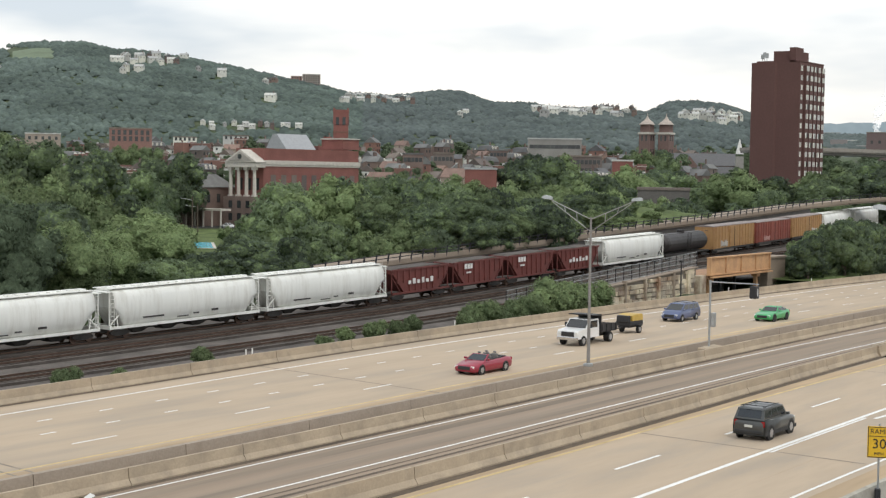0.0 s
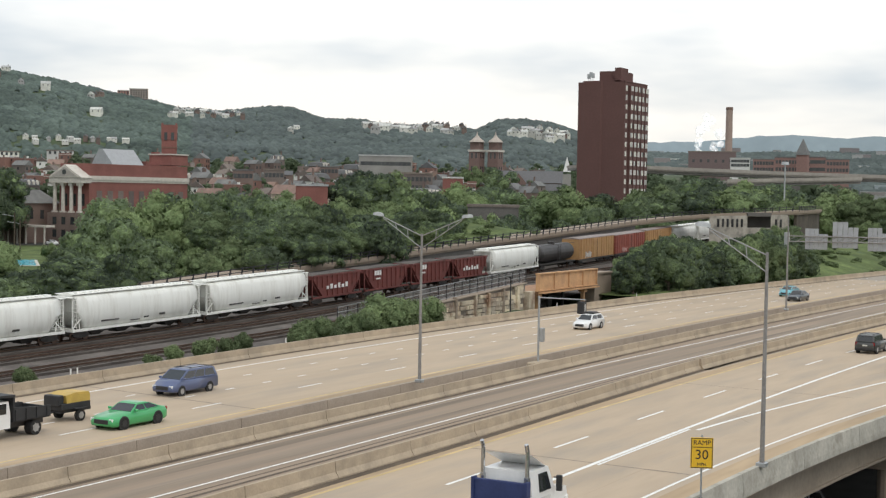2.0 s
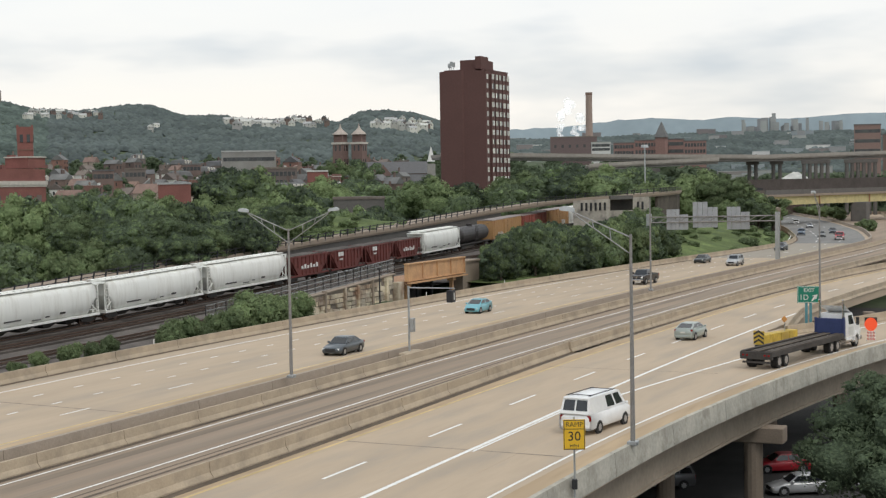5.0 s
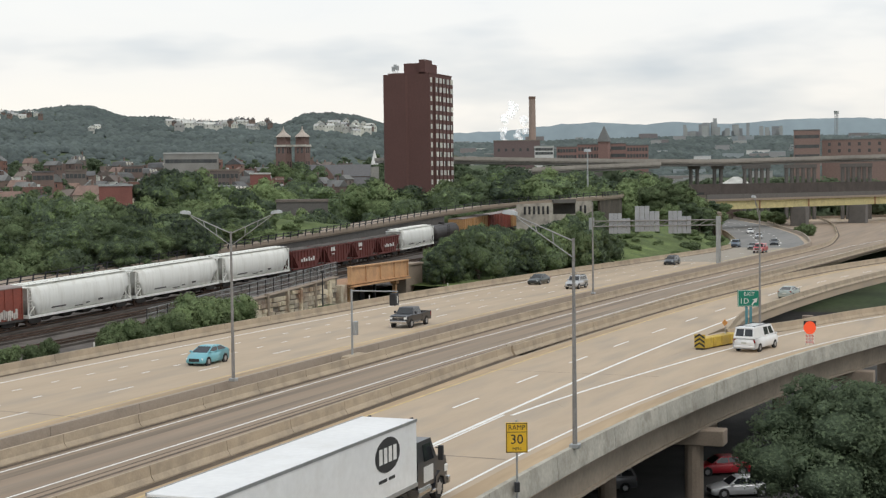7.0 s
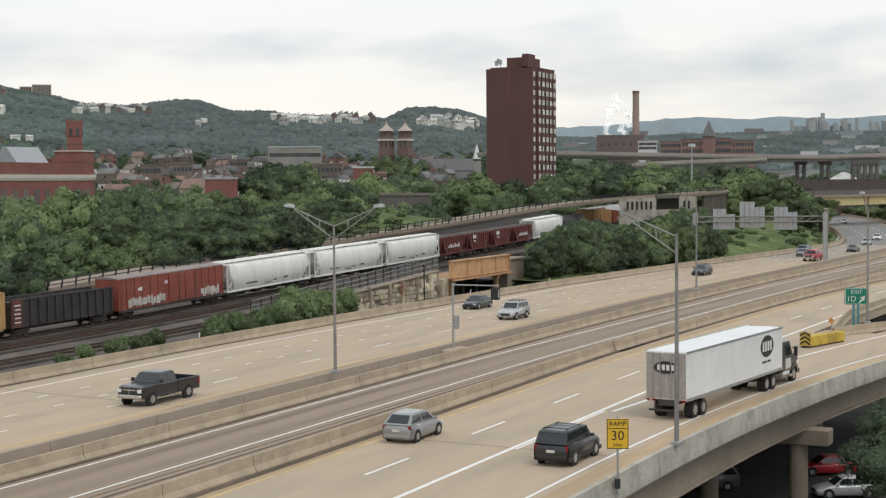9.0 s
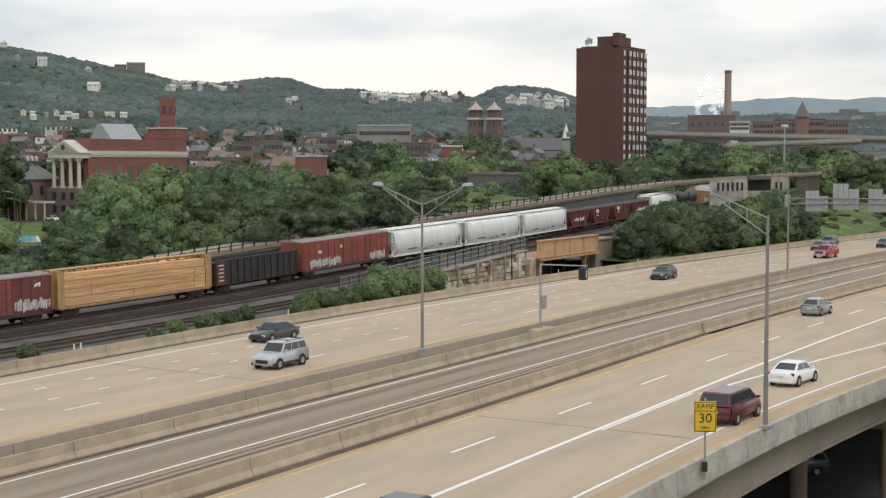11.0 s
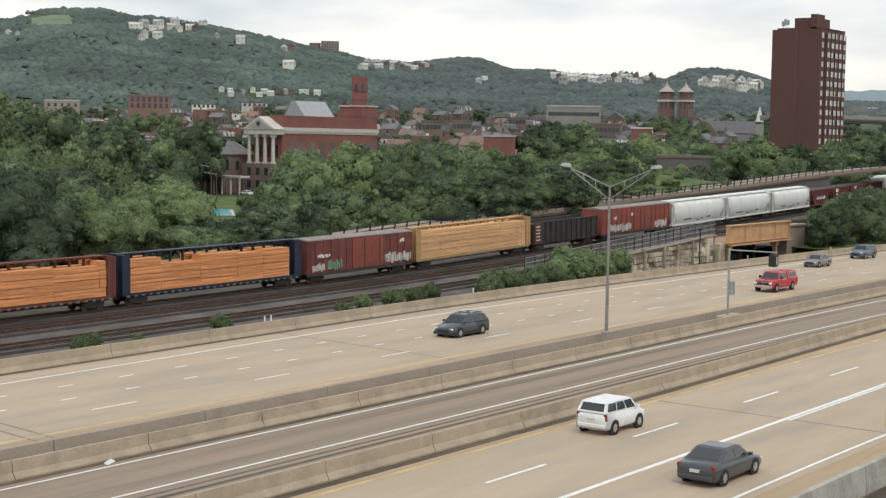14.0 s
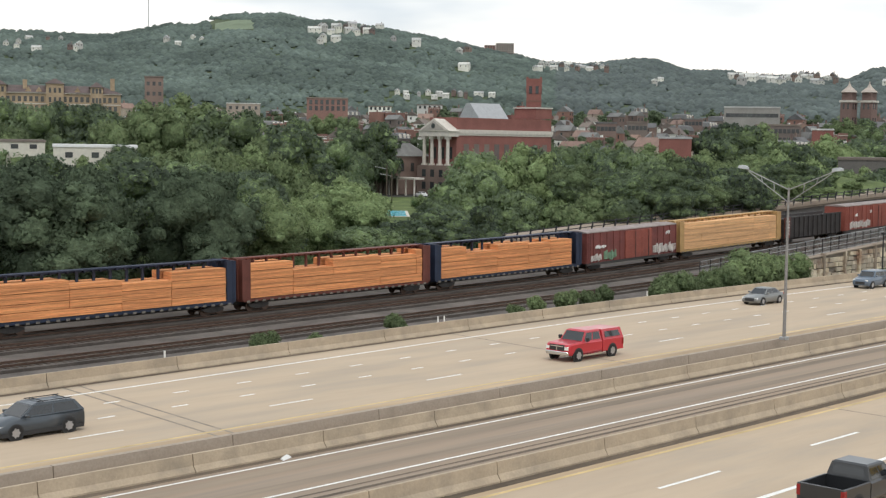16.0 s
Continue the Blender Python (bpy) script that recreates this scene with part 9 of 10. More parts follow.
def tower_block():
    t = thing("apartment_tower", pose(458.5, 186.7, 0), "tall dark red brick apartment tower with white-blinded windows", "apartment tower")
    brick = mat("tower_brick", (0.128, 0.066, 0.058), 0.9, var=0.08, scale=0.08, fine=1.5)
    b = BM()
    top = 52.7
    loft(b, [[(x, y, z) for x, y in ((0, 0), (20.5, 0), (21.5, 2.2), (21.5, 17.6), (1.2, 17.6), (-0.6, 16.6), (-0.6, 8.6), (0, 8.0))] for z in (-6, top)])
    part("wall", b, brick, t)
    part("upper_recess", box(BM(), 1.5, 20, 1.5, 16, top, top + 0.6), brick, t)
    part("penthouse", box(BM(), 3, 15, 3.2, 10.6, top + 0.1, top + 3.9), brick, t)
    part("lift_tower", box(BM(), 1.5, 8, 2.2, 4.4, top + 0.1, top + 4.9), brick, t)
    part("coping", box(BM(), -0.2, 20.7, -0.12, 0.5, top, top + 0.35), brick, t)
    for k in range(5):
        x = 3.2 + k * 3.45
        part("bay", box(BM(), x, x + 2.6, -0.9, 0.0, 4, top - 1.2 - k * 0.0), brick, t)
    for j in range(14):
        z = 8.8 + j * 3.15
        part("window", box(BM(), 0.9, 2.3, -0.06, 0.05, z, z + 1.7), BLIND, t)
        for k in range(5):
            x = 3.2 + k * 3.45
            part("window", box(BM(), x + 0.35, x + 1.25, -0.97, -0.86, z, z + 1.7), BLIND, t)
            part("window", box(BM(), x + 1.55, x + 2.3, -0.97, -0.86, z, z + 1.7), WINDOW if (j + k) % 3 == 0 else BLIND, t)
    a = BM()
    for dx, dy, h in ((2, 13.4, 3.6), (2.6, 14.4, 3.0), (1.6, 12.4, 3.2)):
        rod(a, (dx, dy, top), (dx, dy, top + h), 0.1, n=5)
        box(a, dx - 0.2, dx + 0.2, dy - 0.5, dy + 0.5, top + h - 1.6, top + h)
    part("antenna", a, STEEL, t)


tower_block()


def simple_block(name, az0, az1, d, el0, el1, depth, wall, label, nx, nz, roof=None, ww=1.4, wh=1.8, category="building", pane=WINDOW, foot=0):
    """A flat-roofed block whose front faces the eye between two bearings."""
    x0, y0 = polar(az1, d)
    x1, y1 = polar(az0, d)
    w = math.hypot(x1 - x0, y1 - y0)
    zt, zb = 14 + math.tan(radians(el1)) * d, 14 + math.tan(radians(el0)) * d
    turn = math.degrees(math.atan2(y1 - y0, x1 - x0))
    t = thing(name, pose(x0, y0, zb, 0, 0, turn), label, category)
    h = zt - zb
    part("wall", box(BM(), 0, w, 0, depth, -(foot or max(12, d * 0.016)), h), wall, t)
    part("roof", box(BM(), -0.2, w + 0.2, -0.2, depth + 0.2, h, h + 0.6), roof or ROOFS[2], t)
    if nx:
        windows(t, "-y", w * 0.03, w * 0.97, h * 0.04, h * 0.96, nx, nz, ww, wh, 0, pane)
    return t


# Materials called hazy carry the haze of distance in their colour.
simple_block("hilltop_apartments", 40.65, 41.35, 1780, 3.35, 3.80, 14, BRICKS[3], "tan high-rise apartment block on the hilltop", 7, 5, ww=1.8, wh=1.6)
simple_block("hilltop_apartments", 41.36, 41.8, 1785, 3.35, 3.72, 12, mat("hazy_red_brick", (0.30, 0.17, 0.14), 0.9, var=0.1), "reddish wing of the hilltop apartment block", 4, 5, ww=1.6, wh=1.6)


def school():
    """A long yellow brick school: two-storey wings under dark hipped roofs, taller pavilions."""
    brick = mat("yellow_brick", (0.35, 0.265, 0.175), 0.9, var=0.2, scale=0.1, fine=0.8)
    slate = mat("brown_slate", (0.115, 0.088, 0.082), 0.85, var=0.2, scale=0.3, fine=2)
    x0, y0 = polar(62.2, 640)
    x1, y1 = polar(55.8, 640)
    w = math.hypot(x1 - x0, y1 - y0)
    t = thing("school", pose(x0, y0, 22, 0, 0, math.degrees(math.atan2(y1 - y0, x1 - x0))), "long yellow brick school with dark hipped roofs", "school")

    def hip(a, b, c, d, z, h, over=0.7):
        r = min(b - a, d - c) / 2 * 0.85
        return loft(BM(), [[(a - over, c - over, z), (b + over, c - over, z), (b + over, d + over, z), (a - over, d + over, z)],
                           [(a + r, c + r, z + h), (b - r, c + r, z + h), (b - r, d - r, z + h), (a + r, d - r, z + h)]])

    part("wall", box(BM(), 0, w, 0, 16, -12, 9.6), brick, t)
    part("roof", hip(0, w, 0, 16, 9.6, 3.2), slate, t)
    part("cornice", box(BM(), -0.5, w + 0.5, -0.5, 0, 9.2, 9.7), TRIM, t)
    windows(t, "-y", 1, w - 1, 1.2, 8.8, 30, 2, 1.3, 2.2, 0)
    part("string_course", box(BM(), 0, w, -0.15, 0, 4.7, 5.1), TRIM, t)
    for u, half, top in ((0.62, 3.6, 13.4), (0.30, 3.2, 12.6), (0.86, 2.6, 12.2)):
        p = part("pavilion", box(BM(), w * u - half, w * u + half, -1.6, 9, -12, top), brick, t)
        part("pavilion_roof", hip(w * u - half, w * u + half, -1.6, 9, top, 2.2, 0.5), slate, p)
        for k in (-0.5, 0, 0.5):
            for z in (1.4, 5.6, 9.6):
                part("window", box(BM(), w * u + k * half * 1.1 - 0.5, w * u + k * half * 1.1 + 0.5, -1.68, -1.5, z, z + 2.1), WINDOW, p)
    for u, z in ((0.955, 16.2), (0.45, 15.0), (0.15, 14.6)):
        part("chimney", box(BM(), w * u - 0.9, w * u + 0.9, 3, 5.5, 9, z), brick, t)
    for u in (0.47, 0.53, 0.75):
        part("dormer", loft(BM(), [[(w * u - 1.5, y, 9.7), (w * u + 1.5, y, 9.7), (w * u, y, 12.2)] for y in (0.2, 5)]), brick, t)


school()
simple_block("flat_hall", 55.2, 58.3, 330, -1.05, -0.46, 14, mat("cream_block", (0.60, 0.57, 0.49), 0.85, var=0.08), "low cream hall with a white roof", 3, 1, mat("white_roof", (0.75, 0.75, 0.74), 0.7, var=0.05), 1.6, 1.2)
simple_block("flat_hall", 58.6, 61.5, 340, -0.62, -0.3, 16, mat("cream_block", (0.60, 0.57, 0.49), 0.85), "low cream hall with a dark pitched roof", 4, 1, ROOFS[1], 1.6, 1.0)
simple_block("brick_shop", 33.7, 34.95, 430, -0.75, 0.2, 12, RED_BRICK, "plain red brick box of a building", 0, 0)
simple_block("red_shop", 28.4, 29.2, 520, -0.1, 0.6, 12, RED_BRICK, "bright red brick shop with a white gable", 0, 0)
simple_block("white_mill", 30.4, 32.5, 640, 0.85, 1.42, 18, BRICKS[4], "long pale grey warehouse with ribbon windows", 12, 1, ROOFS[2], 1.8, 1.6)
simple_block("dark_mill", 29.6, 31.3, 560, -0.3, 0.75, 18, BRICKS[2], "dark brick three-storey mill with many windows", 10, 3, ROOFS[1], 1.2, 1.6)
simple_block("brick_block", 47.1, 48.7, 700, 1.05, 1.56, 16, mat("hazy_shop_brick", (0.25, 0.145, 0.12), 0.9, var=0.14), "red brick commercial block with tall windows", 7, 2, ROOFS[1], 1.4, 2.2)
simple_block("dark_school", 54.2, 54.9, 720, 1.0, 2.25, 12, BRICKS[1], "dark brick block beyond the trees", 3, 3, ROOFS[1])
simple_block("low_hall", 26.2, 28.2, 345, -0.85, -0.5, 12, CONCRETE_DARK, "low dark parking structure among trees", 0, 0, ROOFS[1])
for az0, az1, d, e0, e1, k in ((36.6, 37.4, 600, 0.35, 0.75, 1), (35.4, 36.2, 640, 0.4, 0.8, 2), (45.4, 46.3, 900, 1.15, 1.27, 5), (47.4, 48.1, 760, 0.85, 0.98, 5), (50.5, 51.8, 820, 1.0, 1.3, 3), (33.3, 34.0, 700, 0.65, 0.95, 1), (43.4, 44.4, 930, 1.22, 1.36, 5)):
    simple_block("town_block", az0, az1, d, e0, e1, 14, BRICKS[k], "flat-roofed town building among the houses", 5, 1, ROOFS[(k + 2) % 3])


def twin_church():
    for az in (27.88, 27.15):
        x, y = polar(az, 760)
        t = thing("church_tower", pose(x, y, 0), "brown brick church tower with a pale domed cap", "church tower")
        part("shaft", box(BM(), -3.0, 3.0, -3.0, 3.0, 0, 36), mat("hazy_brown_brick", (0.185, 0.122, 0.106), 0.9, var=0.1), t)
        for z in (30, 37):
            windows(t, "-x", -2.4, 2.4, z - 5, z - 1, 2, 1, 1.0, 2.8, -3.02)
            windows(t, "-y", -2.4, 2.4, z - 5, z - 1, 2, 1, 1.0, 2.8, -3.02)
        part("cornice", box(BM(), -3.5, 3.5, -3.5, 3.5, 36, 37), TRIM, t)
        b = BM()
        rings = [[(r * math.cos(2 * math.pi * i / 8), r * math.sin(2 * math.pi * i / 8), z) for i in range(8)] for z, r in ((41, 4.3), (42.0, 3.4), (43.3, 1.7), (44.2, 0.9), (45.3, 0.3), (46.8, 0.1))]
        loft(b, rings)
        part("lantern", box(BM(), -2.6, 2.6, -2.6, 2.6, 37, 41), mat("hazy_brown_brick", (0.26, 0.17, 0.14), 0.9), t)
        part("cap", b, mat("pale_copper_cap", (0.42, 0.36, 0.31), 0.7, var=0.1), t)
    x, y = polar(26.9, 720)
    n = thing("church_nave", pose(x, y, 8, 0, 0, -64), "brown brick church with grey slate roofs", "church")
    part("wall", box(BM(), 0, 30, 0, 14, -8, 12), mat("hazy_brown_brick", (0.26, 0.17, 0.14), 0.9), n)
    part("roof", loft(BM(), [[(a, -0.5, 12), (a, 14.5, 12), (a, 7, 18)] for a in (-0.5, 30.5)]), mat("hazy_slate", (0.13, 0.128, 0.13), 0.9, var=0.1), n)
    part("transept", loft(BM(), [[(4, y0, -8), (13, y0, -8), (13, y0, 11), (8.5, y0, 16.5), (4, y0, 11)] for y0 in (-5, 3)]), mat("hazy_brown_brick", (0.26, 0.17, 0.14), 0.9), n)
    x, y = polar(24.45, 640)
    s = thing("steeple_church", pose(x, y, 4, 0, 0, -60), "small brick church with a white steeple", "church")
    part("wall", box(BM(), -16, 3, 0, 10, -8, 9), BRICKS[0], s)
    part("roof", loft(BM(), [[(a, -0.4, 9), (a, 10.4, 9), (a, 5, 15)] for a in (-16.4, 3.4)]), mat("hazy_slate", (0.13, 0.128, 0.13), 0.9), s)
    part("tower", box(BM(), 0, 3.4, 3, 6.4, 9, 19.5), BRICKS[4], s)
    part("spire", loft(BM(), [[(0.1, 3.1, 20.5), (3.3, 3.1, 20.5), (3.3, 6.3, 20.5), (0.1, 6.3, 20.5)], [(1.6, 4.6, 27), (1.8, 4.6, 27), (1.8, 4.8, 27), (1.6, 4.8, 27)]]), WHITE_WALL, s)


twin_church()


def power_plant():
    x, y = polar(18.14, 900)
    s = thing("smokestack", pose(x, y, 0), "tall tan brick smokestack with a darker rim", "smokestack")
    tan = mat("tan_stack_brick", (0.33, 0.25, 0.21), 0.9, var=0.12, scale=0.1, fine=1)
    part("shaft", rod(BM(), (0, 0, 5), (0, 0, 67.6), 2.5, 2.0, n=18), tan, s)
    part("rim", rod(BM(), (0, 0, 67.6), (0, 0, 69.2), 2.15, 2.15, n=18), mat("sooty_rim", (0.20, 0.13, 0.10), 0.9), s)
    dark = mat("hazy_dark_brick", (0.17, 0.125, 0.12), 0.9, var=0.12)
    simple_block("boiler_house", 17.85, 19.66, 890, 1.1, 1.78, 24, dark, "dark brick boiler house below the smokestack", 6, 1, ROOFS[1])
    simple_block("pale_shed", 17.32, 18.06, 850, 1.2, 1.54, 14, WHITE_WALL, "pale industrial shed with a white roof", 6, 2, ROOFS[2], 1.6, 1.6)
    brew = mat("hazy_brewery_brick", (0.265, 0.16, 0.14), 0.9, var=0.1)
    for az0, az1, e1 in ((16.4, 17.2, 1.52), (15.5, 16.4, 1.60), (14.5, 15.1, 1.62), (15.1, 15.5, 1.5), (13.64, 14.5, 1.54)):
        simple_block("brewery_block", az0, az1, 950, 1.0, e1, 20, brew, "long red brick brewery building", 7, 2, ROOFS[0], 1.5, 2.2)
    x, y = polar(15.35, 940)
    t = thing("brewery_turret", pose(x, y, 30), "brick turret with a dark pointed roof", "turret")
    part("shaft", box(BM(), -3.2, 3.2, -3.2, 3.2, -14, 12), brew, t)
    part("roof", loft(BM(), [[(-3.8, -3.8, 12), (3.8, -3.8, 12), (3.8, 3.8, 12), (-3.8, 3.8, 12)], [(-0.2, -0.2, 22), (0.2, -0.2, 22), (0.2, 0.2, 22), (-0.2, 0.2, 22)]]), ROOFS[0], t)


power_plant()
STEAM = bpy.data.materials.new("steam")
STEAM.use_nodes = True


def steam_nodes():
    nt = STEAM.node_tree
    nt.nodes.clear()
    out, add, mix, d, tl, tr = (nt.nodes.new("ShaderNode" + k) for k in ("OutputMaterial", "AddShader", "MixShader", "BsdfDiffuse", "BsdfTranslucent", "BsdfTransparent"))
    d.inputs["Color"].default_value = (0.85, 0.85, 0.85, 1)
    tl.inputs["Color"].default_value = (0.65, 0.65, 0.65, 1)
    nt.links.new(d.outputs[0], add.inputs[0])
    nt.links.new(tl.outputs[0], add.inputs[1])
    mix.inputs["Fac"].default_value = 0.28
    nt.links.new(tr.outputs[0], mix.inputs[1])
    nt.links.new(add.outputs[0], mix.inputs[2])
    nt.links.new(mix.outputs[0], out.inputs[0])


steam_nodes()
PUFFS = []


def steam(az, el0, el1, n, seed):
    rng = random.Random(seed)
    d = 905.0
    for k in range(n):
        u = k / (n - 1)
        el = el0 + (el1 - el0) * u
        a = az - 0.22 * u * u + 0.1 * math.sin(5 * u) + rng.uniform(-0.06, 0.06) * (0.4 + u)
        x, y = polar(a, d)
        z = 14 + math.tan(radians(el)) * d
        p = thing("steam_puff", pose(x, y, z), "soft white puff of steam rising from the plant", "steam", "steam of the plant")
        bm = BM()
        for q in range(2):
            r = (1.3 + 1.8 * u) * rng.uniform(0.6, 1.0)
            o = Vector((rng.uniform(-1, 1), rng.uniform(-1, 1), rng.uniform(-1, 1))) * (1.0 + 2.0 * u)
            bmesh.ops.create_icosphere(bm, subdivisions=2, radius=r, matrix=Matrix.Translation(o))
        for v in bm.verts:
            v.co += v.co.normalized() * noise.noise(v.co * 0.55) * 0.9
        for f in bm.faces:
            f.smooth = True
        part("cloud", bm, STEAM, p)
        PUFFS.append((p, Vector((x, y, z)), u))


steam(19.25, 1.8, 3.0, 9, 1)
steam(18.62, 1.8, 2.3, 5, 2)


def skyline():
    """Blocks of the city on the far slopes."""
    rng = random.Random(9)
    # Distance haze is mixed into the city tones below.
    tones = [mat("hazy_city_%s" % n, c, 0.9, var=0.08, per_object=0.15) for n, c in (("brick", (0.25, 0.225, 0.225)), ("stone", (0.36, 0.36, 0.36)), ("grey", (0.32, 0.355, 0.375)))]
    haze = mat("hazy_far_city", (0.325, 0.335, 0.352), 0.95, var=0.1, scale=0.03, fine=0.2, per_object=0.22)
    for i in range(34):
        az = rng.uniform(8.2, 12.2)
        e1 = 2.02 + rng.uniform(0, 0.28) + (0.24 if 10.9 < az < 11.6 else 0.12 if 9.2 < az < 9.8 else 0)
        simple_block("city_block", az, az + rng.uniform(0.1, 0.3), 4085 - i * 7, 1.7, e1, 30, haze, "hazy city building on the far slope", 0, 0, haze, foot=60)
    x, y = polar(6.57, 4085)
    wt = thing("water_tower", pose(x, y, 150), "hazy water tower on the far ridge", "water tower")
    part("tank", rod(BM(), (0, 0, 50), (0, 0, 58), 6.5, n=16), haze, wt)
    for k in range(5):
        c, q = 4.5 * math.cos(k * 1.257), 4.5 * math.sin(k * 1.257)
        part("leg", rod(BM(), (c, q, -40), (c, q, 50), 0.7, n=6), haze, wt)
    for i in range(75):
        az, d = rng.uniform(4.4, 21), rng.uniform(1300, 2280)
        w = rng.uniform(10, 34) / d * 57.3
        e0 = math.degrees(math.atan2(ground_z(*polar(az, d)) - 14, d))
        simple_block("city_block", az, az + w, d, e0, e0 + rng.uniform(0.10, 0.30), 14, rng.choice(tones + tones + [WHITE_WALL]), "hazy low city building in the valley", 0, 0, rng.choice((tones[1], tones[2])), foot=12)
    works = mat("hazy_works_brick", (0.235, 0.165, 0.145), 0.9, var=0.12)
    simple_block("brick_works", 7.17, 8.14, 900, 0.8, 2.0, 22, works, "tall brick works beyond the viaduct", 9, 3, ROOFS[0], 1.6, 2.0)
    simple_block("brick_works", 4.0, 7.1, 920, 0.8, 1.62, 22, works, "tall brick works beyond the viaduct", 8, 3, ROOFS[0], 1.6, 2.0)


skyline()


def bent(az, d, z, columns, width, parent, r=0.75):
    """A cross row of columns under a deck, seen from the side."""
    x, y = polar(az, d)
    u = Vector((-math.sin(radians(az)), math.cos(radians(az)), 0))
    for k in range(columns):
        q = Vector((x, y, 0)) + u * (width * ((k + 0.5) / columns - 0.5))
        part("column", rod(BM(), (q.x, q.y, -6), (q.x, q.y, z - 1.2), r, n=8), CONCRETE_DARK, parent)
    a, b = Vector((x, y, z)) - u * width / 2, Vector((x, y, z)) + u * width / 2
    part("cap_beam", sweep(BM(), [a, b], [(0.9, -1.4), (0.9, 0), (-0.9, 0), (-0.9, -1.4)]), CONCRETE_DARK, parent)


def viaducts():
    v = thing("motorway_viaduct", pose(0, 0, 0), "long grey concrete motorway viaduct on many piers", "viaduct", kind="structure")
    # Distance haze is mixed into the deck's concrete colour.
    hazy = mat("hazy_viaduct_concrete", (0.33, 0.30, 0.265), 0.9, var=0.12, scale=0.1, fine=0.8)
    # Underside shade of the decks is put into this darker girder colour.
    shade = mat("shaded_viaduct_girder", (0.21, 0.195, 0.18), 0.85, var=0.15, scale=0.1, fine=0.8)
    for azs, d0, d1, els, thick, nm in (((24, 2.5), 540, 600, ((2.5, 0.84), (5, 0.80), (11.2, 0.70), (16, 0.80), (21, 0.93), (24, 1.0)), 0.20, "upper_deck"), ((18.2, 13.2), 524, 548, ((13.2, 0.64), (17.5, 0.50), (18.2, 0.46)), 0.19, "lower_deck")):
        path = []
        for i in range(25):
            k = i / 24
            az, d = azs[0] + (azs[1] - azs[0]) * k, d0 + (d1 - d0) * k
            path.append(Vector((*polar(az, d), 14 + math.tan(radians(float(np.interp(az, [e[0] for e in els], [e[1] for e in els])))) * d)))
        hgt = math.tan(radians(thick)) * 550
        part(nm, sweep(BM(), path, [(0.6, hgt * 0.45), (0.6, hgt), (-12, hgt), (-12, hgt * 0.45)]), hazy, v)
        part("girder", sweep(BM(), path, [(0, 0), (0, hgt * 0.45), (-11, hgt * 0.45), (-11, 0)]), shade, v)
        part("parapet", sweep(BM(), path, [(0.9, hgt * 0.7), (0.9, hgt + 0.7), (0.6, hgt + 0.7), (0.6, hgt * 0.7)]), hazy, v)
    for az, n, w in ((11.9, 2, 5), (11.0, 2, 5), (9.55, 5, 11), (7.9, 6, 12.5), (5.85, 6, 12), (4.0, 6, 12)):
        bent(az, 580, 14 + math.tan(radians(0.72)) * 580, n, w, v)
    for az in (17.42, 15.58, 13.7):
        bent(az, 534, 14 + math.tan(radians(0.52)) * 534, 1, 3.0, v, 0.9)
    o = thing("yellow_overpass", pose(0, 0, 0), "overpass with pale yellow steel girders and a dark parapet", "bridge", kind="structure")
    p0, p1 = Vector((444, 90, 6.1)), Vector((600, 19, 6.5))
    path = [p0.lerp(p1, i / 12) for i in range(13)]
    part("girder", sweep(BM(), path, [(0, 0), (0, 2.6), (-9, 2.6), (-9, 0)]), mat("pale_yellow_steel", (0.52, 0.45, 0.22), 0.75, var=0.12, stain=(0.3, 0.24, 0.14), stain_amount=0.5), o)
    part("deck", sweep(BM(), path, [(0.7, 2.6), (0.7, 3.3), (-10, 3.3), (-10, 2.6)]), CONCRETE_GREY, o)
    part("parapet", sweep(BM(), path, [(0.5, 3.3), (0.5, 4.7), (0.1, 4.7), (0.1, 3.3)]), CONCRETE_DARK, o)
    for i in (2, 4, 7, 10):
        q = path[i]
        part("stiffener", box(BM(), q.x - 0.2, q.x + 0.2, q.y - 0.5, q.y - 0.02, q.z, q.z + 2.6), mat("rusty_underside", (0.36, 0.21, 0.12), 0.85), o)
    part("fence", sweep(BM(), path, [(-9.0, 3.3), (-9.0, 8.0), (-9.4, 8.0), (-9.4, 3.3)]), mat("dark_brown_plate", (0.075, 0.062, 0.055), 0.85, var=0.2, scale=0.3, fine=2), o, "dark brown plate girder of the line behind")
    for x0, x1, y0, y1 in ((488, 496, 66, 71), (521, 530, 50.2, 56)):
        part("pier", box(BM(), x0, x1, y0, y1, -6, 6.3, 0.2), CONCRETE_DARK, o)
    # the wall that holds the bank beside the road under the overpass
    w = thing("bank_wall", pose(0, 0, 0), "plain grey concrete wall beside the bend of the road", "wall", kind="structure")
    path = [Vector((x, OUTER(x) + 2.0, 0)) for x in range(390, 470, 6)]
    part("wall", sweep(BM(), path, [(0, -3), (0, 6.4), (-1.2, 6.4), (-1.2, -3)]), CONCRETE_GREY, w)
    # the roads beyond the overpass
    r = [(*polar(a, d), 0.0) for a, d in ((8.2, 560), (8.6, 900), (1.0, 900), (1.0, 540), (6, 540))]
    tagged(raw("road_beyond", r, [(0, 1, 2, 3, 4)], ROADWAY), "pale concrete roads beyond the overpass", "road", kind="structure")
    for d in (585, 640, 710, 790):
        path = [Vector((*polar(a, d + 8 * (8 - a)), 0.0)) for a in (8.1, 6.5, 5, 3.5, 2)]
        part("barrier", sweep(BM(), path, [(0.2, 0), (0.2, 1.0), (-0.2, 1.0), (-0.2, 0)]), CONCRETE_GREY, w)
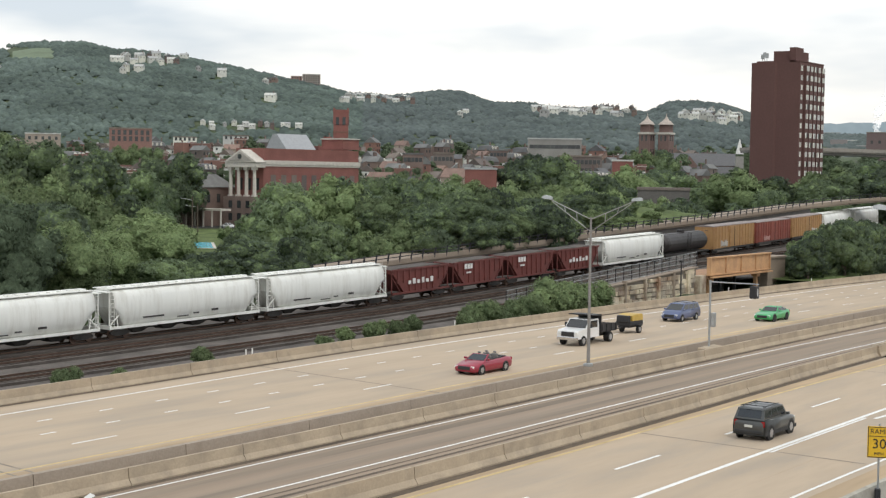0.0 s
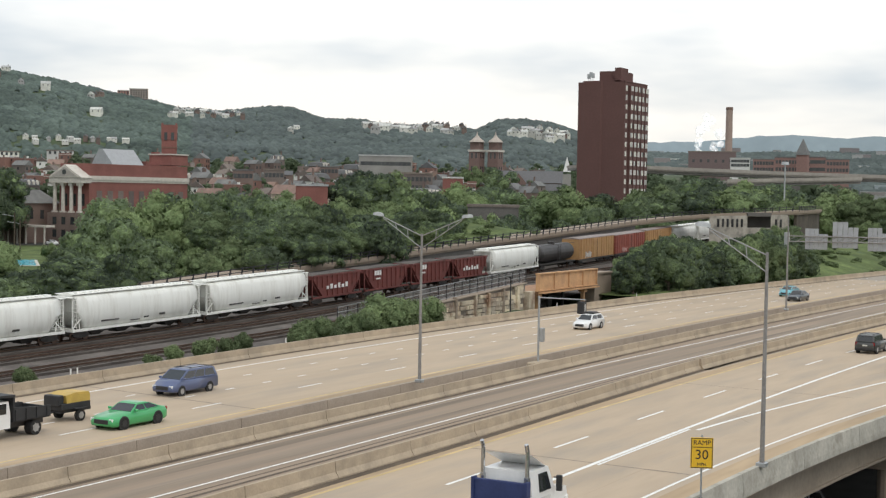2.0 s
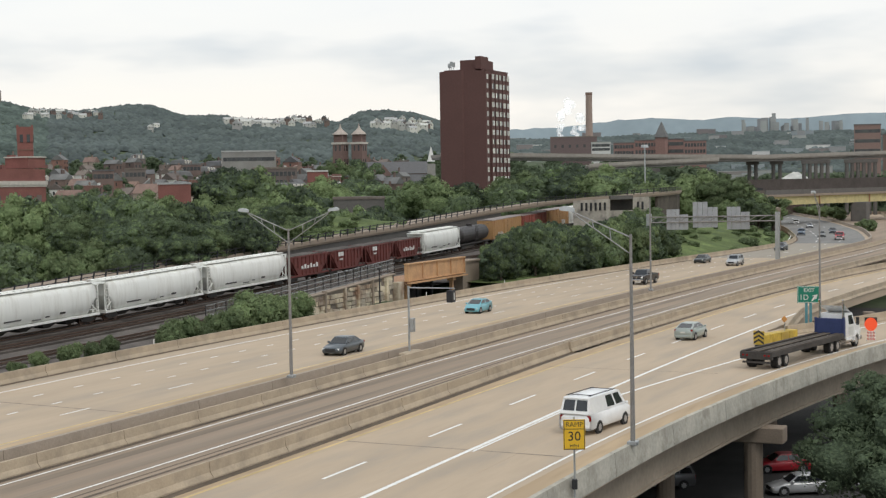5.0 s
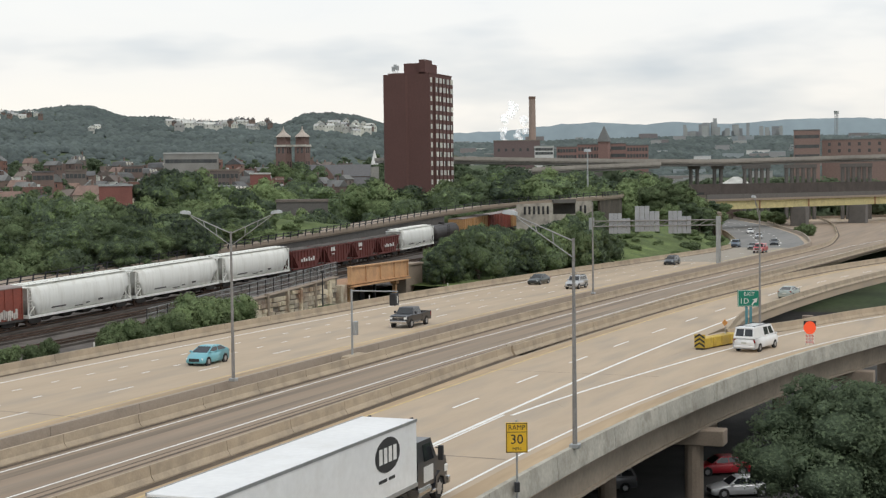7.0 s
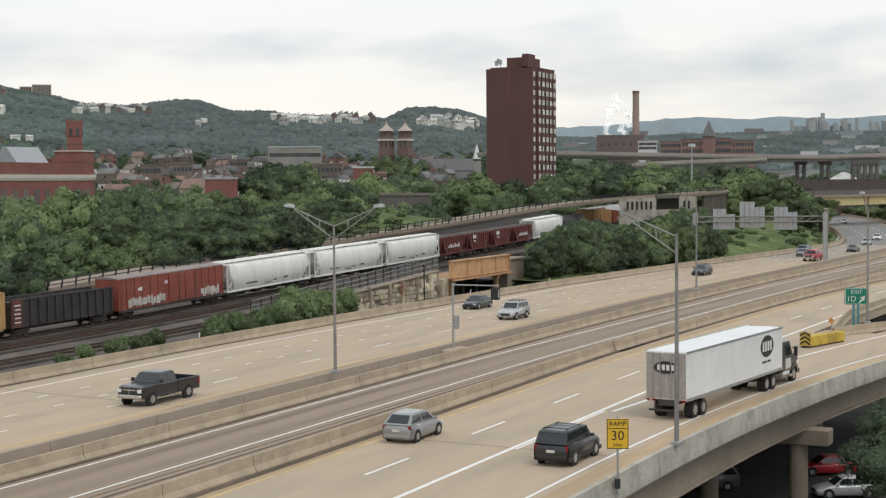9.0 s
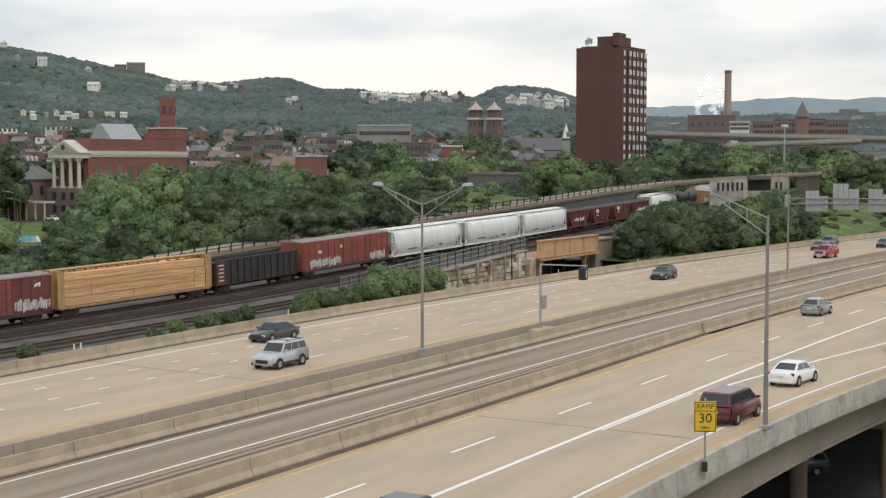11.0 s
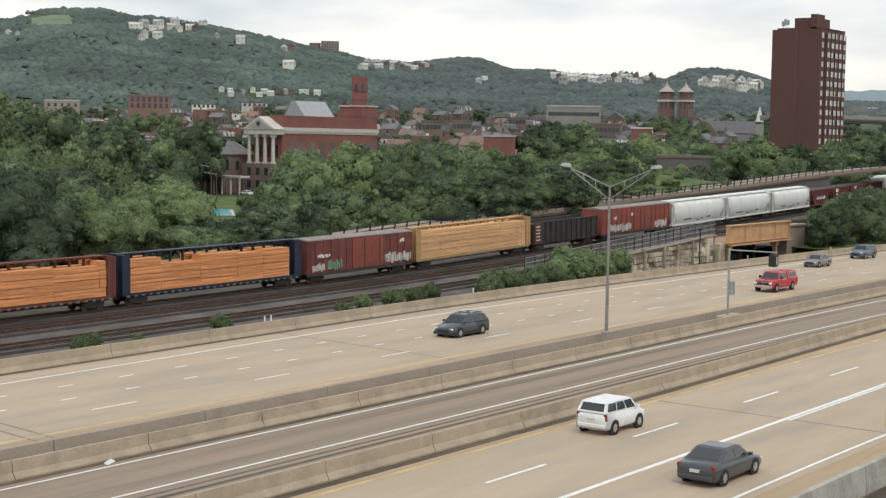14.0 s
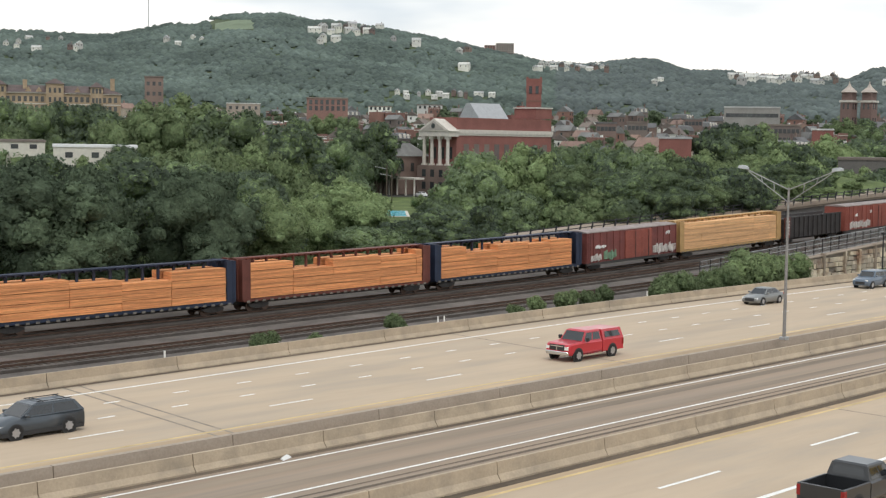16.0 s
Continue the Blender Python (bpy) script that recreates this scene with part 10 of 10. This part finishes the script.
    pav = thing("pavilion", pose(*polar(10.3, 610), 0, 0, 0, 10), "low pavilion with a grey pitched roof", "building")
    part("wall", box(BM(), -9, 9, -6, 6, -5, 13.6), BRICKS[1], pav)
    part("roof", loft(BM(), [[(-10, -7, 13.6), (10, -7, 13.6), (10, 7, 13.6), (-10, 7, 13.6)], [(-3, -1, 17), (3, -1, 17), (3, 1, 17), (-3, 1, 17)]]), ROOFS[2], pav)
    # the dark embankment wall between the bridge over the tracks and the overpass
    e = thing("embankment_wall", pose(0, 0, 0), "long dark brown embankment with a low railing", "wall", kind="structure")
    p0, p1 = Vector((*polar(16.6, 400), -4)), Vector((*polar(11.6, 425), -4))
    path = [p0.lerp(p1, i / 10) for i in range(11)]
    part("bank", sweep(BM(), path, [(11, 0), (1.5, 15.0), (-6, 15.0), (-12, 0)]), mat("dark_bank_earth", (0.085, 0.07, 0.055), 0.95, var=0.3, scale=0.2, fine=2), e)
    part("railing", sweep(BM(), path, [(1.0, 15.0), (1.0, 15.7), (0.8, 15.7), (0.8, 15.0)]), STEEL_DARK, e)


viaducts()


def grounds():
    """The lawn and pool by the hall, grassy slopes, and the masts."""
    x, y = polar(45.45, 330)
    p = thing("swimming_pool", pose(x, y, -2.6, 0, 0, -44), "turquoise swimming pool beside a lawn", "pool")
    part("basin", box(BM(), -3.8, 3.8, -11.5, 11.5, -0.6, 0.05), mat("pool_water", (0.10, 0.55, 0.66), 0.15, var=0.1), p)
    part("rim", box(BM(), -4.5, 4.5, -12.3, 12.3, -0.7, -0.02), TRIM, p)
    raw_lawn = []
    for a, d in ((43.2, 215), (43.8, 470), (46.9, 470), (47.2, 215)):
        raw_lawn.append((*polar(a, d), -2.75))
    tagged(raw("lawn", raw_lawn, [(0, 1, 2, 3)], GRASS), "mown green lawn beside the pool", "lawn", kind="structure")
    road = [(*polar(a, d), -2.7) for a, d in ((43.7, 428), (43.7, 450), (47, 450), (47, 428))]
    tagged(raw("street", road, [(0, 1, 2, 3)], ASPHALT), "grey asphalt street in front of the hall", "street", kind="structure")
    m = thing("radio_mast", pose(*polar(54.76, 1720), 130), "thin lattice radio mast on the hilltop", "mast")
    part("lattice", rod(BM(), (0, 0, -20), (0, 0, 60), 0.9, 0.5, n=4), mat("mast_steel", (0.45, 0.45, 0.46), 0.6), m)
    for az, d, h in ((45.55, 400, 11), (45.35, 402, 9)):
        u = thing("utility_pole", pose(*polar(az, d), -4), "wooden utility pole with a lamp arm by the street", "utility pole")
        part("pole", rod(BM(), (0, 0, 0), (0, 0, h), 0.2, 0.15, n=7), BARK, u)
        part("lamp_arm", rod(BM(), (0, 0, h - 1), (-3, 1.5, h - 0.4), 0.08, n=5), STEEL, u)
    u = thing("utility_pole", pose(*polar(16.0, 415), -2), "tall grey lamp mast beyond the viaduct", "mast")
    part("pole", rod(BM(), (0, 0, 0), (0, 0, 26), 0.3, 0.2, n=7), STEEL, u)
    part("lamp_ring", rod(BM(), (0, 0, 25.6), (0, 0, 26.4), 1.1, 0.9, n=10), STEEL, u)
    for az, d, turn, c in ((44.2, 432, 80, "white_car_paint"), (46.2, 440, 70, "graphite_paint")):
        v = car("sedan", 4.6, 1.8, 1.46, MATS[c], SEDAN, "parked sedan by the street in front of the hall")
        v.matrix_basis = pose(*polar(az, d), -2.69, 0, 0, turn)


grounds()


def motions():
    for car, s in TRAIN:
        walk(car, [(t, train_pose(128.9 + 8.93 * t + s)) for t in range(0, 17)])
    for p, at, u in PUFFS:
        walk(p, [(t, pose(*(at + Vector((0.10 * t * u, -0.16 * t * u, 0.22 * t * (0.4 + u)))), 0, 0, 2.2 * t)) for t in (0, 8, 16)])
    for v, rows in DRIVES:
        walk(v, rows)


for proto in [NEAR_TREE] + DEEP_TREES + TREES + MID_TREES + BUSH + FAR_TREES + HOUSES + HILL_HOUSES:
    discard(proto)
motions()
